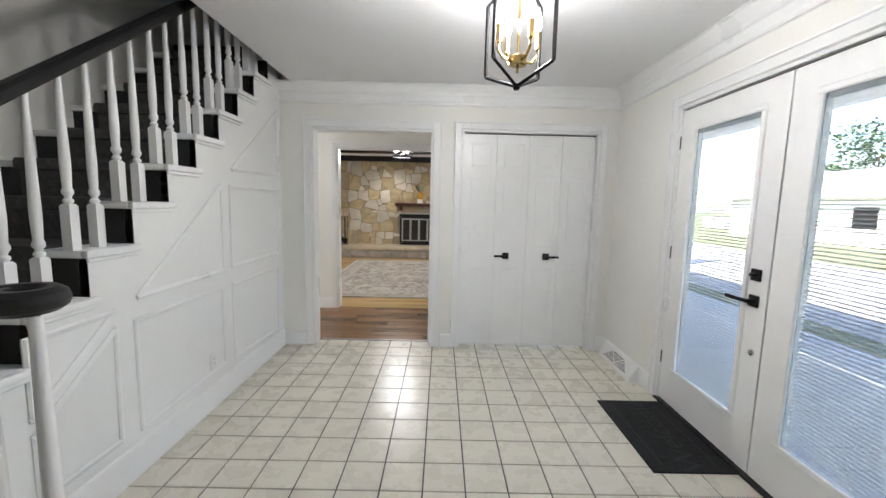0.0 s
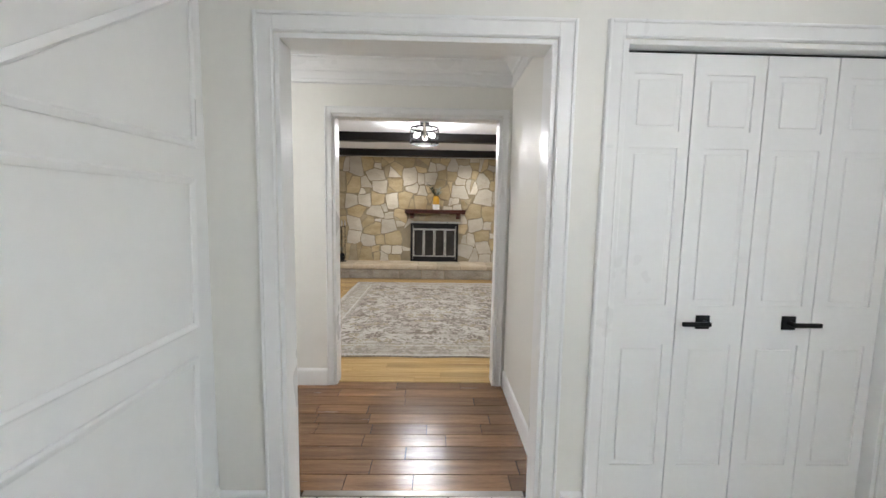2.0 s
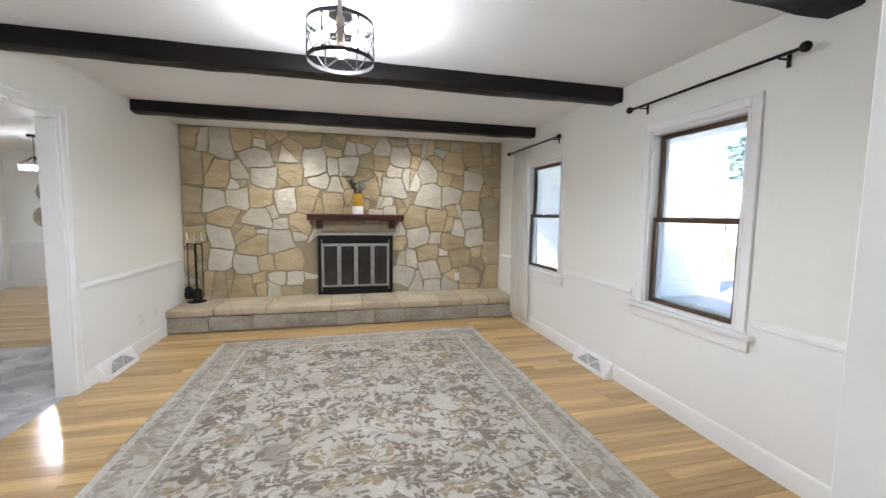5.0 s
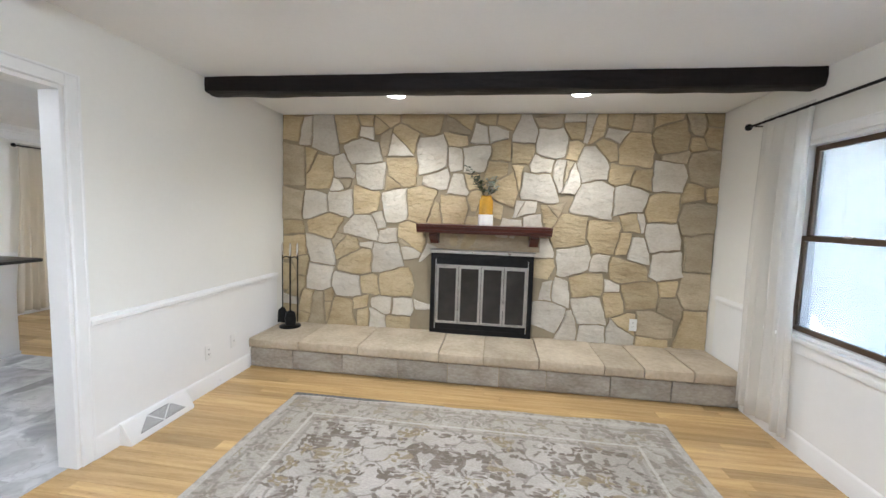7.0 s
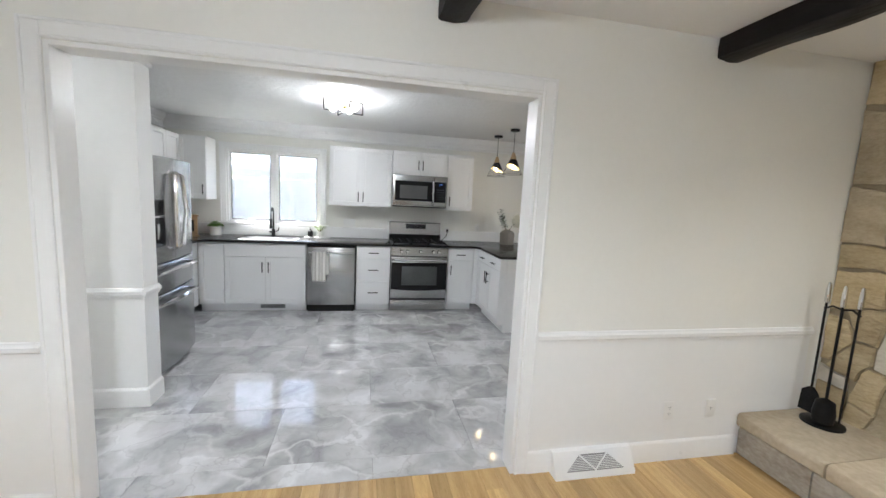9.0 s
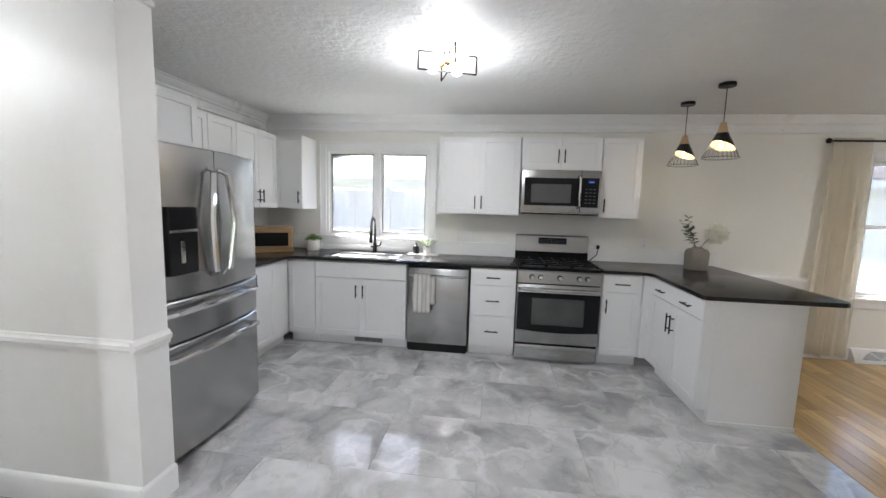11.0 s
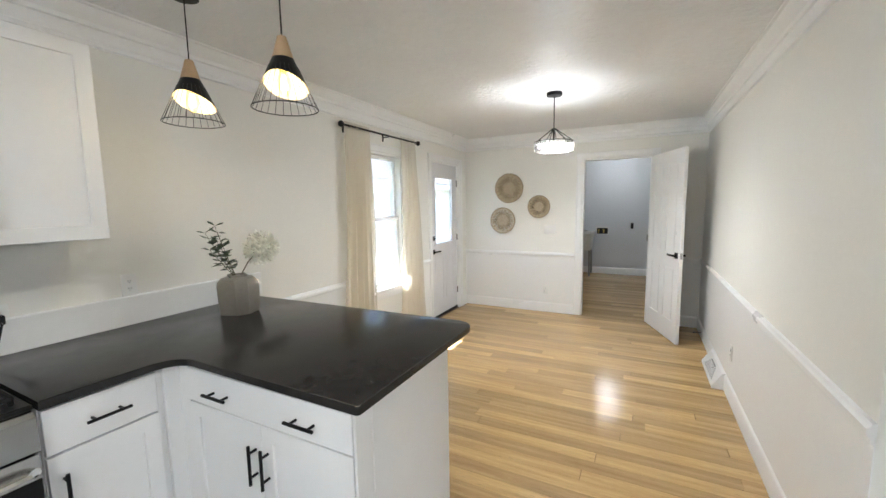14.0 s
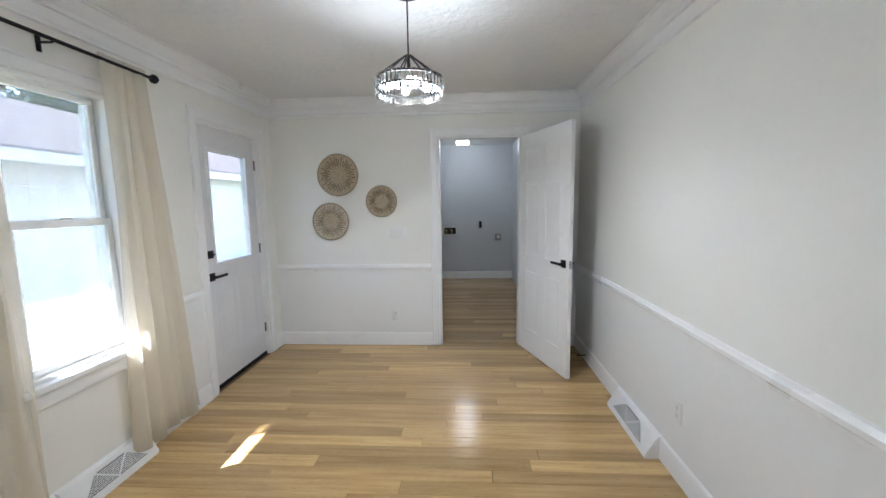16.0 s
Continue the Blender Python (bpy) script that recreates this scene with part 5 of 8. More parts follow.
    return m


bm = new_bm()
NX, NY = 28, 36


def rug_at(u, v):
    x = -1.41 + 2.82 * u
    y = -1.86 + 3.72 * v + (0.05 * (u - 0.5) * 2) * v
    y += 0.010 * math.sin(u * 23) * (1 if v in (0.0, 1.0) else 0)
    x += 0.008 * math.sin(v * 19 + 1) * (1 if u in (0.0, 1.0) else 0)
    return x, y


top = [[bm.verts.new((*rug_at(i / NX, j / NY), 0.012 + 0.002 * noise.noise(Vector((i * 0.5, j * 0.5, 1))))) for i in range(NX + 1)] for j in range(NY + 1)]
for j in range(NY):
    for i in range(NX):
        bm.faces.new((top[j][i], top[j][i + 1], top[j + 1][i + 1], top[j + 1][i]))
rim = top[0] + [top[j][NX] for j in range(1, NY + 1)] + top[NY][-2::-1] + [top[j][0] for j in range(NY - 1, 0, -1)]
low = [bm.verts.new((v.co.x, v.co.y, 0.0005)) for v in rim]
for k in range(len(rim)):
    q = (k + 1) % len(rim)
    bm.faces.new((rim[k], low[k], low[q], rim[q]))
rug = thing("area_rug", "large faded beige and grey floral area rug", "rug", (-0.515, 7.345, 0))
part("rug_surface", bm, rug_material(), rug)
PAD = mat("grey_rug_pad", (0.16, 0.15, 0.15), (0.10, 0.10, 0.10), rough=0.95, scale=40, fine=200)
bm = new_bm()
box(bm, (-1.415, 1.81, 0.0008), (-0.2, 1.865, 0.010), 0.003, 1)
part("backing_edge", bm, PAD, rug, "grey turned-up backing edge")

# ceiling lamp and recessed lamps
LAMPWOOD = mat("grey_washed_wood", (0.20, 0.17, 0.14), (0.14, 0.12, 0.10), rough=0.6, scale=10, fine=80)
lamp = thing("ceiling_lamp", "black open-drum ceiling lamp with three lit bulbs", "ceiling lamp", (-0.64, 6.92, 0))
bm = new_bm()
lathe(bm, [(0.062, H - 0.001), (0.062, H - 0.028), (0.03, H - 0.032)], n=24)
cyl(bm, (0, 0, H - 0.03), (0, 0, 2.30), 0.011, n=10)
part("canopy", bm, BLACKMETAL, lamp)
for z0, z1 in ((2.388, 2.408), (2.205, 2.225)):
    bm = new_bm()
    lathe(bm, [(0.172, z0), (0.176, z0), (0.176, z1), (0.172, z1), (0.172, z0)], n=40, close=False)
    part("ring", bm, BLACKMETAL, lamp)
for k in range(6):
    a0, a1 = radians(60 * k), radians(60 * k + 60)
    bm = new_bm()
    p = lambda a, z: (0.174 * math.cos(a), 0.174 * math.sin(a), z)
    am = (a0 + a1) / 2
    tube(bm, [p(a0, 2.39), p(am * 0.5 + a0 * 0.5, 2.345), p(am, 2.305), p(am * 0.5 + a1 * 0.5, 2.265), p(a1, 2.225)], 0.003, 5)
    tube(bm, [p(a1, 2.39), p(am * 0.5 + a1 * 0.5, 2.345), p(am, 2.305), p(am * 0.5 + a0 * 0.5, 2.265), p(a0, 2.225)], 0.003, 5)
    tube(bm, [p(a0, 2.215), p(a0, 2.40)], 0.004, 5)
    part("cross_wire", bm, BLACKMETAL, lamp)
bm = new_bm()
box(bm, (-0.012, -0.176, 2.24), (0.012, -0.17, 2.44), 0.002, 1)
part("strap", bm, LAMPWOOD, lamp, "grey washed wooden strap")
bm = new_bm()
box(bm, (-0.022, -0.03, 2.26), (0.022, 0.03, 2.435), 0.003, 1)
part("strap", bm, LAMPWOOD, lamp, "grey washed wooden strap")
for k in range(3):
    a = radians(90 + 120 * k)
    c, s = math.cos(a), math.sin(a)
    bm = new_bm()
    tube(bm, [(0.02 * c, 0.02 * s, 2.34), (0.07 * c, 0.07 * s, 2.325)], 0.014, 8)
    part("socket", bm, BLACKMETAL, lamp)
    bm = new_bm()
    lathe(bm, [(0.012, 0.0), (0.026, 0.02), (0.03, 0.045), (0.022, 0.068), (0.004, 0.078)], n=14)
    bmesh.ops.transform(bm, matrix=Matrix.Translation((0.075 * c, 0.075 * s, 2.322)) @ Matrix.Rotation(radians(90 + 60 * k * 2), 4, "Z") @ Matrix.Rotation(radians(115), 4, "Y") @ Matrix.Rotation(0, 4, "Z"), verts=bm.verts)
    part("bulb", bm, BULB, lamp, "lit glass bulb")
for rx in (-1.25, 0.245):
    r = thing("recessed_lamp", "white round recessed ceiling lamp, lit", "ceiling lamp", (rx, 9.6, 0), group="recessed lamps")
    bm = new_bm()
    lathe(bm, [(0.085, H - 0.001), (0.09, H - 0.008), (0.075, H - 0.014), (0.07, H - 0.006), (0.07, H - 0.001)], n=28, close=False)
    part("trim_ring", bm, TRIM, r)
    bm = new_bm()
    lathe(bm, [(0.069, H - 0.006), (0.069, H - 0.003)], n=24)
    part("lens", bm, BULB, r, "glowing lens")

# windows
BRONZE = mat("brown_bronze_window_frame", (0.10, 0.062, 0.035), (0.07, 0.042, 0.025), rough=0.4, metal=0.2)


def sash_window(name, x, side, y0, y1, z0, z1, material, label, mid):
    """A double-hung window in the wall plane x; side: which way the room lies."""
    ob = thing(name, label, "window", (x - side * 0.07, 0, 0), kind="structure")
    for nm, a, b, off in (("upper_sash", mid, z1, -0.02), ("lower_sash", z0, mid + 0.03, 0.012)):
        bm = new_bm()
        frame_bars(bm, "x", side * off, y0 + 0.02, y1 - 0.02, a + 0.018 * (a == z0), b - 0.018 * (b == z1), 0.034, side * 0.028, 0.003)
        s = part(nm, bm, material, ob)
        bm = new_bm()
        box(bm, (side * (off + 0.012), y0 + 0.05, a + 0.03), (side * (off + 0.015), y1 - 0.05, b - 0.03))
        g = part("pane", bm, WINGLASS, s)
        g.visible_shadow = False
    bm = new_bm()
    box(bm, (-side * 0.055, y0 + 0.02, z0 + 0.02), (-side * 0.0535, y1 - 0.02, z1 - 0.02))
    part("insect_screen", bm, SCREEN, ob, "fine grey insect screen")
    bm = new_bm()
    box(bm, (side * 0.03, (y0 + y1) / 2 - 0.03, mid + 0.03), (side * 0.055, (y0 + y1) / 2 + 0.03, mid + 0.042), 0.003, 1)
    part("latch", bm, CHROME, ob)
    return ob


sash_window("window_1", X_R, -1, 8.49, 9.27, 0.76, 2.02, BRONZE, "brown-framed double-hung window", 1.385)
sash_window("window_2", X_R, -1, 6.48, 7.22, 0.74, 2.03, BRONZE, "brown-framed double-hung window", 1.37)


def curtain_rod(x, side, y0, y1, z, brackets):
    ob = thing("curtain_rod", "black metal curtain rod with ball finials", "curtain rod", (x + side * 0.075, 0, z))
    bm = new_bm()
    cyl(bm, (0, y0, 0), (0, y1, 0), 0.009, n=10)
    part("rod", bm, BLACKMETAL, ob)
    for y, d in ((y0, -1), (y1, 1)):
        bm = new_bm()
        bmesh.ops.create_uvsphere(bm, u_segments=14, v_segments=10, radius=0.026, matrix=Matrix.Translation((0, y + d * 0.022, 0)))
        part("finial", bm, BLACKMETAL, ob)
    for y in brackets:
        bm = new_bm()
        box(bm, (-side * 0.073, y - 0.01, -0.05), (-side * 0.068, y + 0.01, 0.03))
        tube(bm, [(-side * 0.07, y, -0.01), (-side * 0.01, y, -0.012), (0, y, -0.01)], 0.005, 6)
        part("bracket", bm, BLACKMETAL, ob)
    return ob


def curtain(x, side, yt0, yt1, yb0, yb1, zt, zb, folds, seed, material, label, depth=0.045):
    """A gathered curtain that hangs from zt to zb, between the y's at its top and at its foot."""
    bm = new_bm()
    nu, nv = folds * 10, 14
    rng_ = random.Random(seed)
    ph = [rng_.uniform(-0.6, 0.6) for _ in range(folds + 2)]
    grid = []
    for j in range(nv + 1):
        v = j / nv
        z = zt + 0.03 - (zt + 0.03 - zb) * v
        a, b = yt0 + (yb0 - yt0) * v ** 1.3, yt1 + (yb1 - yt1) * v ** 1.3
        row = []
        for i in range(nu + 1):
            u = i / nu
            amp = depth * (0.35 + 0.65 * min(1, v * 3)) * (0.7 + 0.3 * math.sin(u * 9 + seed))
            w = math.sin(u * folds * 2 * math.pi + ph[int(u * folds)] * v + 0.4 * math.sin(v * 5 + u * 6))
            if v == 0:
                w *= 0.4
            row.append(bm.verts.new((x + side * (0.07 + amp * w), a + (b - a) * u + 0.01 * math.sin(u * 31 + v * 4), z + (0.012 * math.sin(u * 14 + seed) if j == nv else 0))))
        grid.append(row)
    for j in range(nv):
        for i in range(nu):
            bm.faces.new((grid[j][i], grid[j][i + 1], grid[j + 1][i + 1], grid[j + 1][i]))
    ob = solid("curtain", bm, material, label, "curtain", "curtains")
    md = ob.modifiers.new("cloth", "SOLIDIFY")
    md.thickness = 0.0015
    return ob


def cloth(name, color, trans):
    m = bpy.data.materials.new(name)
    m.use_nodes = True
    n, l = m.node_tree.nodes, m.node_tree.links
    d, t, mx = n.new("ShaderNodeBsdfDiffuse"), n.new("ShaderNodeBsdfTranslucent"), n.new("ShaderNodeMixShader")
    nz = n.new("ShaderNodeTexNoise")
    geo = n.new("ShaderNodeNewGeometry")
    nz.inputs["Scale"].default_value = 90
    l.new(geo.outputs["Position"], nz.inputs["Vector"])
    rp = n.new("ShaderNodeValToRGB")
    rp.color_ramp.elements[0].color, rp.color_ramp.elements[1].color = (*(c * 0.92 for c in color), 1), (*color, 1)
    l.new(nz.outputs[0], rp.inputs[0])
    l.new(rp.outputs[0], d.inputs[0])
    l.new(rp.outputs[0], t.inputs[0])
    mx.inputs[0].default_value = trans
    l.new(d.outputs[0], mx.inputs[1])
    l.new(t.outputs[0], mx.inputs[2])
    tr, my = n.new("ShaderNodeBsdfTransparent"), n.new("ShaderNodeMixShader")
    my.inputs[0].default_value = 0.34
    l.new(mx.outputs[0], my.inputs[1])
    l.new(tr.outputs[0], my.inputs[2])
    l.new(my.outputs[0], n["Material Output"].inputs[0])
    return m


CLOTH = cloth("cream_sheer_cloth", (0.96, 0.915, 0.82), 0.62)
CLOTHW = cloth("white_sheer_cloth", (0.96, 0.945, 0.91), 0.62)
curtain_rod(X_R, -1, 8.47, 9.72, 2.235, (8.56, 9.66))
curtain(X_R, -1, 9.10, 9.58, 9.05, 9.60, 2.235, 0.09, 5, 2, CLOTHW, "white sheer curtain drawn beside the living room window")
curtain_rod(X_R, -1, 6.2, 7.37, 2.235, (6.3, 7.28))
register((X_L1, 8.59, 0), 90, 0.5)
register((X_R, 7.75, 0), -90, 0.5)
wall_plate((X_L1 + 0.0055, 9.10, 0.325), 90, 0, 2, "white double socket on the white wainscot", "outlet")
wall_plate((X_L1 + 0.0055, 9.40, 0.325), 90, 0, 1, "white single socket on the white wainscot", "outlet")
wall_plate((X_R - 0.0055, 9.35, 0.4), -90, 0, 2, "white double socket below the curtain", "outlet")
wall_plate((0.955, Y_S - 0.012, 0.49), 0, 0, 2, "white socket set in the stone wall", "outlet")


# ---- kitchen ----
def shaker(w, h, t=0.02, rim=0.055):
    """A shaker front, x 0..w, z 0..h, face at y=0, back at t."""
    bm = new_bm()
    def loop(i, y):
        return [(i, y, i), (w - i, y, i), (w - i, y, h - i), (i, y, h - i)]
    rings(bm, [loop(0, t), loop(0, 0.0015), loop(0.0015, 0), loop(rim, 0), loop(rim + 0.002, 0.008), loop(w * 0.45 if w < h else h * 0.45, 0.008)])
    return bm


def flat_front(w, h, t=0.02):
    bm = new_bm()
    box(bm, (0, 0, 0), (w, t, h), 0.002, 1)
    return bm


def bar_pull(parent, x, z, length, upright):
    bm = new_bm()
    h = length / 2
    d = (0, 0, h) if upright else (h, 0, 0)
    c = Vector((x, -0.032, z))
    tube(bm, [c - Vector(d), c + Vector(d)], 0.006, 8)
    for s in (-0.62, 0.62):
        p = c + Vector(d) * s
        tube(bm, [p, p + Vector((0, 0.034, 0))], 0.005, 6)
    return part("handle", bm, BLACKMETAL, parent, "black bar pull")


def front(parent, name, x, z, w, h, kind, pull=None):
    f = part(name, shaker(w, h) if kind == "door" else flat_front(w, h), CABINET, parent)
    f.location = (x, -0.02, z)
    for px, pz, ln, up in (pull or ()):
        bar_pull(f, px, pz, ln, up)
    return f


def base_cabinet(at, rz, w, fronts, label, depth=0.58, toe=True, group="kitchen base cabinets"):
    ob = thing("base_cabinet", label, "cabinet", at, rz, group)
    bm = new_bm()
    box(bm, (0, 0, 0.1), (w, depth, 0.882))
    part("body", bm, CABINET, ob)
    if toe:
        bm = new_bm()
        box(bm, (0, 0.06, 0.0), (w, depth, 0.099))
        part("toe_kick", bm, CABINET, ob)
    for f in fronts:
        front(ob, *f)
    return ob


XB = -5.88                       # carcass front of the window-wall units
g = 0.003
base_cabinet((XB, 5.30, 0), 90, 0.29, [("door", g, 0.112, 0.284, 0.75, "door")], "white shaker corner base cabinet")
base_cabinet((XB, 5.592, 0), 90, 0.948, [("false_front", g, 0.715, 0.942, 0.157, "flat"), ("door", g, 0.112, 0.469, 0.595, "door", [(0.435, 0.47, 0.13, True)]),
                                         ("door", 0.475, 0.112, 0.470, 0.595, "door", [(0.034, 0.47, 0.13, True)])], "white sink cabinet with two shaker doors")
base_cabinet((XB, 7.175, 0), 90, 0.437, [("drawer", g, 0.715, 0.431, 0.157, "flat", [(0.215, 0.075, 0.13, False)]), ("drawer", g, 0.415, 0.431, 0.294, "flat", [(0.215, 0.15, 0.13, False)]),
                                         ("drawer", g, 0.112, 0.431, 0.297, "flat", [(0.215, 0.15, 0.13, False)])], "white three-drawer base cabinet")
base_cabinet((XB, 8.40, 0), 90, 0.36, [("drawer", g, 0.715, 0.33, 0.157, "flat", [(0.165, 0.075, 0.13, False)]), ("door", g, 0.112, 0.33, 0.595, "door", [(0.035, 0.47, 0.13, True)])],
             "white narrow cabinet with drawer and door")
base_cabinet((-5.798, 8.835, 0), 0, 0.85, [("drawer", g, 0.735, 0.844, 0.137, "flat", [(0.206, 0.062, 0.13, False), (0.645, 0.062, 0.13, False)]),
                                          ("door", g, 0.112, 0.4205, 0.617, "door", [(0.390, 0.471, 0.15, True)]), ("door", 0.4265, 0.112, 0.4205, 0.617, "door", [(0.03, 0.471, 0.15, True)])],
             "white peninsula cabinet with drawer and two doors", 0.60)
pp = thing("peninsula_panel", "white painted end panels of the peninsula", "cabinet panel")
for nm, a_, b_ in (("end_panel", (-4.9475, 8.90, 0.0), (-4.9365, 9.455, 0.882)), ("upper_stile", (-4.9475, 8.816, 0.1), (-4.9365, 8.899, 0.882)), ("back_panel", (-5.86, 9.438, 0.0), (-4.9485, 9.455, 0.882)), ("base_trim", (-4.936, 8.905, 0.0), (-4.927, 9.46, 0.028))):
    bm = new_bm()
    box(bm, a_, b_, 0.002, 1)
    part(nm, bm, CABINET, pp)
bm = new_bm()
box(bm, (XB - 0.55, 8.762, 0.1), (-5.864, 8.88, 0.882))
box(bm, (-5.8635, 8.822, 0.1), (-5.80, 8.88, 0.882))
solid("cabinet_filler", bm, CABINET, "white corner filler between base cabinets", "cabinet panel")
YB = 5.29
base_cabinet((-4.79, YB, 0), 180, 0.42, [("drawer", g, 0.715, 0.414, 0.157, "flat", [(0.21, 0.075, 0.13, False)]), ("door", g, 0.112, 0.414, 0.595, "door", [(0.04, 0.46, 0.13, True)])],
             "white base cabinet beside the fridge", 0.6)
base_cabinet((-5.213, YB, 0), 180, 0.66, [("door", g, 0.112, 0.40, 0.75, "door", [(0.04, 0.64, 0.13, True)])], "white corner base cabinet with one door", 0.6)

# worktop
def slab_poly(pts, z0, z1, bev=0.006):
    bm = new_bm()
    lo = [bm.verts.new((x, y, z0)) for x, y in pts]
    hi = [bm.verts.new((x, y, z1)) for x, y in pts]
    bm.faces.new(lo[::-1])
    f = bm.faces.new(hi)
    k = len(pts)
    for i in range(k):
        bm.faces.new((lo[i], lo[(i + 1) % k], hi[(i + 1) % k], hi[i]))
    bmesh.ops.bevel(bm, geom=list(f.edges), offset=bev, segments=2, affect="EDGES", profile=0.5)
    return bm


def rounded(cx, cy, r, a0, a1, n=6):
    return [(cx + r * math.cos(radians(a0 + (a1 - a0) * i / n)), cy + r * math.sin(radians(a0 + (a1 - a0) * i / n))) for i in range(n + 1)]


ZC0, ZC1 = 0.884, 0.914
bm = slab_poly([(X_W + 0.002, 8.395), (-5.84, 8.395), (-5.84, 8.72)] + rounded(-5.75, 8.72, 0.09, 180, 90) [1:] + rounded(-4.925, 8.815, 0.015, -90, 0)
               + rounded(-4.99, 9.635, 0.08, 0, 90) + [(X_W + 0.002, 9.68)], ZC0, ZC1)
solid("countertop", bm, COUNTER, "black stone peninsula countertop with rounded corner", "countertop")
SX0, SX1, SY0, SY1 = -6.41, -5.97, 5.68, 6.40
outer = slab_poly([(X_W + 0.002, Y_K + 0.002), (-4.77, Y_K + 0.002), (-4.77, 5.335), (-5.75, 5.335)] + rounded(-5.75, 5.425, 0.09, -90, -180)[1:] + [(-5.84, SY0 - 0.01), (X_W + 0.002, SY0 - 0.01)], ZC0, ZC1)
box(outer, (X_W + 0.002, SY0 - 0.012, ZC0), (SX0, SY1 + 0.01, ZC1), 0.002, 1)
box(outer, (SX1, SY0 - 0.012, ZC0), (-5.84, SY1 + 0.01, ZC1), 0.004, 2)
box(outer, (X_W + 0.002, SY1 + 0.006, ZC0), (-5.84, 7.615, ZC1), 0.004, 2)
solid("countertop", outer, COUNTER, "black stone countertop round the sink", "countertop")
for p, q, o in (((X_W, Y_K), (X_W, 7.62), E), ((X_W, 8.39), (X_W, 9.74), E), ((X_W + 0.02, Y_K), (-4.75, Y_K), N)):
    run("trim_backsplash", [(0, 0), (0.016, 0), (0.016, 0.145), (0.012, 0.15), (0, 0.15)], 0.9145, p, q, o, "white low backsplash", "backsplash")

sink = thing("sink", "stainless undermount kitchen sink", "sink", (0, 0, 0))
bm = new_bm()
for a, b in (((SX0, SY0, 0.70), (SX1, SY0 + 0.012, 0.905)), ((SX0, SY1 - 0.012, 0.70), (SX1, SY1, 0.905)), ((SX0, SY0 + 0.012, 0.70), (SX0 + 0.012, SY1 - 0.012, 0.905)), ((SX1 - 0.012, SY0 + 0.012, 0.70), (SX1, SY1 - 0.012, 0.905)), ((SX0, SY0, 0.688), (SX1, SY1, 0.70))):
    box(bm, a, b)
part("bowl", bm, STAINLESS, sink)
bm = new_bm()
lathe(bm, [(0.045, 0.701), (0.045, 0.704), (0.02, 0.7025)], ((SX0 + SX1) / 2, 6.04, 0), 20)
part("drain", bm, CHROME, sink)
fa = thing("faucet", "black spring pull-down kitchen faucet", "faucet", (-6.465, 6.03, ZC1))
bm = new_bm()
lathe(bm, [(0.03, 0), (0.03, 0.006), (0.023, 0.01), (0.021, 0.09), (0.012, 0.1), (0.012, 0.26)], n=16)
part("body", bm, BLACKMETAL, fa)
bm = new_bm()
arc = [(0.0 + 0.075 * (1 - math.cos(radians(a))), 0, 0.30 + 0.085 * math.sin(radians(a))) for a in range(0, 181, 15)]
path = [(0, 0, 0.25), (0, 0, 0.28)] + arc + [(0.15, 0, 0.27), (0.15, 0, 0.25)]
tube(bm, path, 0.007, 8)
coil = []
for k in range(150):
    t = k / 149 * (len(path) - 1)
    i = min(int(t), len(path) - 2)
    p = Vector(path[i]).lerp(Vector(path[i + 1]), t - i)
    d, u, w = axes(Vector(path[i + 1]) - Vector(path[i]))
    a = k * 1.25
    coil.append(p + u * 0.012 * math.cos(a) + w * 0.012 * math.sin(a))
tube(bm, coil, 0.0022, 4)
part("spring_hose", bm, BLACKMETAL, fa)
bm = new_bm()
lathe(bm, [(0.013, 0.25), (0.018, 0.24), (0.016, 0.16), (0.02, 0.12), (0.018, 0.115)], (0.15, 0, 0), 14)
tube(bm, [(0.0, 0, 0.2), (0.14, 0, 0.205)], 0.005, 6)
part("spray_head", bm, BLACKMETAL, fa)
bm = new_bm()
tube(bm, [(0, 0.02, 0.06), (0, 0.06, 0.075), (0.005, 0.075, 0.12)], 0.007, 8)
tube(bm, [(0, -0.02, 0.05), (0.0, -0.05, 0.06)], 0.011, 8)
part("lever", bm, BLACKMETAL, fa)

# wall cabinets
def wall_cabinet(at, rz, w, z0, z1, fronts, label, depth=0.32):
    ob = thing("wall_cabinet", label, "cabinet", at, rz, "kitchen wall cabinets")
    bm = new_bm()
    box(bm, (0, 0, z0), (w, depth, z1), 0.001, 1)
    part("body", bm, CABINET, ob)
    for f in fronts:
        front(ob, *f)
    return ob


XU = -6.205
wall_cabinet((XU, 6.79, 0), 90, 0.83, 1.385, 2.168, [("door", 0.003, 1.388, 0.410, 0.777, "door", [(0.38, 0.12, 0.13, True)]), ("door", 0.417, 1.388, 0.410, 0.777, "door", [(0.03, 0.12, 0.13, True)])], "white two-door shaker wall cabinet")
wall_cabinet((XU, 7.625, 0), 90, 0.772, 1.845, 2.168, [("door", 0.003, 1.848, 0.381, 0.317, "door", [(0.353, 0.13, 0.13, True)]), ("door", 0.388, 1.848, 0.381, 0.317, "door", [(0.028, 0.13, 0.13, True)])], "white short wall cabinet above the microwave")
wall_cabinet((XU, 8.40, 0), 90, 0.375, 1.385, 2.168, [("door", 0.003, 1.388, 0.369, 0.777, "door", [(0.035, 0.12, 0.13, True)])], "white single-door shaker wall cabinet")
wall_cabinet((XU, 4.985, 0), 90, 0.315, 1.385, 2.168, [("door", 0.003, 1.388, 0.309, 0.777, "door", [(0.275, 0.12, 0.13, True)])], "white corner wall cabinet by the window")
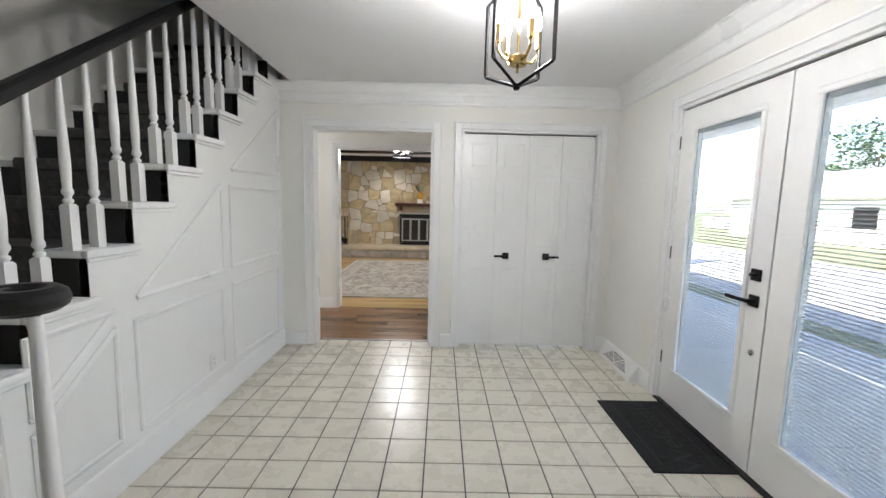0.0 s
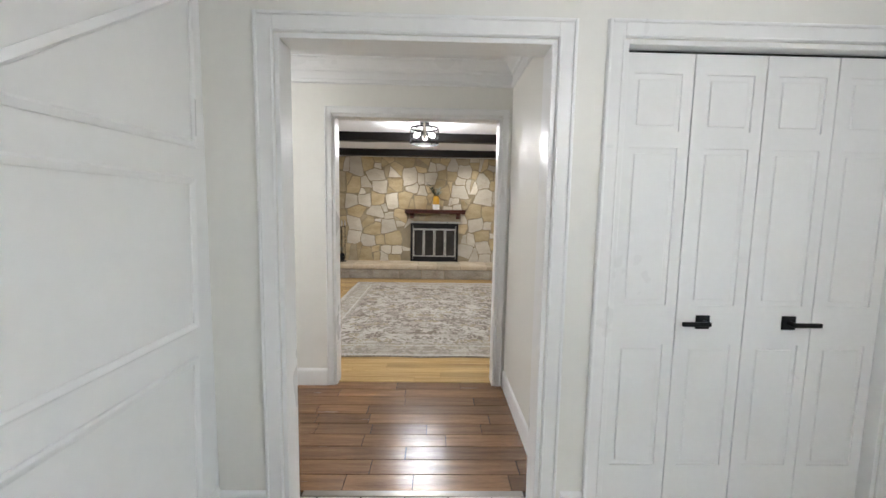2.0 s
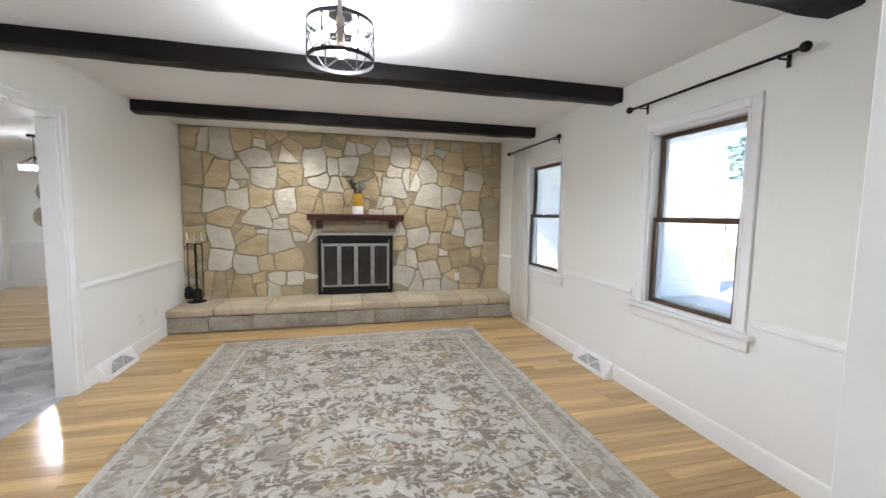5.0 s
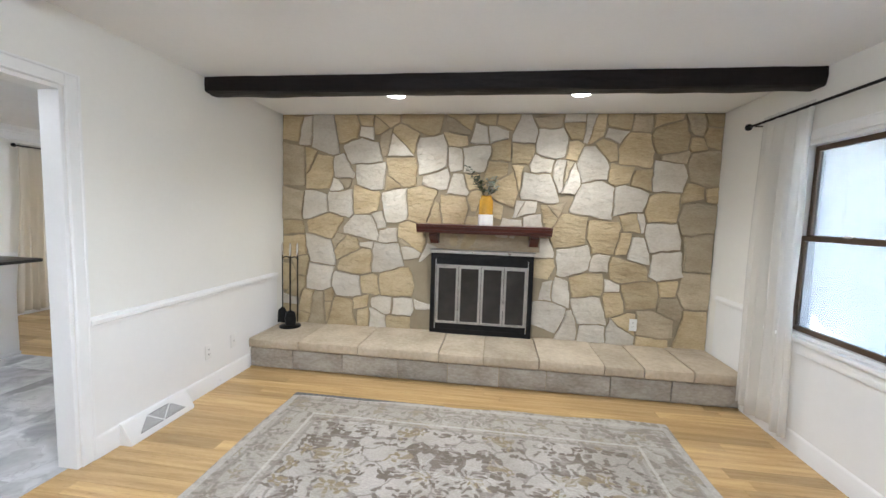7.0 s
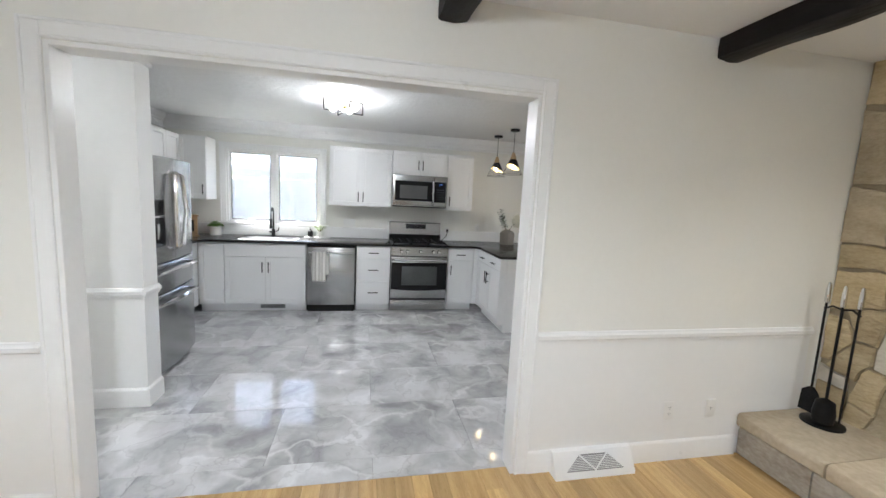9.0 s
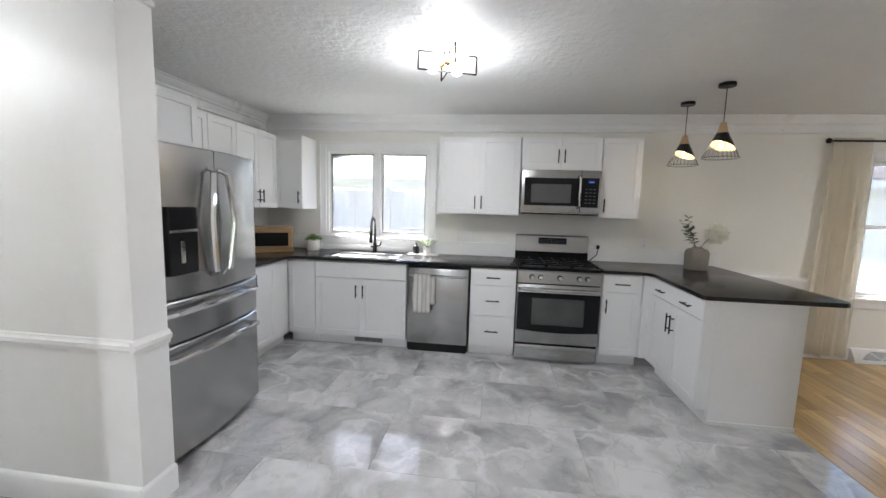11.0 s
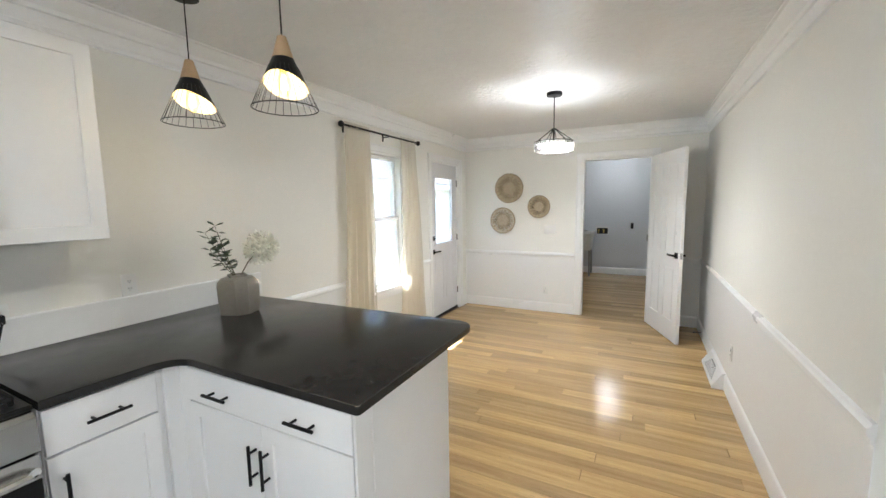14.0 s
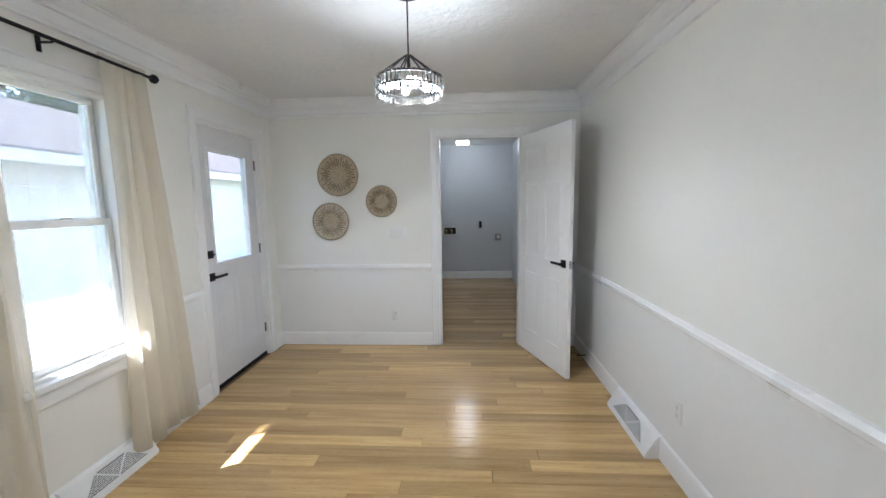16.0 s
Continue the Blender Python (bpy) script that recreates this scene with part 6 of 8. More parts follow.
wall_cabinet((-5.525, 4.985, 0), 180, 0.662, 1.385, 2.168, [("door", 0.003, 1.388, 0.326, 0.777, "door", [(0.295, 0.12, 0.13, True)]), ("door", 0.333, 1.388, 0.326, 0.777, "door", [(0.03, 0.12, 0.13, True)])], "white two-door wall cabinet beside the fridge", 0.30)
wall_cabinet((-4.80, 4.985, 0), 180, 0.722, 1.385, 2.168, [("door", 0.003, 1.388, 0.356, 0.777, "door", [(0.325, 0.12, 0.13, True)]), ("door", 0.363, 1.388, 0.356, 0.777, "door", [(0.03, 0.12, 0.13, True)])], "white two-door wall cabinet close to the fridge", 0.30)
wall_cabinet((-3.803, 5.2, 0), 180, 0.99, 1.80, 2.168, [("door", 0.003, 1.803, 0.49, 0.362, "door", [(0.46, 0.1, 0.13, True)]), ("door", 0.497, 1.803, 0.49, 0.362, "door", [(0.03, 0.1, 0.13, True)])], "white cabinet above the fridge", 0.515)

# microwave
LCD = glow("blue_display", (0.15, 0.32, 1.0), 0.35)
KEYGREY = mat("dim_key_print", (0.06, 0.06, 0.065), (0.05, 0.05, 0.055), rough=0.4)
mw = thing("microwave", "stainless over-range microwave with black glass door", "microwave", (-6.12, 7.632, 1.418), 90)
bm = new_bm()
box(bm, (0, 0.012, 0.0), (0.758, 0.40, 0.425), 0.003, 1)
part("body", bm, STAINLESS, mw)
bm = new_bm()
box(bm, (0.0, -0.012, 0.012), (0.565, 0.012, 0.42), 0.004, 2)
dr = part("door", bm, STAINLESS, mw)
bm = new_bm()
box(bm, (0.03, -0.016, 0.075), (0.562, -0.012, 0.345), 0.003, 1)
part("door_glass", bm, DARKGLASS, dr, "black glass surround")
bm = new_bm()
box(bm, (0.095, -0.018, 0.105), (0.475, -0.016, 0.285), 0.004, 1)
part("window", bm, mat("grey_mesh_window", (0.10, 0.10, 0.10), (0.08, 0.08, 0.08), rough=0.2), dr, "grey mesh window")
bm = new_bm()
tube(bm, [(0.548, -0.012, 0.06), (0.55, -0.05, 0.08), (0.552, -0.058, 0.2), (0.55, -0.05, 0.35), (0.548, -0.012, 0.37)], 0.011, 8)
part("handle", bm, CHROME, dr, "curved steel handle")
bm = new_bm()
box(bm, (0.57, -0.012, 0.012), (0.755, 0.012, 0.42), 0.003, 1)
cp = part("control_panel", bm, STAINLESS, mw)
bm = new_bm()
box(bm, (0.575, -0.015, 0.065), (0.735, -0.0125, 0.350), 0.002, 1)
part("panel_glass", bm, DARKGLASS, cp, "black touch panel")
bm = new_bm()
box(bm, (0.628, -0.0158, 0.295), (0.697, -0.0152, 0.325))
clock = part("display", bm, DARKGLASS, cp, "dark clock window")
letters("3:39", 0.026, 0.0003, LCD, clock, pose(0.6625, -0.0162, 0.310, 90, 0, 0), "clock_digits")
bm = new_bm()
for r in range(5):
    for c in range(3):
        box(bm, (0.61 + c * 0.038, -0.0162, 0.105 + r * 0.033), (0.632 + c * 0.038, -0.0152, 0.113 + r * 0.033))
tagged(part("keys", bm, KEYGREY, cp, "rows of small grey keys"), kind="stuff")
bm = new_bm()
box(bm, (0.01, 0.0, -0.012), (0.748, 0.38, 0.0))
part("vent_base", bm, BLACK, mw)

# range
IRON = mat("matt_cast_iron", (0.007, 0.007, 0.007), (0.012, 0.012, 0.012), rough=0.6, scale=30, fine=200, bump=0.2, bscale=300)
ENAMEL = mat("black_stove_enamel", (0.005, 0.005, 0.005), (0.008, 0.008, 0.008), rough=0.3, scale=4, fine=60)
for m in (IRON, ENAMEL):
    m.node_tree.nodes["Principled BSDF"].inputs["Specular IOR Level"].default_value = 0.18
rg = thing("gas_range", "stainless gas range with black cooktop and oven", "range", (-5.84, 7.622, 0), 90)
W2 = 0.762
bm = new_bm()
box(bm, (0, 0.02, 0.03), (W2, 0.66, 0.895), 0.003, 1)
part("body", bm, BLACK, rg)
bm = new_bm()
box(bm, (0.0, -0.005, 0.018), (W2, 0.02, 0.165), 0.006, 2)
part("drawer", bm, STAINLESS, rg, "stainless warming drawer front")
bm = new_bm()
box(bm, (0.0, -0.012, 0.185), (W2, 0.02, 0.755), 0.006, 2)
od = part("oven_door", bm, STAINLESS, rg)
bm = new_bm()
lo = [(x, 0.315 - 0.02 * math.sin(math.pi * x / W2)) for x in [0.006 + (W2 - 0.012) * i / 16 for i in range(17)]]
rings(bm, [[(x, y, z) for x, z in lo] + [(W2 - 0.006, y, 0.675), (0.006, y, 0.675)] for y in (-0.012, -0.017)])
part("door_glass", bm, DARKGLASS, od, "black oven door glass")
bm = new_bm()
box(bm, (0.14, -0.0185, 0.37), (0.62, -0.017, 0.63), 0.01, 2)
part("window", bm, mat("oven_window_glass", (0.07, 0.075, 0.075), (0.05, 0.055, 0.055), rough=0.1), od, "grey oven window")
bm = new_bm()
tube(bm, [(0.02, -0.03, 0.71), (0.04, -0.055, 0.715), (0.38, -0.068, 0.715), (0.722, -0.055, 0.715), (0.742, -0.03, 0.71)], 0.013, 8)
for x in (0.025, 0.737):
    tube(bm, [(x, -0.01, 0.71), (x, -0.035, 0.71)], 0.01, 8)
part("handle", bm, CHROME, od, "bowed steel handle")
bm = new_bm()
rings(bm, [[(x, -0.016, 0.765), (x, 0.05, 0.765), (x, 0.05, 0.893), (x, 0.01, 0.893), (x, -0.012, 0.872)] for x in (0, W2)])
part("control_front", bm, STAINLESS, rg, "stainless knob panel")
for x in (0.13, 0.21, 0.385, 0.56, 0.635):
    # Black ring added behind each plain knob to set it off from the steel.
    bm = new_bm()
    cyl(bm, (x, -0.012, 0.825), (x, -0.018, 0.825), 0.0235, n=18)
    part("knob_bezel", bm, BLACK, rg, "black ring added behind the knob for contrast")
    bm = new_bm()
    cyl(bm, (x, -0.018, 0.825), (x, -0.045, 0.825), 0.02, 0.017, 16)
    box(bm, (x - 0.005, -0.05, 0.808), (x + 0.005, -0.04, 0.842), 0.002, 1)
    part("knob", bm, CHROME, rg, "steel burner knob")
bm = new_bm()
box(bm, (0.0, 0.0, 0.893), (W2, 0.60, 0.912), 0.004, 1)
part("cooktop", bm, ENAMEL, rg, "black enamel cooktop")
for k in range(3):
    bm = new_bm()
    x0 = 0.03 + 0.237 * k
    for x in (x0, x0 + 0.113, x0 + 0.225):
        box(bm, (x - 0.006, 0.04, 0.93), (x + 0.006, 0.56, 0.944), 0.002, 1)
    for y in (0.045, 0.17, 0.30, 0.43, 0.555):
        box(bm, (x0, y - 0.006, 0.928), (x0 + 0.225, y + 0.006, 0.942), 0.002, 1)
    for x, y in ((x0, 0.05), (x0 + 0.225, 0.05), (x0, 0.55), (x0 + 0.225, 0.55)):
        box(bm, (x - 0.006, y - 0.006, 0.911), (x + 0.006, y + 0.006, 0.93))
    part("grate", bm, IRON, rg, "black cast-iron grate")
for x, y in ((0.145, 0.16), (0.145, 0.44), (0.38, 0.30), (0.617, 0.16), (0.617, 0.44)):
    bm = new_bm()
    lathe(bm, [(0.05, 0.912), (0.05, 0.918), (0.036, 0.92), (0.036, 0.928), (0.02, 0.931)], (x, y, 0), 18)
    part("burner", bm, GRILLE, rg, "round gas burner")
bm = new_bm()
rings(bm, [[(x, 0.60, 0.895), (x, 0.66, 0.895), (x, 0.66, 1.175), (x, 0.635, 1.18), (x, 0.615, 1.165)] for x in (0, W2)])
bg = part("backguard", bm, STAINLESS, rg, "stainless back panel")
bm = new_bm()
box(bm, (0.0, 0.592, 0.895), (W2, 0.603, 1.0))
part("lower_panel", bm, ENAMEL, bg)
bm = new_bm()
box(bm, (0.245, 0.598, 1.085), (0.535, 0.612, 1.15), 0.003, 1)
part("display", bm, DARKGLASS, bg, "black oven clock panel")
bm = new_bm()
for r in range(3):
    for c in range(8):
        box(bm, (0.26 + c * 0.034, 0.596, 1.095 + r * 0.017), (0.278 + c * 0.034, 0.5985, 1.101 + r * 0.017))
tagged(part("keys", bm, KEYGREY, bg, "rows of small grey keys"), kind="stuff")
cord = new_bm()
tube(cord, [(X_W + 0.03, 8.50, 1.06), (X_W + 0.05, 8.50, 1.05), (X_W + 0.06, 8.48, 0.98), (X_W + 0.05, 8.43, 0.93), (X_W + 0.06, 8.40, 0.90)], 0.005, 6)
box(cord, (X_W + 0.008, 8.485, 1.045), (X_W + 0.04, 8.515, 1.085), 0.004, 1)
solid("power_cord", cord, BLACK, "black power cord plugged in beside the range", "power cord")

# dishwasher with towel
dw = thing("dishwasher", "stainless dishwasher with bar handle", "dishwasher", (-5.862, 6.552, 0), 90)
bm = new_bm()
box(bm, (0.0, 0.025, 0.02), (0.608, 0.57, 0.868))
part("body", bm, BLACK, dw)
bm = new_bm()
box(bm, (0.004, -0.012, 0.095), (0.604, 0.025, 0.852), 0.006, 2)
part("door", bm, STAINLESS, dw)
bm = new_bm()
tube(bm, [(0.03, -0.012, 0.78), (0.03, -0.05, 0.782), (0.30, -0.058, 0.783), (0.578, -0.05, 0.782), (0.578, -0.012, 0.78)], 0.011, 8)
part("handle", bm, CHROME, dw, "steel bar handle")
bm = new_bm()
box(bm, (0.01, 0.03, 0.0), (0.598, 0.10, 0.09))
part("kick_plate", bm, BLACK, dw)


def towel_material():
    m = mat("striped_linen_towel", (0.66, 0.65, 0.62), (0.60, 0.59, 0.56), rough=0.95, scale=20, fine=300, bump=0.3, bscale=400)
    n, l = m.node_tree.nodes, m.node_tree.links
    geo = n.new("ShaderNodeNewGeometry")
    sep = n.new("ShaderNodeSeparateXYZ")
    l.new(geo.outputs["Position"], sep.inputs[0])
    wv = n.new("ShaderNodeMath")
    wv.operation = "SINE"
    ml = n.new("ShaderNodeMath")
    ml.operation, ml.inputs[1].default_value = "MULTIPLY", 150
    l.new(sep.outputs["Y"], ml.inputs[0])
    l.new(ml.outputs[0], wv.inputs[0])
    gt = n.new("ShaderNodeMath")
    gt.operation, gt.inputs[1].default_value = "GREATER_THAN", 0.35
    l.new(wv.outputs[0], gt.inputs[0])
    mx = n.new("ShaderNodeMix")
    mx.data_type = "RGBA"
    l.new(gt.outputs[0], mx.inputs[0])
    old = n["Principled BSDF"].inputs["Base Color"].links[0].from_socket
    l.new(old, mx.inputs[6])
    mx.inputs[7].default_value = (0.47, 0.46, 0.43, 1)
    l.new(mx.outputs[2], n["Principled BSDF"].inputs["Base Color"])
    return m


tw = new_bm()
for side_, zlow, wid in ((-0.073, 0.42, 0.17), (-0.040, 0.50, 0.21)):
    loops = []
    for j in range(13):
        z = 0.797 - (0.797 - zlow) * j / 12
        lp = []
        for i in range(19):
            u = i / 18
            y = 6.625 + wid * u + 0.004 * math.sin(j * 0.7 + i)
            lp.append((y, side_ + 0.006 * math.sin(u * 15) * min(1, j / 4), z))
        loops.append(lp)
    vs = [[tw.verts.new((-5.862 - s, y, z)) for y, s, z in lp] for lp in loops]
    for a, b in zip(vs, vs[1:]):
        for i in range(18):
            tw.faces.new((a[i], a[i + 1], b[i + 1], b[i]))
    if side_ == -0.073:
        first = vs[0]
    else:
        for i in range(15):
            tw.faces.new((first[i], first[i + 1], vs[0][i + 1], vs[0][i]))
towel = solid("dish_towel", tw, towel_material(), "grey striped linen towel over the dishwasher handle", "towel")
towel.modifiers.new("cloth", "SOLIDIFY").thickness = 0.003

# fridge
FRX0, FRX1, FRY = -4.70, -3.815, 5.70
fr = thing("refrigerator", "stainless french-door refrigerator with ice dispenser", "refrigerator", (FRX1, FRY, 0), 180)
W3 = FRX1 - FRX0
bm = new_bm()
box(bm, (0.005, 0.06, 0.03), (W3 - 0.005, 0.86, 1.74), 0.004, 1)
part("body", bm, mat("dark_grey_cabinet_metal", (0.16, 0.16, 0.165), (0.13, 0.13, 0.135), rough=0.45), fr)


def bowed(x0, x1, z0, z1, n=10):
    """A door front that bows out a little across the whole width."""
    bm = new_bm()
    loops = []
    for i in range(n + 1):
        x = x0 + (x1 - x0) * i / n
        y = -0.045 * math.sin(math.pi * x / W3) ** 0.8
        loops.append([(x, 0.055, z0), (x, y + 0.006, z0), (x, y, z0 + 0.008), (x, y, z1 - 0.008), (x, y + 0.006, z1), (x, 0.055, z1)])
    rings(bm, loops)
    return bm


for nm, x0, x1, hx in (("door", 0.003, W3 / 2 - 0.003, W3 / 2 - 0.045), ("door", W3 / 2 + 0.003, W3 - 0.003, W3 / 2 + 0.045)):
    d = part(nm, bowed(x0, x1, 0.93, 1.745), STAINLESS, fr)
    bm = new_bm()
    s = -1 if hx < W3 / 2 else 1
    tube(bm, [(hx, -0.04, 1.02), (hx + s * 0.012, -0.085, 1.05), (hx + s * 0.05, -0.10, 1.33), (hx + s * 0.012, -0.085, 1.61), (hx, -0.04, 1.64)], [0.014, 0.017, 0.019, 0.017, 0.014], 8)
    part("handle", bm, CHROME, d, "arched steel handle")
    if hx < W3 / 2:
        bm = new_bm()
        box(bm, (0.10, -0.045, 1.06), (0.30, -0.0, 1.42), 0.006, 1)
        disp = part("ice_dispenser", bm, DARKGLASS, d, "black ice and water dispenser")
        bm = new_bm()
        box(bm, (0.105, -0.049, 1.285), (0.295, -0.044, 1.30), 0.002, 1)
        box(bm, (0.17, -0.052, 1.12), (0.2, -0.044, 1.24), 0.004, 1)
        part("dispenser_trim", bm, CHROME, disp)
for z0, z1, hz in ((0.69, 0.92, 0.865), (0.05, 0.68, 0.62)):
    d = part("drawer", bowed(0.003, W3 - 0.003, z0, z1), STAINLESS, fr)
    bm = new_bm()
    tube(bm, [(0.07, -0.02, hz - 0.012), (0.10, -0.07, hz), (W3 / 2, -0.115, hz + 0.012), (W3 - 0.10, -0.07, hz), (W3 - 0.07, -0.02, hz - 0.012)], [0.013, 0.016, 0.017, 0.016, 0.013], 8)
    part("handle", bm, CHROME, d, "bowed steel handle")
bm = new_bm()
box(bm, (0.02, 0.08, 0.0), (W3 - 0.02, 0.8, 0.045))
part("base_grille", bm, BLACK, fr)

# counter things
OAK = mat("honey_oak", (0.46, 0.30, 0.15), (0.34, 0.21, 0.10), rough=0.45, scale=6, fine=60, stretch=(1, 1, 6))
bb = thing("bread_box", "honey oak bread box with dark glass front", "bread box", (-6.02, 5.03, ZC1), 122)
bm = new_bm()
box(bm, (-0.21, 0.0, 0.0), (0.21, 0.24, 0.255), 0.006, 2)
box(bm, (-0.225, -0.012, 0.0), (0.225, 0.25, 0.018), 0.004, 1)
box(bm, (-0.225, -0.012, 0.255), (0.225, 0.25, 0.27), 0.004, 1)
part("box", bm, OAK, bb)
bm = new_bm()
frame_bars(bm, "y", 0.0, -0.205, 0.205, 0.025, 0.25, 0.04, -0.012, 0.003)
lid = part("front_flap", bm, OAK, bb)
bm = new_bm()
box(bm, (-0.166, -0.004, 0.064), (0.166, -0.001, 0.211))
part("pane", bm, DARKGLASS, lid, "dark glass pane")
LEAFGREEN = mat("bright_green_leaf", (0.16, 0.30, 0.05), (0.09, 0.20, 0.03), rough=0.6, scale=40, fine=200)
pot = thing("potted_plant", "white mug planter with bright green foliage", "plant", (-6.36, 5.335, ZC1))
bm = new_bm()
lathe(bm, [(0.062, 0), (0.068, 0.006), (0.07, 0.12), (0.064, 0.12), (0.06, 0.02)], n=24)
tube(bm, [(0.02, 0.066, 0.1), (0.02, 0.10, 0.095), (0.02, 0.11, 0.06), (0.02, 0.095, 0.03), (0.02, 0.064, 0.025)], 0.007, 8)
part("mug", bm, WHITECER, pot)
bm = new_bm()
rng = random.Random(9)
for k in range(420):
    a, r = rng.uniform(0, 6.283), 0.085 * math.sqrt(rng.random())
    p = (r * math.cos(a), r * math.sin(a), 0.11 + 0.07 * (1 - (r / 0.085) ** 2) * rng.random() + 0.005)
    leaf_blade(bm, p, (math.cos(a) * 0.7, math.sin(a) * 0.7, rng.uniform(0.2, 1)), 0.024, 0.015, 0.2)
part("foliage", bm, LEAFGREEN, pot)
TRAYW = mat("white_stone_tray", (0.75, 0.74, 0.72), (0.62, 0.61, 0.6), rough=0.4, scale=8, fine=60)
tray = solid("soap_tray", slab_poly([(-0.07, -0.165), (0.07, -0.165), (0.07, 0.165), (-0.07, 0.165)], 0, 0.014, 0.004), TRAYW, "white stone tray beside the sink", "tray", at=(-6.36, 6.62, ZC1))
sp = thing("soap_dispenser", "black ribbed soap dispenser on the tray", "soap dispenser", (-6.38, 6.53, ZC1 + 0.014))
bm = new_bm()
lathe(bm, [(0.034, 0), (0.036, 0.004), (0.036, 0.075), (0.026, 0.085), (0.012, 0.09), (0.012, 0.11)], n=18)
part("bottle", bm, BLACK, sp)
bm = new_bm()
tube(bm, [(0, 0, 0.105), (0, 0, 0.125), (0.035, 0, 0.127)], 0.006, 8)
part("pump", bm, BLACK, sp)
p2 = thing("potted_plant", "small white pot with airy green sprigs", "plant", (-6.38, 6.655, ZC1 + 0.014))
bm = new_bm()
lathe(bm, [(0.036, 0), (0.042, 0.005), (0.046, 0.075), (0.042, 0.075), (0.038, 0.02)], n=20)
part("pot", bm, WHITECER, p2)
sb, lb = new_bm(), new_bm()
for k in range(13):
    a = rng.uniform(0, 6.28)
    sprig(sb, lb, (0, 0, 0.05), (0.085 * math.cos(a), 0.085 * math.sin(a), 0.11 + 0.06 * rng.random()), (0, 0, 0.02), 6, 0.022, 0.012, rng)
part("stems", sb, STEM, p2)
part("leaves", lb, mat("pale_green_leaf", (0.35, 0.45, 0.2), (0.25, 0.35, 0.12), rough=0.6), p2)

GREYCER = mat("taupe_stoneware", (0.27, 0.245, 0.21), (0.22, 0.20, 0.17), rough=0.5, scale=14, fine=120)
PETAL = screen_cloth("white_hydrangea_petal", (0.95, 0.945, 0.88), 1.0)
v2 = thing("vase", "square taupe stoneware vase with greenery and white hydrangea", "vase", (-6.22, 9.36, ZC1), 18)
bm = new_bm()


def sq(r, z, c=0.3):
    pts = []
    for k in range(4):
        a = radians(45 + 90 * k)
        for da in (-c, c):
            pts.append((r * math.cos(a + da), r * math.sin(a + da), z))
    return pts


rings(bm, [sq(0.098, 0), sq(0.105, 0.01), sq(0.11, 0.15), sq(0.106, 0.175), sq(0.088, 0.198, 0.4), sq(0.062, 0.207, 0.7), sq(0.06, 0.218, 0.75), sq(0.054, 0.218, 0.75), sq(0.05, 0.19, 0.75)])
part("body", bm, GREYCER, v2)
sb, lb, pb = new_bm(), new_bm(), new_bm()
for bx, by, tz in ((-0.10, -0.10, 0.46), (-0.02, -0.12, 0.50), (-0.07, -0.04, 0.40), (-0.12, -0.05, 0.36)):
    sprig(sb, lb, (0, 0, 0.18), (bx, by, tz), (0.01, -0.02, 0.01), 6, 0.062, 0.042, rng)
tube(sb, [(0, 0, 0.18), (0.03, 0.06, 0.28), (0.05, 0.12, 0.33)], 0.003, 5)
for k in range(420):
    a, b, r = rng.uniform(0, 6.28), math.acos(rng.uniform(-1, 1)), rng.uniform(0.05, 0.085)
    n_ = Vector((math.sin(b) * math.cos(a), math.sin(b) * math.sin(a), math.cos(b)))
    c = Vector((0.06, 0.14, 0.355)) + n_ * r
    leaf_blade(pb, c, n_ + Vector((rng.uniform(-1, 1), rng.uniform(-1, 1), rng.uniform(-1, 1))), 0.036, 0.032, 0.0)
bmesh.ops.create_icosphere(pb, subdivisions=3, radius=0.052, matrix=Matrix.Translation((0.06, 0.14, 0.355)))
part("stems", sb, STEM, v2)
part("leaves", lb, LEAFDARK, v2, "dark green oval leaves")
part("hydrangea", pb, PETAL, v2, "white hydrangea head")

# lamps
PENDWOOD = mat("light_ash_wood", (0.55, 0.38, 0.22), (0.45, 0.30, 0.16), rough=0.45, scale=8, fine=60)
WIRE = mat("black_wire", (0.012, 0.012, 0.012), (0.02, 0.02, 0.02), rough=0.4)
SHADEIN = mat("cream_inner_shade", (0.75, 0.66, 0.48), (0.70, 0.6, 0.42), rough=0.6)
WARMBULB = glow("warm_filament_bulb", (1.0, 0.78, 0.42), 6.0)
AMBERGLASS = glass("amber_bulb_glass", (1.0, 0.9, 0.7), 0.02)
pn = thing("pendant_lamp", "black wire cone pendant lamp with ash wood top", "pendant lamp", (-5.985, 9.045, 0.303), 0, "peninsula pendants")
pn.scale = (0.845, 0.845, 0.845)
bm = new_bm()
lathe(bm, [(0.068, 2.528), (0.068, 2.498), (0.012, 2.494)], n=24)
part("canopy", bm, BLACKMETAL, pn)
bm = new_bm()
tube(bm, [(0, 0, 2.50), (0, 0, 2.18)], 0.0035, 6)
part("cord", bm, BLACKMETAL, pn)
bm = new_bm()
lathe(bm, [(0.012, 2.195), (0.02, 2.19), (0.047, 2.095), (0.04, 2.095), (0.015, 2.18)], n=24)
part("wood_cap", bm, PENDWOOD, pn, "light ash wood cap")


def cone_r(z):
    return 0.145 - (z - 1.875) * (0.145 - 0.047) / 0.22


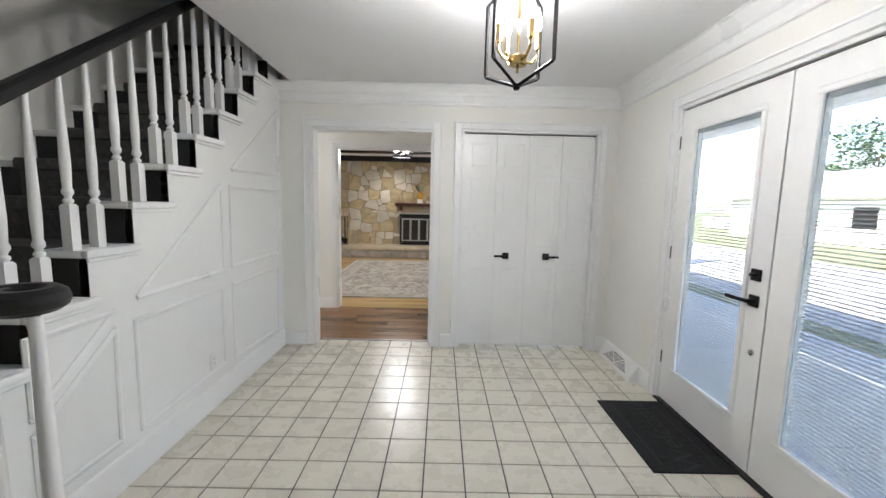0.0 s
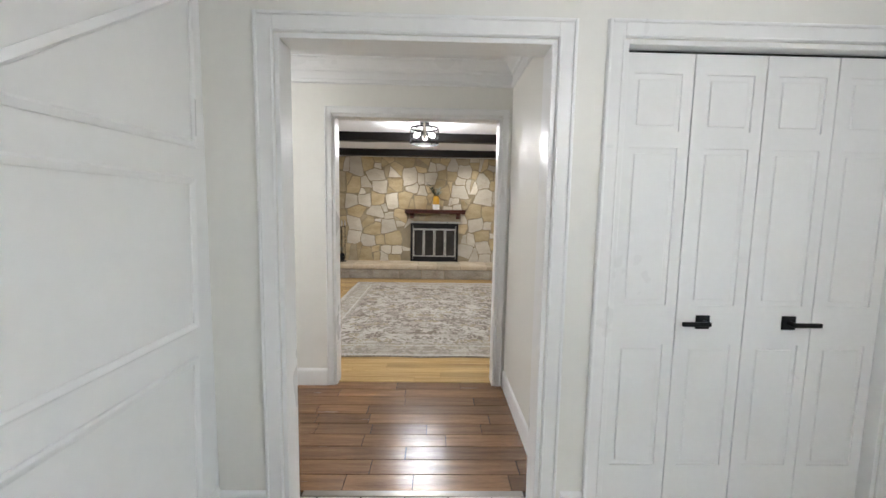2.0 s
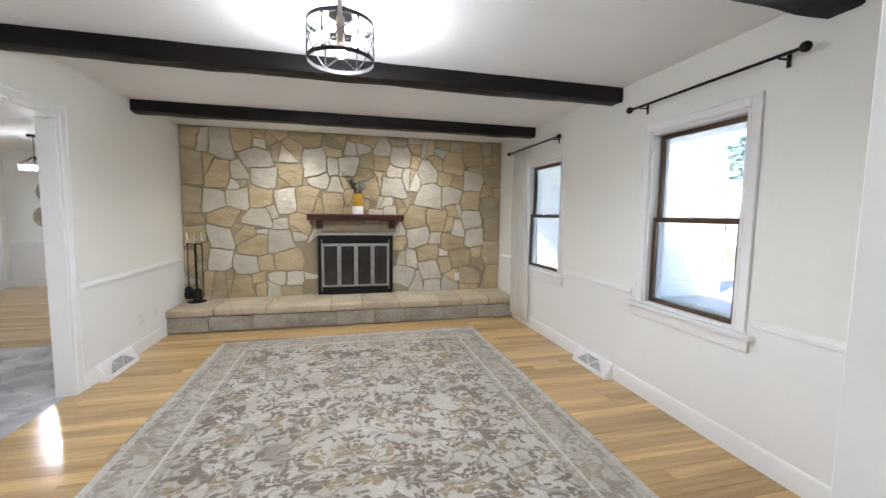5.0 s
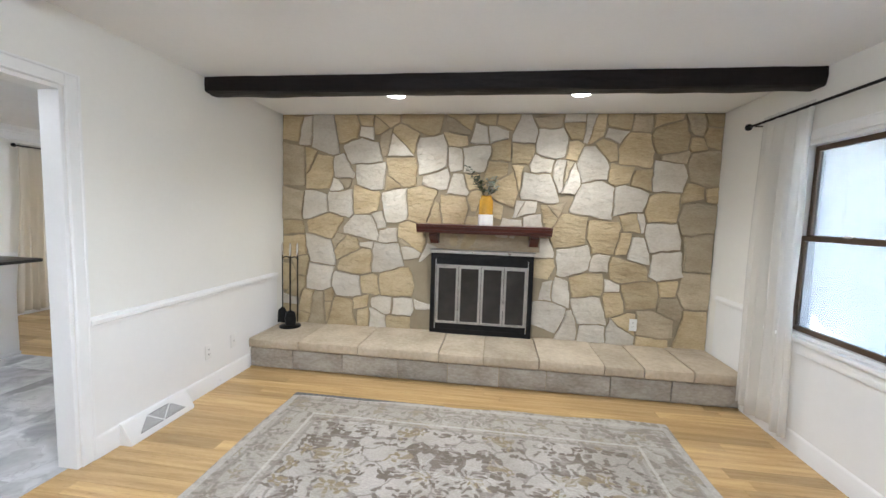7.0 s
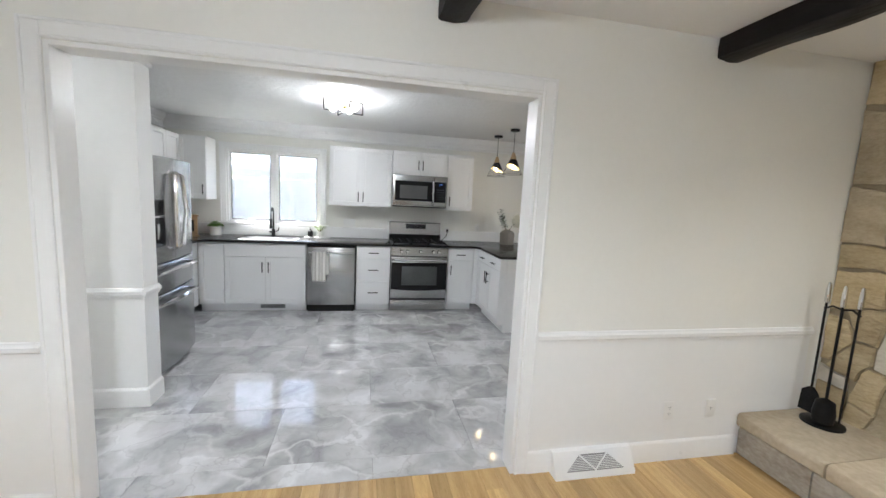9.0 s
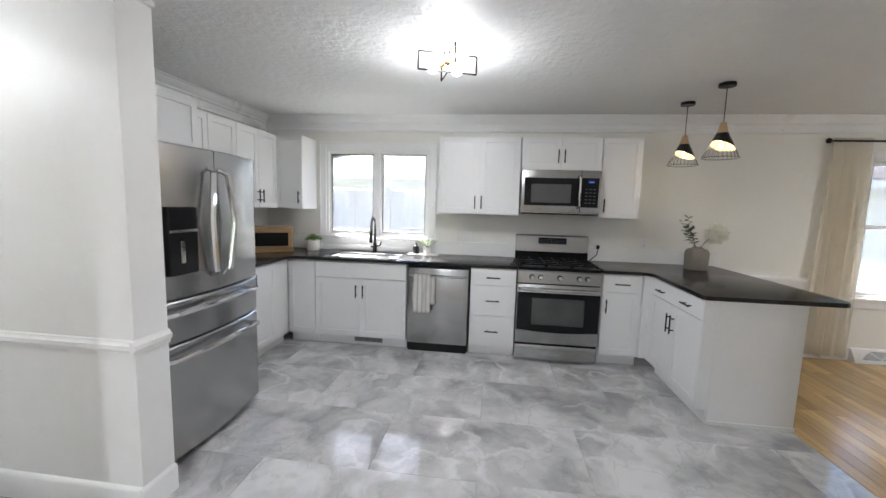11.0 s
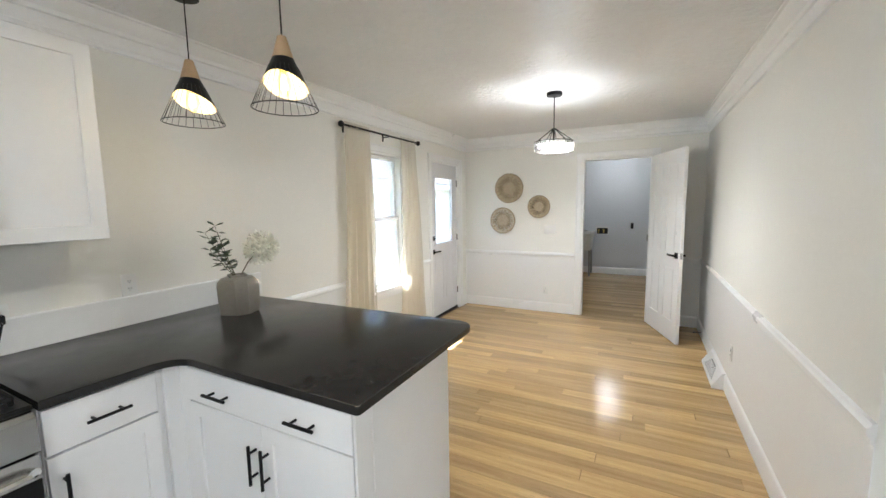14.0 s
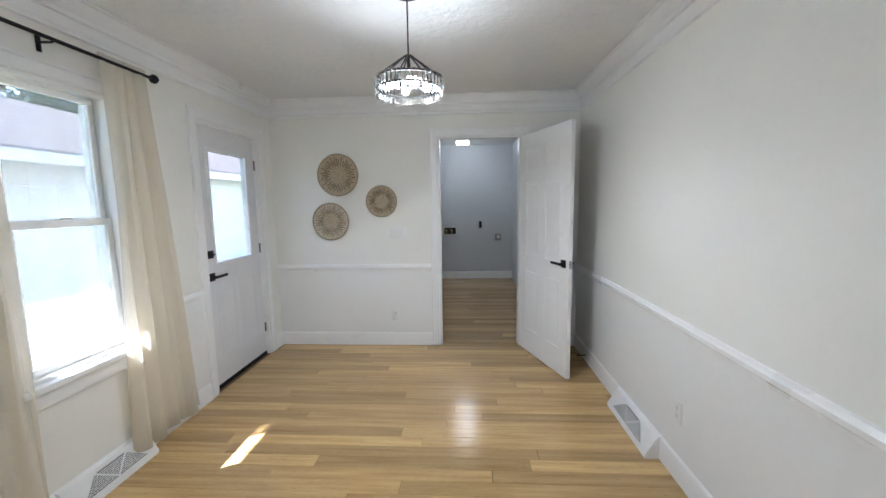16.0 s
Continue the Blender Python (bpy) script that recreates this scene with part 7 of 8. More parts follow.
bm = new_bm()
n = 40
lo = []
for i in range(n):
    a = 2 * math.pi * i / n
    lo.append(1.985 + 0.042 * math.cos(a + radians(76)))
for off, flip in ((0.0, 1), (-0.0025, -1)):
    t = [bm.verts.new(((cone_r(2.095) + off) * math.cos(2 * math.pi * i / n), (cone_r(2.095) + off) * math.sin(2 * math.pi * i / n), 2.095)) for i in range(n)]
    b = [bm.verts.new(((cone_r(lo[i]) + off) * math.cos(2 * math.pi * i / n), (cone_r(lo[i]) + off) * math.sin(2 * math.pi * i / n), lo[i])) for i in range(n)]
    for i in range(n):
        bm.faces.new((t[i], b[i], b[(i + 1) % n], t[(i + 1) % n])[::flip])
shade = part("shade", bm, BLACK, pn, "black metal shade with slanted rim")
shade.data.materials.append(SHADEIN)
for f in shade.data.polygons[n:]:
    f.material_index = 1
bm = new_bm()
tube(bm, [(cone_r(2.06) * 1.004, 0, 2.06), (cone_r(1.875), 0, 1.875)], 0.0014, 4)
wire_mesh = mesh_of("wire", bm, WIRE)
for i in range(24):
    w_ = new("wire", wire_mesh)
    w_.parent = pn
    w_.matrix_local = Matrix.Rotation(2 * math.pi * i / 24, 4, "Z")
bm = new_bm()
tube(bm, [(0.145 * math.cos(2 * math.pi * i / 36), 0.145 * math.sin(2 * math.pi * i / 36), 1.875) for i in range(37)], 0.0026, 6)
part("rim", bm, WIRE, pn, "black wire rim")
bm = new_bm()
lathe(bm, [(0.014, 2.06), (0.016, 2.04), (0.03, 2.0), (0.03, 1.965), (0.018, 1.935), (0.003, 1.925)], n=14)
bulb = part("bulb", bm, AMBERGLASS, pn, "clear amber filament bulb")
bulb.visible_shadow = False
bm = new_bm()
for k in range(4):
    a = radians(45 + 90 * k)
    tube(bm, [(0.006 * math.cos(a), 0.006 * math.sin(a), 2.02), (0.012 * math.cos(a), 0.012 * math.sin(a), 1.96)], 0.0035, 6)
part("filament", bm, WARMBULB, bulb, "glowing filament")
bm = new_bm()
lathe(bm, [(0.018, 2.04), (0.019, 2.05), (0.019, 2.085), (0.01, 2.09)], n=16)
part("socket", bm, BRASS, pn, "brass bulb socket")
copy_thing(pn, pose(-5.435, 9.07, 0.303, 0, 0, 8))

kl = thing("ceiling_lamp", "chrome box-frame ceiling lamp with globe bulbs", "ceiling lamp", (-4.72, 7.04, 0), 20)
bm = new_bm()
lathe(bm, [(0.06, HK - 0.001), (0.06, HK - 0.022), (0.02, HK - 0.026)], n=24)
cyl(bm, (0, 0, HK - 0.025), (0, 0, 2.315), 0.012, n=10)
part("canopy", bm, CHROME, kl)
for a in (0, 90):
    bm = new_bm()
    c, s = math.cos(radians(a)), math.sin(radians(a))
    P = lambda r, z: (r * c, r * s, z)
    for p, q in (((-0.19, 2.315), (0.19, 2.315)), ((0.19, 2.315), (0.19, 2.425)), ((0.19, 2.425), (-0.19, 2.425)), ((-0.19, 2.425), (-0.19, 2.315))):
        tube(bm, [P(*p), P(*q)], 0.006, 4)
    part("frame", bm, BLACKMETAL, kl, "dark metal box frame")
for k in range(4):
    a = radians(45 + 90 * k)
    c, s = math.cos(a), math.sin(a)
    bm = new_bm()
    tube(bm, [(0.01 * c, 0.01 * s, 2.36), (0.08 * c, 0.08 * s, 2.36)], 0.012, 8)
    arm = part("socket", bm, BRASS, kl)
    bm = new_bm()
    bmesh.ops.create_uvsphere(bm, u_segments=16, v_segments=10, radius=0.04, matrix=Matrix.Translation((0.115 * c, 0.115 * s, 2.36)))
    part("bulb", bm, BULB, kl, "lit globe bulb")

# kitchen window: two casements
kw = thing("window_3", "white two-light casement window over the sink", "window", (X_W - 0.03, 0, 0), kind="structure")
bm = new_bm()
box(bm, (-0.06, 5.998, 1.104), (0.035, 6.066, 2.041), 0.003, 1)
part("mullion", bm, TRIM, kw)
DARKSEAL = mat("grey_window_seal", (0.12, 0.115, 0.11), (0.09, 0.088, 0.085), rough=0.6)
for y0, y1 in ((5.449, 5.998), (6.066, 6.611)):
    bm = new_bm()
    frame_bars(bm, "x", -0.03, y0, y1, 1.104, 2.041, 0.02, 0.04, 0.003)
    s = part("casement", bm, TRIM, kw)
    bm = new_bm()
    frame_bars(bm, "x", -0.018, y0 + 0.018, y1 - 0.018, 1.122, 2.023, 0.012, 0.02, 0.001)
    part("seal", bm, DARKSEAL, s, "dark glazing seal")
    bm = new_bm()
    box(bm, (-0.012, y0 + 0.024, 1.128), (-0.009, y1 - 0.024, 2.017))
    gp = part("pane", bm, DIMGLASS, s)
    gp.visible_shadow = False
    bm = new_bm()
    box(bm, (-0.058, y0 + 0.015, 1.12), (-0.0565, y1 - 0.015, 2.025))
    part("insect_screen", bm, SCREEN, s, "fine grey insect screen")
    bm = new_bm()
    ym = (y0 + y1) / 2
    tube(bm, [(0.012, ym - 0.05, 1.118), (0.03, ym, 1.135), (0.035, ym + 0.045, 1.125)], 0.006, 6)
    part("crank", bm, PLASTIC, s, "white crank handle")
wall_plate((X_W + 0.001, 7.05, 1.125), 90, 3, 0, "white triple switch plate above the counter")
wall_plate((X_W + 0.001, 8.50, 1.065), 90, 0, 2, "white socket beside the range", "outlet")
wall_plate((X_W + 0.001, 8.97, 1.12), 90, 0, 2, "white socket above the peninsula", "outlet")
tv = thing("toe_kick_vent", "grey toe-kick heating vent under the sink", "register", (-5.939, 6.135, 0.06), 90)
bm = new_bm()
box(bm, (-0.15, -0.006, -0.028), (0.15, 0.0, 0.028), 0.002, 1)
part("frame", bm, GRILLE, tv)
bm = new_bm()
for k in range(22):
    box(bm, (-0.135 + k * 0.0125, -0.008, -0.02), (-0.131 + k * 0.0125, -0.006, 0.02))
tagged(part("fins", bm, BLACK, tv), kind="stuff")


# ---- dining room ----
sash_window("window_4", X_W, 1, 11.02, 11.57, 0.66, 2.03, TRIM, "white double-hung dining room window", 1.355)
curtain_rod(X_W, 1, 10.58, 11.80, 2.195, (10.66, 11.25, 11.74))
curtain(X_W, 1, 10.60, 10.95, 10.50, 11.00, 2.195, 0.05, 5, 4, CLOTH, "cream linen curtain hanging open by the dining window")
curtain(X_W, 1, 11.47, 11.77, 11.44, 11.97, 2.195, 0.06, 4, 7, CLOTH, "cream linen curtain swept toward the back door", 0.04)

DOORWHITE = mat("grey_white_door_paint", (0.74, 0.74, 0.76), (0.70, 0.70, 0.72), rough=0.38, scale=2, fine=40)
bd = thing("door_3", "grey-white back door with half glass and blinds", "door", (X_W - 0.035, 12.272, 0.022), 90, kind="structure")
wd, hd = 0.785, 2.02
g0, g1, gz0, gz1 = 0.135, 0.64, 0.975, 1.835
bm = new_bm()
for a, b, c, e in ((0, g0, gz0, gz1), (g1, wd, gz0, gz1), (0, wd, 0, gz0), (0, wd, gz1, hd)):
    box(bm, (a, 0.0, c), (b, 0.044, e))
bmesh.ops.remove_doubles(bm, verts=bm.verts, dist=1e-5)
part("leaf", bm, DOORWHITE, bd)
bm = new_bm()
frame_bars(bm, "y", 0.003, g0 - 0.03, g1 + 0.03, gz0 - 0.03, gz1 + 0.03, 0.034, -0.014, 0.004)
part("glazing_bead", bm, DOORWHITE, bd)
bm = new_bm()
box(bm, (g0, 0.006, gz0), (g1, 0.009, gz1))
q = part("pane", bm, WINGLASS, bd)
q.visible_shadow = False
bm = new_bm()
zz = gz0 + 0.012
while zz < gz1 - 0.02:
    rings(bm, [[(xx, 0.015, zz - 0.001), (xx, 0.029, zz + 0.001), (xx, 0.029, zz + 0.0018), (xx, 0.015, zz - 0.0002)] for xx in (g0 + 0.01, g1 - 0.01)])
    zz += 0.0185
part("blind", bm, BLIND, bd, "white mini blind between panes")
for x0, x1 in ((0.12, 0.36), (0.43, 0.67)):
    bm = new_bm()
    frame_bars(bm, "y", 0.001, x0, x1, 0.2, 0.80, 0.018, -0.006, 0.002)
    box(bm, (x0 + 0.05, 0.001, 0.25), (x1 - 0.05, -0.004, 0.75), 0.003, 1)
    part("panel", bm, DOORWHITE, bd)
lever(bd, 0.075, 0, 0.875, 1, length=0.13)
bm = new_bm()
box(bm, (0.045, -0.012, 1.02), (0.105, 0, 1.08), 0.002, 1)
box(bm, (0.062, -0.035, 1.043), (0.09, -0.01, 1.058), 0.003, 1)
part("deadbolt", bm, BLACKMETAL, bd, "square black deadbolt")
for z in (0.25, 1.02, 1.78):
    hinge(bd, wd + 0.004, -0.003, z)
bm = new_bm()
box(bm, (0.0, -0.008, -0.02), (wd, 0.03, 0.012), 0.002, 1)
part("sweep", bm, BLACKMETAL, bd, "black weather sweep")

pd = thing("door_4", "white six-panel door standing open", "door", (-4.088, 13.30, 0.012), -70.3, kind="structure")
pnl = [(x0, x1, z0, z1) for x0, x1 in ((0.115, 0.345), (0.455, 0.685)) for z0, z1 in ((0.22, 0.80), (0.94, 1.60), (1.69, 1.90))]
part("leaf", panel_leaf(0.80, 2.03, 0.035, pnl), TRIM, pd)
lever(pd, 0.735, 0, 0.93, -1, -1)
lever(pd, 0.735, 0.035, 0.93, -1, 1)
bm = new_bm()
box(bm, (0.7995, 0.006, 0.90), (0.802, 0.029, 0.96))
cyl(bm, (0.80, 0.0175, 0.93), (0.812, 0.0175, 0.93), 0.008, n=8)
part("latch", bm, STAINLESS, pd)

STRAW = mat("woven_straw", (0.62, 0.53, 0.385), (0.40, 0.315, 0.20), rough=0.85, scale=60, fine=220, bump=0.8, bscale=160)
STRAWDARK = mat("dark_straw", (0.20, 0.14, 0.08), (0.12, 0.085, 0.05), rough=0.85, scale=60, fine=200)


def wall_basket(x, z, r, open_ring, label):
    ob = thing("wall_basket", label, "wall basket", (x, Y_N - 0.004, z), 0, "woven wall baskets")
    bm = new_bm()
    prof, k = [], 0
    n_c = int(r / 0.0125)
    for k in range(n_c * 4 + 1):
        t = k / (n_c * 4)
        rr = 0.003 + (r - 0.003) * t
        prof.append((rr, 0.016 + 0.032 * t ** 2.2 + 0.0045 * abs(math.sin(t * n_c * math.pi))))
    prof += [(r + 0.004, 0.045), (r, 0.03), (r * 0.6, 0.004), (0.002, 0.002)]
    lathe(bm, prof, n=48)
    bmesh.ops.transform(bm, matrix=Matrix.Rotation(radians(90), 4, "X"), verts=bm.verts)
    part("woven_disc", bm, STRAW, ob)
    sp_ = new_bm()
    for i in range(44):
        a = 2 * math.pi * (i + 0.3 * math.sin(i * 7)) / 44
        r0 = r * (0.42 if i % 2 else 0.52)
        r1 = r * (0.80 + 0.08 * math.sin(i * 3.7))
        tube(sp_, [(rr * math.cos(a), -(0.020 + 0.032 * (rr / r) ** 2.2 + 0.003), rr * math.sin(a)) for rr in (r0, (r0 + r1) / 2, r1)], 0.0034, 4)
    part("stitching", sp_, STRAWDARK, ob, "radial straw stitching")
    rim_ = new_bm()
    for i in range(60):
        a = 2 * math.pi * i / 60
        p = Vector((r * math.cos(a), -0.05, r * math.sin(a)))
        tube(rim_, [p * 0.965 + Vector((0, -0.002, 0)), p + Vector((0, 0.0, 0)), p * 1.018 + Vector((0, 0.008, 0))], 0.004, 4)
    tagged(part("rim_binding", rim_, STRAWDARK, ob, "dark bound rim"), kind="stuff")
    if open_ring:
        hol = new_bm()
        for q, m_ in ((0.88, 38), (0.76, 34), (0.64, 28)):
            for i in range(m_):
                a = 2 * math.pi * i / m_
                p = Vector((q * r * math.cos(a), -(0.0225 + 0.032 * q ** 2.2), q * r * math.sin(a)))
                u = Vector((math.cos(a), 0, math.sin(a)))
                v = Vector((-math.sin(a), 0, math.cos(a)))
                d_ = Vector((0, -0.002, 0))
                ring_ = [p + u * 0.007 * math.cos(t) + v * 0.005 * math.sin(t) for t in (0, 1.05, 2.1, 3.14, 4.2, 5.25)]
                rings(hol, [ring_, [w_ + d_ for w_ in ring_]])
        tagged(part("eyelets", hol, WALL, ob, "pale eyelet openings"), kind="stuff")


wall_basket(-5.85, 1.72, 0.20, False, "large round woven straw basket on the wall")
wall_basket(-5.43, 1.46, 0.15, False, "small round woven straw basket on the wall")
wall_basket(-5.94, 1.27, 0.18, True, "openwork round woven straw basket on the wall")

CRYSTAL = bpy.data.materials.new("clear_crystal")
CRYSTAL.use_nodes = True
cb = CRYSTAL.node_tree.nodes["Principled BSDF"]
cb.inputs["Base Color"].default_value = (0.95, 0.96, 0.97, 1)
cb.inputs["Roughness"].default_value = 0.05
cb.inputs["Transmission Weight"].default_value = 1.0
dl = thing("pendant_lamp", "round crystal chandelier on a black cord", "pendant lamp", (-4.88, 11.45, 0))
bm = new_bm()
lathe(bm, [(0.065, HK - 0.001), (0.065, HK - 0.028), (0.012, HK - 0.034)], n=24)
part("canopy", bm, BLACKMETAL, dl)
bm = new_bm()
tube(bm, [(0, 0, HK - 0.03), (0, 0, 2.14)], 0.004, 6)
part("cord", bm, BLACKMETAL, dl)
for k in range(8):
    a = radians(45 * k)
    bm = new_bm()
    tube(bm, [(0.012 * math.cos(a), 0.012 * math.sin(a), 2.14), (0.15 * math.cos(a), 0.15 * math.sin(a), 2.037)], 0.004, 6)
    part("spoke", bm, BLACKMETAL, dl)
for z in (2.03, 1.985):
    bm = new_bm()
    lathe(bm, [(0.145, z - 0.004), (0.152, z - 0.004), (0.152, z + 0.004), (0.145, z + 0.004), (0.145, z - 0.004)], n=40, close=False)
    part("ring", bm, BLACKMETAL, dl)
bm = new_bm()
cyl(bm, (0, 0, 1.985), (0, 0, 2.14), 0.008, n=8)
for k in range(4):
    a = radians(90 * k + 20)
    tube(bm, [(0, 0, 2.0), (0.07 * math.cos(a), 0.07 * math.sin(a), 2.0)], 0.006, 6)
part("hub", bm, BLACKMETAL, dl)
cm = {}
for tier, (z0, z1, rr) in enumerate(((1.978, 2.034, 0.160), (1.945, 1.985, 0.154))):
    bm = new_bm()
    rings(bm, [[(-0.004, -0.0085, z0 + 0.006), (0.004, -0.0085, z0 + 0.006), (0.006, 0, z0), (0.004, 0.0085, z0 + 0.006), (-0.004, 0.0085, z0 + 0.006), (-0.006, 0, z0)],
               [(-0.004, -0.0085, z1), (0.004, -0.0085, z1), (0.006, 0, z1), (0.004, 0.0085, z1), (-0.004, 0.0085, z1), (-0.006, 0, z1)]])
    me = mesh_of("crystal", bm, CRYSTAL, False)
    for k in range(44):
        a = 2 * math.pi * (k + 0.5 * tier) / 44
        o = new("crystal", me)
        o.parent = dl
        o.matrix_local = Matrix.Translation((rr * math.cos(a), rr * math.sin(a), 0)) @ Matrix.Rotation(a, 4, "Z")
for k in range(4):
    a = radians(90 * k + 20)
    bm = new_bm()
    bmesh.ops.create_uvsphere(bm, u_segments=12, v_segments=8, radius=0.02, matrix=Matrix.Translation((0.085 * math.cos(a), 0.085 * math.sin(a), 2.0)))
    part("bulb", bm, BULB, dl, "small lit bulb")

wall_plate((-5.28, Y_N - 0.001, 1.15), 0, 3, 0, "white triple light switch below the baskets")
wall_plate((-5.33, Y_N - 0.0055, 0.315), 0, 0, 2, "white double socket on the wainscot", "outlet")
wall_plate((X_D - 0.0055, 11.45, 0.36), -90, 0, 2, "white double socket on the inner wall", "outlet")
register((X_D, 11.88, 0), -90, 0.58)
register((X_W, 11.30, 0), 90, 0.5)
ds = new_bm()
tube(ds, [(X_D - 0.014, 12.93, 0.06), (X_D - 0.085, 12.93, 0.058)], 0.004, 6)
lathe(ds, [(0.009, 0), (0.009, 0.012)], (X_D - 0.085, 12.93, 0.052), 8)
solid("door_stop", ds, BLACKMETAL, "black door stop on the baseboard", "door stop")

# ---- laundry room ----
tub = thing("utility_sink", "white plastic utility sink on grey legs", "sink", (-5.28, 16.53, 0))
bm = new_bm()
rings(bm, [[(s * x, t * y, z) for s, t in ((-1, -1), (1, -1), (1, 1), (-1, 1))] for x, y, z in ((0.19, 0.2, 0.53), (0.22, 0.24, 0.86), (0.235, 0.25, 0.865), (0.235, 0.25, 0.90), (0.20, 0.21, 0.90), (0.17, 0.18, 0.6))])
part("basin", bm, PLASTIC, tub)
for sx in (-0.18, 0.18):
    for sy in (-0.19, 0.19):
        bm = new_bm()
        cyl(bm, (sx, sy, 0.0), (sx * 0.95, sy * 0.95, 0.55), 0.016, n=8)
        part("leg", bm, GRILLE, tub)
bm = new_bm()
tube(bm, [(0, 0.2, 0.90), (0, 0.2, 0.98), (0, 0.12, 1.0), (0, 0.06, 0.97)], 0.012, 8)
box(bm, (-0.09, 0.18, 0.90), (0.09, 0.23, 0.925), 0.005, 1)
part("tap", bm, CHROME, tub)
wb = thing("washer_outlet_box", "recessed washer valve box with brass taps", "valve box", (-4.905, 16.8, 0.905))
bm = new_bm()
frame_bars(bm, "y", 0.0, -0.12, 0.12, -0.075, 0.075, 0.012, -0.008, 0.001)
part("frame", bm, PLASTIC, wb)
bm = new_bm()
box(bm, (-0.108, -0.002, -0.063), (0.108, -0.0005, 0.063))
part("recess", bm, BLACK, wb)
for x in (-0.07, 0.03):
    bm = new_bm()
    cyl(bm, (x, -0.02, -0.05), (x, -0.02, 0.03), 0.014, n=8)
    box(bm, (x - 0.02, -0.03, 0.0), (x + 0.02, -0.01, 0.03), 0.003, 1)
    part("tap", bm, BRASS, wb)
bm = new_bm()
box(bm, (-4.365, 16.76, 0.96), (-4.315, 16.799, 1.08), 0.008, 2)
solid("wall_bracket", bm, BLACK, "small black holder on the laundry wall", "bracket")
bm = new_bm()
box(bm, (-4.07, 16.775, 0.72), (-3.96, 16.799, 0.84), 0.004, 1)
dryer = solid("dryer_outlet", bm, GRILLE, "square steel dryer outlet plate", "outlet")
bm = new_bm()
cyl(bm, (-4.01, 16.775, 0.79), (-4.01, 16.745, 0.79), 0.03, n=14)
part("socket", bm, PLASTIC, dryer)
ll = thing("ceiling_lamp", "chrome flush ceiling lamp with clear shades", "ceiling lamp", (-4.65, 15.9, 0))
bm = new_bm()
lathe(bm, [(0.13, H - 0.001), (0.13, H - 0.03), (0.05, H - 0.04)], n=28)
part("canopy", bm, CHROME, ll)
for k in range(3):
    a = radians(30 + 120 * k)
    bm = new_bm()
    bmesh.ops.create_uvsphere(bm, u_segments=14, v_segments=10, radius=0.04, matrix=Matrix.Translation((0.075 * math.cos(a), 0.075 * math.sin(a), H - 0.08)))
    part("bulb", bm, BULB, ll, "lit bulb")


# ---- outside ----
GRASS = mat("sunlit_lawn", (0.15, 0.17, 0.08), (0.21, 0.22, 0.12), rough=0.95, scale=0.6, fine=18, bump=0.6, bscale=30)
CONCRETE = mat("pale_concrete", (0.48, 0.47, 0.45), (0.40, 0.39, 0.37), rough=0.9, scale=0.8, fine=40)
PORCHF = mat("grey_porch_boards", (0.74, 0.75, 0.76), (0.66, 0.67, 0.68), rough=0.6, scale=2, fine=30, stretch=(8, 1, 1))
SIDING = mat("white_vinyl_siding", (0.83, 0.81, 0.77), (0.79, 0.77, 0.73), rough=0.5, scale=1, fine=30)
SHINGLE = mat("brown_grey_shingle", (0.16, 0.13, 0.125), (0.10, 0.085, 0.08), rough=0.95, scale=3, fine=50, bump=0.6, bscale=40)
METALROOF = mat("white_metal_roof", (0.78, 0.79, 0.80), (0.72, 0.73, 0.74), rough=0.35, scale=1, fine=20)
GREYPOST = mat("slate_blue_paint", (0.22, 0.25, 0.29), (0.18, 0.21, 0.25), rough=0.5)
FENCEW = mat("weathered_grey_fence", (0.40, 0.40, 0.41), (0.32, 0.32, 0.33), rough=0.9, scale=2, fine=30)
BARK = mat("grey_brown_bark", (0.13, 0.10, 0.075), (0.08, 0.06, 0.045), rough=0.95, scale=8, fine=60, bump=0.8, bscale=30)
TREELEAF = mat("tree_leaf", (0.06, 0.11, 0.03), (0.10, 0.16, 0.05), rough=0.7, scale=3, fine=20)
bm = new_bm()
box(bm, (-160, -160, -0.5), (160, 160, -0.32))
structure("ground", bm, GRASS, "sunlit green lawn round the house", "ground")
bm = new_bm()
box(bm, (6.0, -30, -0.319), (13.0, 40, -0.30))
structure("road", bm, CONCRETE, "pale concrete driveway beyond the porch", "driveway")
bm = new_bm()
box(bm, (1.841, -4, -0.31), (4.55, 12.5, -0.05))
structure("porch_floor", bm, PORCHF, "grey painted porch floor", "porch")
bm = new_bm()
box(bm, (1.841, -4, 2.62), (4.7, 12.5, 2.76))
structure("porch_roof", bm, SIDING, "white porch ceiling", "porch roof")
for y in (0.6, 4.4, 8.3):
    c = thing("porch_column", "slate blue porch column with white base", "column", (4.25, y, -0.05), 0, "porch columns")
    bm = new_bm()
    box(bm, (-0.075, -0.075, 0.12), (0.075, 0.075, 2.58), 0.008, 1)
    part("shaft", bm, GREYPOST, c)
    bm = new_bm()
    box(bm, (-0.11, -0.11, 0.0), (0.11, 0.11, 0.12), 0.01, 1)
    box(bm, (-0.1, -0.1, 2.58), (0.1, 0.1, 2.665), 0.01, 1)
    part("base", bm, SIDING, c)


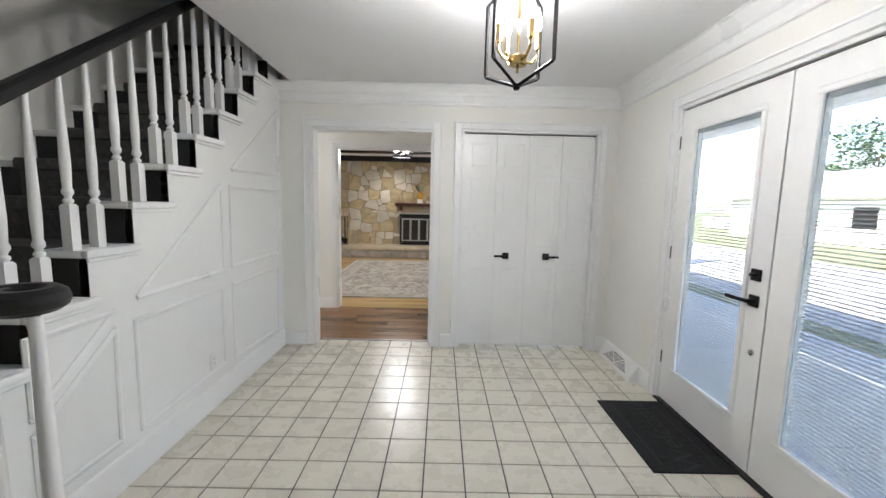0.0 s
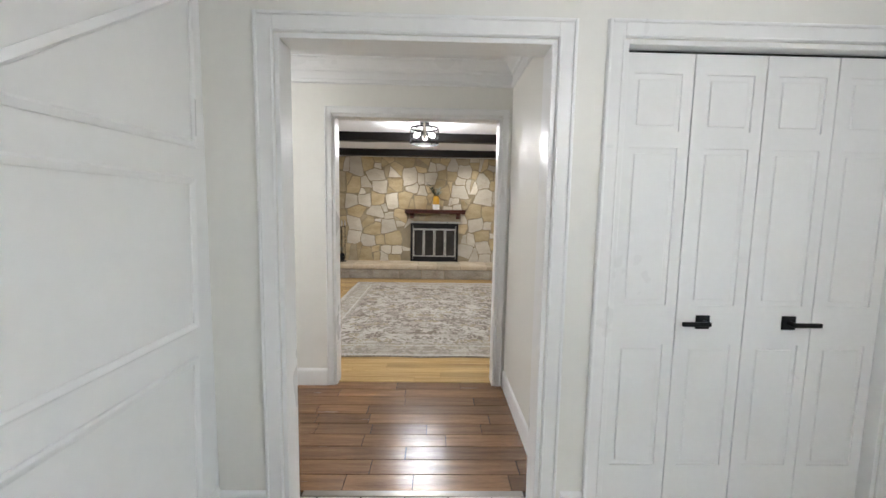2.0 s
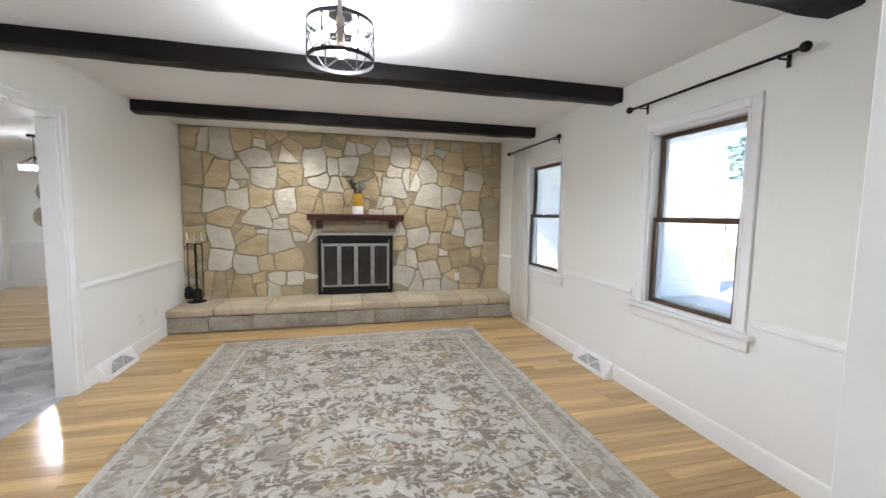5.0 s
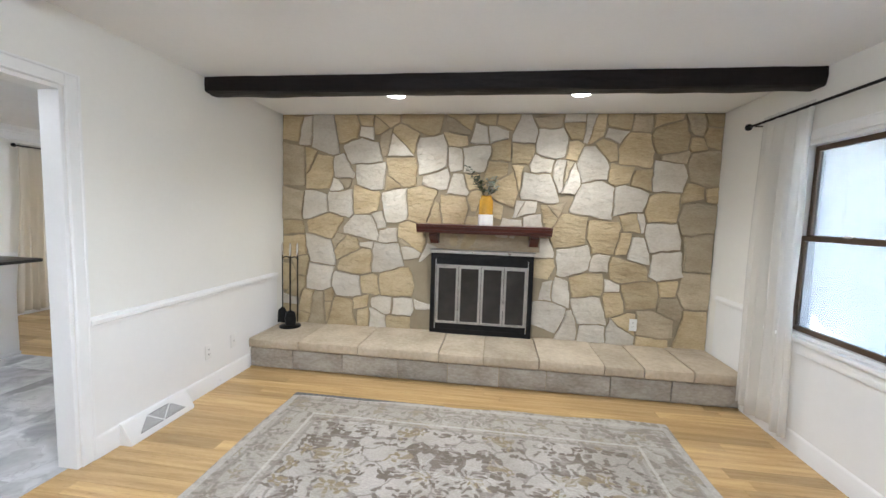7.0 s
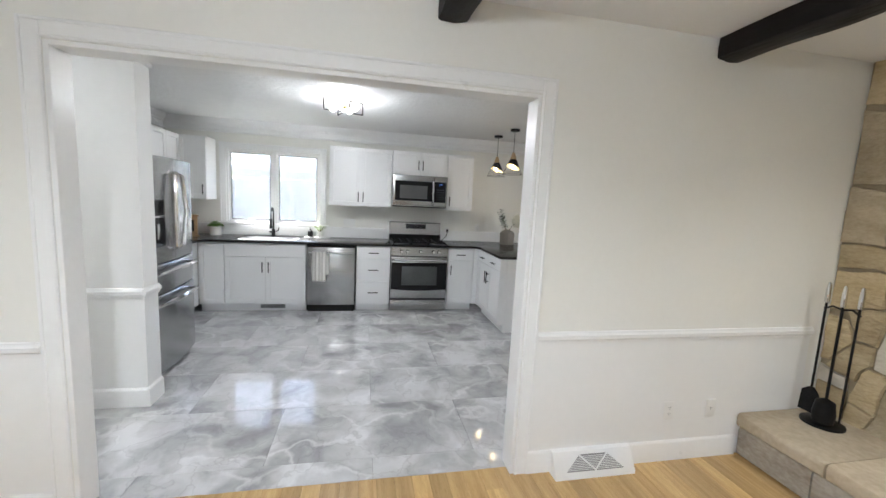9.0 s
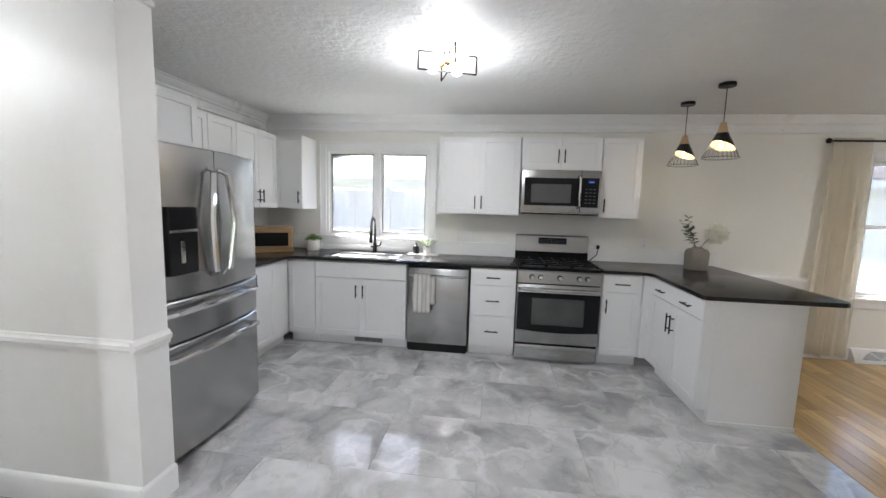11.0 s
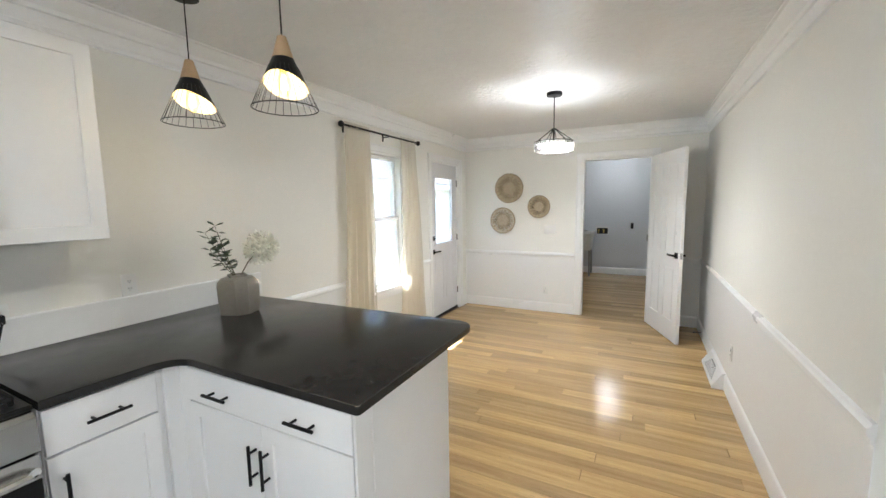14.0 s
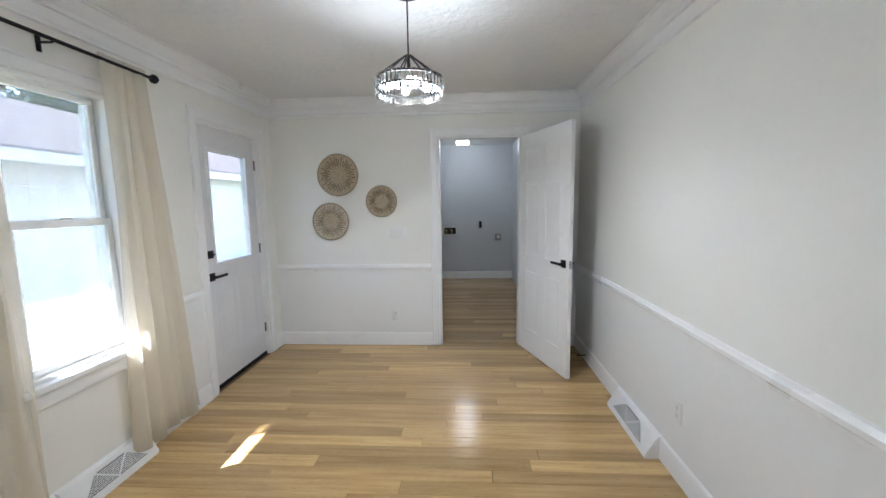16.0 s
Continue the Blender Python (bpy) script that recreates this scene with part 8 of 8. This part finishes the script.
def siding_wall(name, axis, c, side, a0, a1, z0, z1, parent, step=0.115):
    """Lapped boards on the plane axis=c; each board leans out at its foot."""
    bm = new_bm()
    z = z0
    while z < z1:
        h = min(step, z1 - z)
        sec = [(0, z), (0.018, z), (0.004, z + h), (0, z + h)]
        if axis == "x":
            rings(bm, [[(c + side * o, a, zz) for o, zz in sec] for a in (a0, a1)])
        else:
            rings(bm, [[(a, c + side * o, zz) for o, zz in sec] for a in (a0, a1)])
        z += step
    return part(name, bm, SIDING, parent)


# white-sided wing beside the porch, seen from the living room
wing = thing("house_wing", "white sided wing of the house by the porch", "house", (0, 0, 0))
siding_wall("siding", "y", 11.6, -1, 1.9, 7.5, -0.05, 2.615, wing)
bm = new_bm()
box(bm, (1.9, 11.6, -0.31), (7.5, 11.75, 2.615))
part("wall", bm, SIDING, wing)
# garage behind the house
garage = thing("garage", "white sided garage with brown shingle roof", "garage", (0, 0, 0))
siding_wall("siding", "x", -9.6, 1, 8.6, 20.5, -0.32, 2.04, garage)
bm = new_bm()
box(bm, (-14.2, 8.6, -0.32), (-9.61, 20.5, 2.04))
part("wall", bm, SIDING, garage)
bm = new_bm()
rings(bm, [[(-9.2, y, 2.0), (-9.2, y, 2.09), (-11.9, y, 3.2), (-14.6, y, 2.09), (-14.6, y, 2.0), (-11.9, y, 3.08)] for y in (8.3, 20.8)])
part("roof", bm, SHINGLE, garage, "brown grey shingle roof")
bm = new_bm()
box(bm, (-9.19, 8.3, 1.93), (-9.12, 20.8, 2.05))
part("gutter", bm, SIDING, garage, "white gutter")
bm = new_bm()
box(bm, (-9.595, 12.4, -0.3), (-9.56, 15.0, 1.7), 0.01, 1)
part("garage_door", bm, SIDING, garage)
# unseen eaves over back door and kitchen window, placed to trim the sun
bm = new_bm()
box(bm, (-7.78, 10.2, 2.48), (-6.69, 13.9, 2.56))
structure("eave_back", bm, SIDING, "unseen white boxed eave trimming the sun over the back door", "eave")
bm = new_bm()
box(bm, (-7.1, 4.2, 2.5), (-6.69, 10.19, 2.58))
structure("eave_kitchen", bm, SIDING, "unseen white boxed eave trimming the sun over the kitchen window", "eave")
# garden pavilion
pav = thing("garden_pavilion", "open garden pavilion with white standing-seam roof", "pavilion", (-15.5, 4.6, -0.32))
bm = new_bm()
S_ = 3.6
rings(bm, [[(s * S_, t * S_, 2.4) for s, t in ((-1, -1), (1, -1), (1, 1), (-1, 1))], [(s * S_, t * S_, 2.5) for s, t in ((-1, -1), (1, -1), (1, 1), (-1, 1))], [(s * 0.05, t * 0.05, 3.75) for s, t in ((-1, -1), (1, -1), (1, 1), (-1, 1))]])
part("roof", bm, METALROOF, pav, "white metal hip roof")
for k in range(4):
    bm = new_bm()
    R = Matrix.Rotation(radians(90 * k), 4, "Z")
    for i in range(-8, 9):
        y = i * 0.42
        p, t = (S_ * 0.999, y), abs(y) / S_
        q = (S_ * t, y)
        z1_ = 2.5 + 1.25 * (1 - t)
        a, b = R @ Vector((p[0], p[1], 2.515)), R @ Vector((q[0], q[1], z1_ + 0.015))
        tube(bm, [a, b], 0.022, 4)
    tagged(part("seams", bm, METALROOF, pav), kind="stuff")
for sx in (-3.3, 0, 3.3):
    for sy in (-3.3, 0, 3.3):
        if sx or sy:
            bm = new_bm()
            box(bm, (sx - 0.07, sy - 0.07, 0), (sx + 0.07, sy + 0.07, 2.41))
            part("post", bm, FENCEW, pav)
fence = thing("fence", "tall weathered grey board fence", "fence", (-30, 0, -0.32))
bm = new_bm()
for k in range(290):
    y = -28 + k * 0.2
    box(bm, (-0.012, y, 0.0), (0.012, y + 0.185, 2.7 + 0.02 * math.sin(k * 2.7)))
tagged(part("boards", bm, FENCEW, fence), kind="stuff")
bm = new_bm()
for z in (0.4, 2.3):
    box(bm, (-0.06, -28, z), (-0.013, 30, z + 0.1))
part("rail", bm, FENCEW, fence)
low = thing("fence", "low white picket fence across the far lawn", "fence", (26, 0, -0.32))
bm = new_bm()
for k in range(280):
    y = -12 + k * 0.18
    box(bm, (0, y, 0.0), (0.02, y + 0.09, 1.0))
tagged(part("pickets", bm, SIDING, low), kind="stuff")
house = thing("neighbour_house", "low white neighbouring house across the lawn", "house", (24, 22, -0.32))
bm = new_bm()
box(bm, (-3, -6, 0), (5, 6, 2.6))
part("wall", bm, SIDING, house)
bm = new_bm()
rings(bm, [[(-3.6, y, 2.5), (1, y, 4.3), (5.6, y, 2.5)] for y in (-6.5, 6.5)])
part("roof", bm, METALROOF, house, "pale roof")
for y in (-3.0, 1.5):
    bm = new_bm()
    box(bm, (-3.03, y - 0.6, 0.9), (-3.0, y + 0.6, 2.0))
    w_ = part("window", bm, DARKGLASS, house)
    bm = new_bm()
    frame_bars(bm, "x", -3.03, y - 0.68, y + 0.68, 0.82, 2.08, 0.08, -0.03, 0)
    part("frame", bm, SIDING, w_)


def tree(at, height, spread, seed, leaves=2600):
    rg_ = random.Random(seed)
    ob = thing("tree", "broad leafy green tree beyond the lawn", "tree", at, group="garden trees")
    bm = new_bm()
    tube(bm, [(0, 0, 0), (0.08, 0.05, height * 0.25), (0, 0.1, height * 0.5), (0.1, 0, height * 0.8)], [0.28, 0.2, 0.14, 0.04], 9)
    clumps = []
    for k in range(13):
        a, t = rg_.uniform(0, 6.28), rg_.uniform(0.28, 0.75)
        end = Vector((math.cos(a) * spread * rg_.uniform(0.4, 0.95), math.sin(a) * spread * rg_.uniform(0.4, 0.95), height * (t + rg_.uniform(0.08, 0.28))))
        tube(bm, [(0, 0.05, height * t), end * 0.5 + Vector((0, 0, height * t * 0.5 + 0.2)), end], [0.09, 0.05, 0.015], 6)
        clumps.append((end, rg_.uniform(0.5, 1.0) * spread * 0.42))
    clumps.append((Vector((0, 0, height * 0.95)), spread * 0.45))
    part("trunk", bm, BARK, ob)
    lf = new_bm()
    for k in range(leaves):
        c, r = rg_.choice(clumps)
        d = Vector((rg_.gauss(0, 1), rg_.gauss(0, 1), rg_.gauss(0, 0.8)))
        p = c + d.normalized() * r * rg_.uniform(0.5, 1.05)
        leaf_blade(lf, p, (rg_.uniform(-1, 1), rg_.uniform(-1, 1), rg_.uniform(-0.6, 0.6)), 0.42, 0.3, 0.1)
    part("crown", lf, TREELEAF, ob)


for k, (x, y, h_, s_) in enumerate(((33, 9, 7, 4), (36, 17, 9, 5), (34, 27, 8, 4.5), (40, 36, 9, 5), (38, 1, 8, 4.5), (-33, 2, 8, 4.5), (-34, 10, 9, 5), (-33, -6, 7, 4), (-20, 15, 7, 3.6), (-21, 22, 8, 4), (-24, 30, 8, 4))):
    tree((x, y, -0.32), h_, s_, 40 + k)


# ---- floor pieces, last ----
def piece(name, parent, me, at, rz=0.0):
    ob = new(name, me)
    ob.parent = parent
    ob.matrix_local = pose(*at, 0, 0, rz)
    return ob


def chamfered(name, w, d, h, c, material):
    bm = new_bm()
    w, d = w / 2, d / 2
    rings(bm, [[(-w, -d, -h), (w, -d, -h), (w, d, -h), (-w, d, -h)], [(-w, -d, -c), (w, -d, -c), (w, d, -c), (-w, d, -c)],
               [(-w + c, -d + c, 0), (w - c, -d + c, 0), (w - c, d - c, 0), (-w + c, d - c, 0)]])
    return mesh_of(name, bm, material, smooth=False)


tile_mesh = chamfered("tile", 0.2045, 0.2045, 0.006, 0.001, TILE)
cut_tile = chamfered("tile", 0.2045, 0.1705, 0.006, 0.001, TILE)
rest = new_bm()
for i in range(-12, 9):
    for j in range(-28, 1):
        cx, cy = 0.020 + 0.212 * (i + 0.5), 3.511 + 0.212 * (j + 0.5)
        if cx - 0.1 < -2.40 or cx + 0.03 > X_E or cy - 0.1 > 3.62 or cy < -2.4:
            continue
        if cx < X_P - 0.1 and cy > 0.5:
            continue
        if cy > 3.55:
            if cx > -1.5:
                piece("tile", floor_foyer, cut_tile, (cx, 3.6, 0))
            continue
        if cy > 1.0:
            piece("tile", floor_foyer, tile_mesh, (cx, cy, 0))
        else:
            box(rest, (cx - 0.1035, cy - 0.1045, -0.006), (cx + 0.1035, cy + 0.1045, 0))
tagged(part("floor_tiles", rest, TILE, floor_foyer), kind="stuff")


strip = new_bm()
box(strip, (-1.116, 3.6885, -0.005), (-0.034, 3.7265, 0.0035), 0.002, 1)
structure("trim_floor_strip", strip, mat("dull_grey_metal_strip", (0.34, 0.31, 0.28), (0.26, 0.235, 0.21), rough=0.35, metal=0.7, scale=12, fine=90), "dull metal strip between tile and planks", "trim")


def planks(name, parent, x0, x1, y0, y1, w, lengths, material, seed, gap=0.0012):
    rnd = random.Random(seed)
    meshes = {}
    rows = round((y1 - y0) / w)
    w = (y1 - y0) / rows
    for r in range(rows):
        x = x0 - rnd.random() * lengths[-1]
        y = y0 + (r + 0.5) * w
        while x < x1:
            ln = rnd.choice(lengths)
            a, b = max(x, x0), min(x + ln, x1)
            x += ln
            if b - a < 0.03:
                continue
            key = round(b - a, 2)
            if key not in meshes:
                meshes[key] = chamfered(name, key - gap, w - gap, 0.006, 0.001, material)
            piece(name, parent, meshes[key], ((a + b) / 2, y, 0))


planks("plank", floor_hall, X_L0, 0.075, 3.727, 4.95, 0.125, (0.5, 0.8, 1.1, 0.35), HALLWOOD, 3, 0.004)
planks("plank", floor_living, X_L1 - 0.06, X_R, 4.96, 9.66, 0.096, (0.9, 1.2, 1.83, 1.5), BAMBOO, 4)
planks("plank", floor_dining, X_W, X_D, 9.452, 13.38, 0.096, (0.9, 1.2, 1.83, 1.5), BAMBOO, 5)
planks("plank", floor_laundry, -6.48, -3.75, 13.39, 16.8, 0.096, (0.9, 1.2, 1.83, 1.5), BAMBOO, 6)


def marble_material():
    m = bpy.data.materials.new("grey_marble_porcelain")
    m.use_nodes = True
    n, l = m.node_tree.nodes, m.node_tree.links
    b = n["Principled BSDF"]
    geo, obj = n.new("ShaderNodeNewGeometry"), n.new("ShaderNodeObjectInfo")
    ml = n.new("ShaderNodeMath")
    ml.operation, ml.inputs[1].default_value = "MULTIPLY", 53.0
    l.new(obj.outputs["Random"], ml.inputs[0])
    cx = n.new("ShaderNodeCombineXYZ")
    for i in range(3):
        l.new(ml.outputs[0], cx.inputs[i])
    ad = n.new("ShaderNodeVectorMath")
    l.new(geo.outputs["Position"], ad.inputs[0])
    l.new(cx.outputs[0], ad.inputs[1])
    wn_ = n.new("ShaderNodeTexNoise")
    wn_.inputs["Scale"].default_value, wn_.inputs["Detail"].default_value = 2.2, 5
    l.new(ad.outputs[0], wn_.inputs["Vector"])
    ds_ = n.new("ShaderNodeVectorMath")
    ds_.operation = "MULTIPLY_ADD"
    ds_.inputs[1].default_value = (0.8, 0.8, 0.8)
    l.new(wn_.outputs["Color"], ds_.inputs[0])
    l.new(ad.outputs[0], ds_.inputs[2])
    cl = n.new("ShaderNodeTexNoise")
    cl.inputs["Scale"].default_value, cl.inputs["Detail"].default_value = 2.6, 7
    l.new(ds_.outputs[0], cl.inputs["Vector"])
    rp = n.new("ShaderNodeValToRGB")
    e = rp.color_ramp.elements
    e[0].position, e[0].color = 0.30, (0.29, 0.29, 0.295, 1)
    e[1].position, e[1].color = 0.66, (0.67, 0.67, 0.68, 1)
    k = e.new(0.5)
    k.color = (0.50, 0.50, 0.505, 1)
    l.new(cl.outputs[0], rp.inputs[0])
    vo = n.new("ShaderNodeTexVoronoi")
    vo.feature = "DISTANCE_TO_EDGE"
    vo.inputs["Scale"].default_value = 1.9
    l.new(ds_.outputs[0], vo.inputs["Vector"])
    vr = n.new("ShaderNodeMapRange")
    vr.inputs["From Min"].default_value, vr.inputs["From Max"].default_value = 0.06, 0.0
    l.new(vo.outputs["Distance"], vr.inputs["Value"])
    vm = n.new("ShaderNodeMath")
    vm.operation = "MULTIPLY"
    vk = n.new("ShaderNodeMapRange")
    vk.inputs["From Min"].default_value, vk.inputs["From Max"].default_value = 0.42, 0.6
    l.new(wn_.outputs[0], vk.inputs["Value"])
    vr.inputs["To Max"].default_value = 0.55
    l.new(vr.outputs[0], vm.inputs[0])
    l.new(vk.outputs[0], vm.inputs[1])
    mx = n.new("ShaderNodeMix")
    mx.data_type = "RGBA"
    l.new(vm.outputs[0], mx.inputs[0])
    l.new(rp.outputs[0], mx.inputs[6])
    mx.inputs[7].default_value = (0.82, 0.82, 0.825, 1)
    v2_ = n.new("ShaderNodeTexVoronoi")
    v2_.feature = "DISTANCE_TO_EDGE"
    v2_.inputs["Scale"].default_value = 3.1
    l.new(ds_.outputs[0], v2_.inputs["Vector"])
    v2r = n.new("ShaderNodeMapRange")
    v2r.inputs["From Min"].default_value, v2r.inputs["From Max"].default_value = 0.022, 0.0
    v2r.inputs["To Max"].default_value = 0.25
    l.new(v2_.outputs["Distance"], v2r.inputs["Value"])
    m2 = n.new("ShaderNodeMix")
    m2.data_type = "RGBA"
    l.new(v2r.outputs[0], m2.inputs[0])
    l.new(mx.outputs[2], m2.inputs[6])
    m2.inputs[7].default_value = (0.20, 0.195, 0.195, 1)
    l.new(m2.outputs[2], b.inputs["Base Color"])
    b.inputs["Roughness"].default_value = 0.07
    b.inputs["IOR"].default_value = 1.55
    return m


MARBLE = marble_material()
MGROUT = mat("light_grey_grout", (0.30, 0.30, 0.30), (0.26, 0.26, 0.26), rough=0.8)
floor_kitchen.data.materials.clear()
floor_kitchen.data.materials.append(MGROUT)
mm = {}
for i in range(7):
    x0_, x1_ = -6.53 + 0.61 * i, min(-6.53 + 0.61 * (i + 1), -2.69)
    y = 3.68 - 0.6 * (i % 2)
    while y < 9.45:
        a, b = max(y, 3.68), min(y + 1.22, 9.45)
        y += 1.22
        if b - a < 0.05 or x1_ - x0_ < 0.05:
            continue
        key = (round(x1_ - x0_, 3), round(b - a, 3))
        if key not in mm:
            mm[key] = chamfered("tile", key[0] - 0.002, key[1] - 0.002, 0.006, 0.0008, MARBLE)
        piece("tile", floor_kitchen, mm[key], ((x0_ + x1_) / 2, (a + b) / 2, 0))
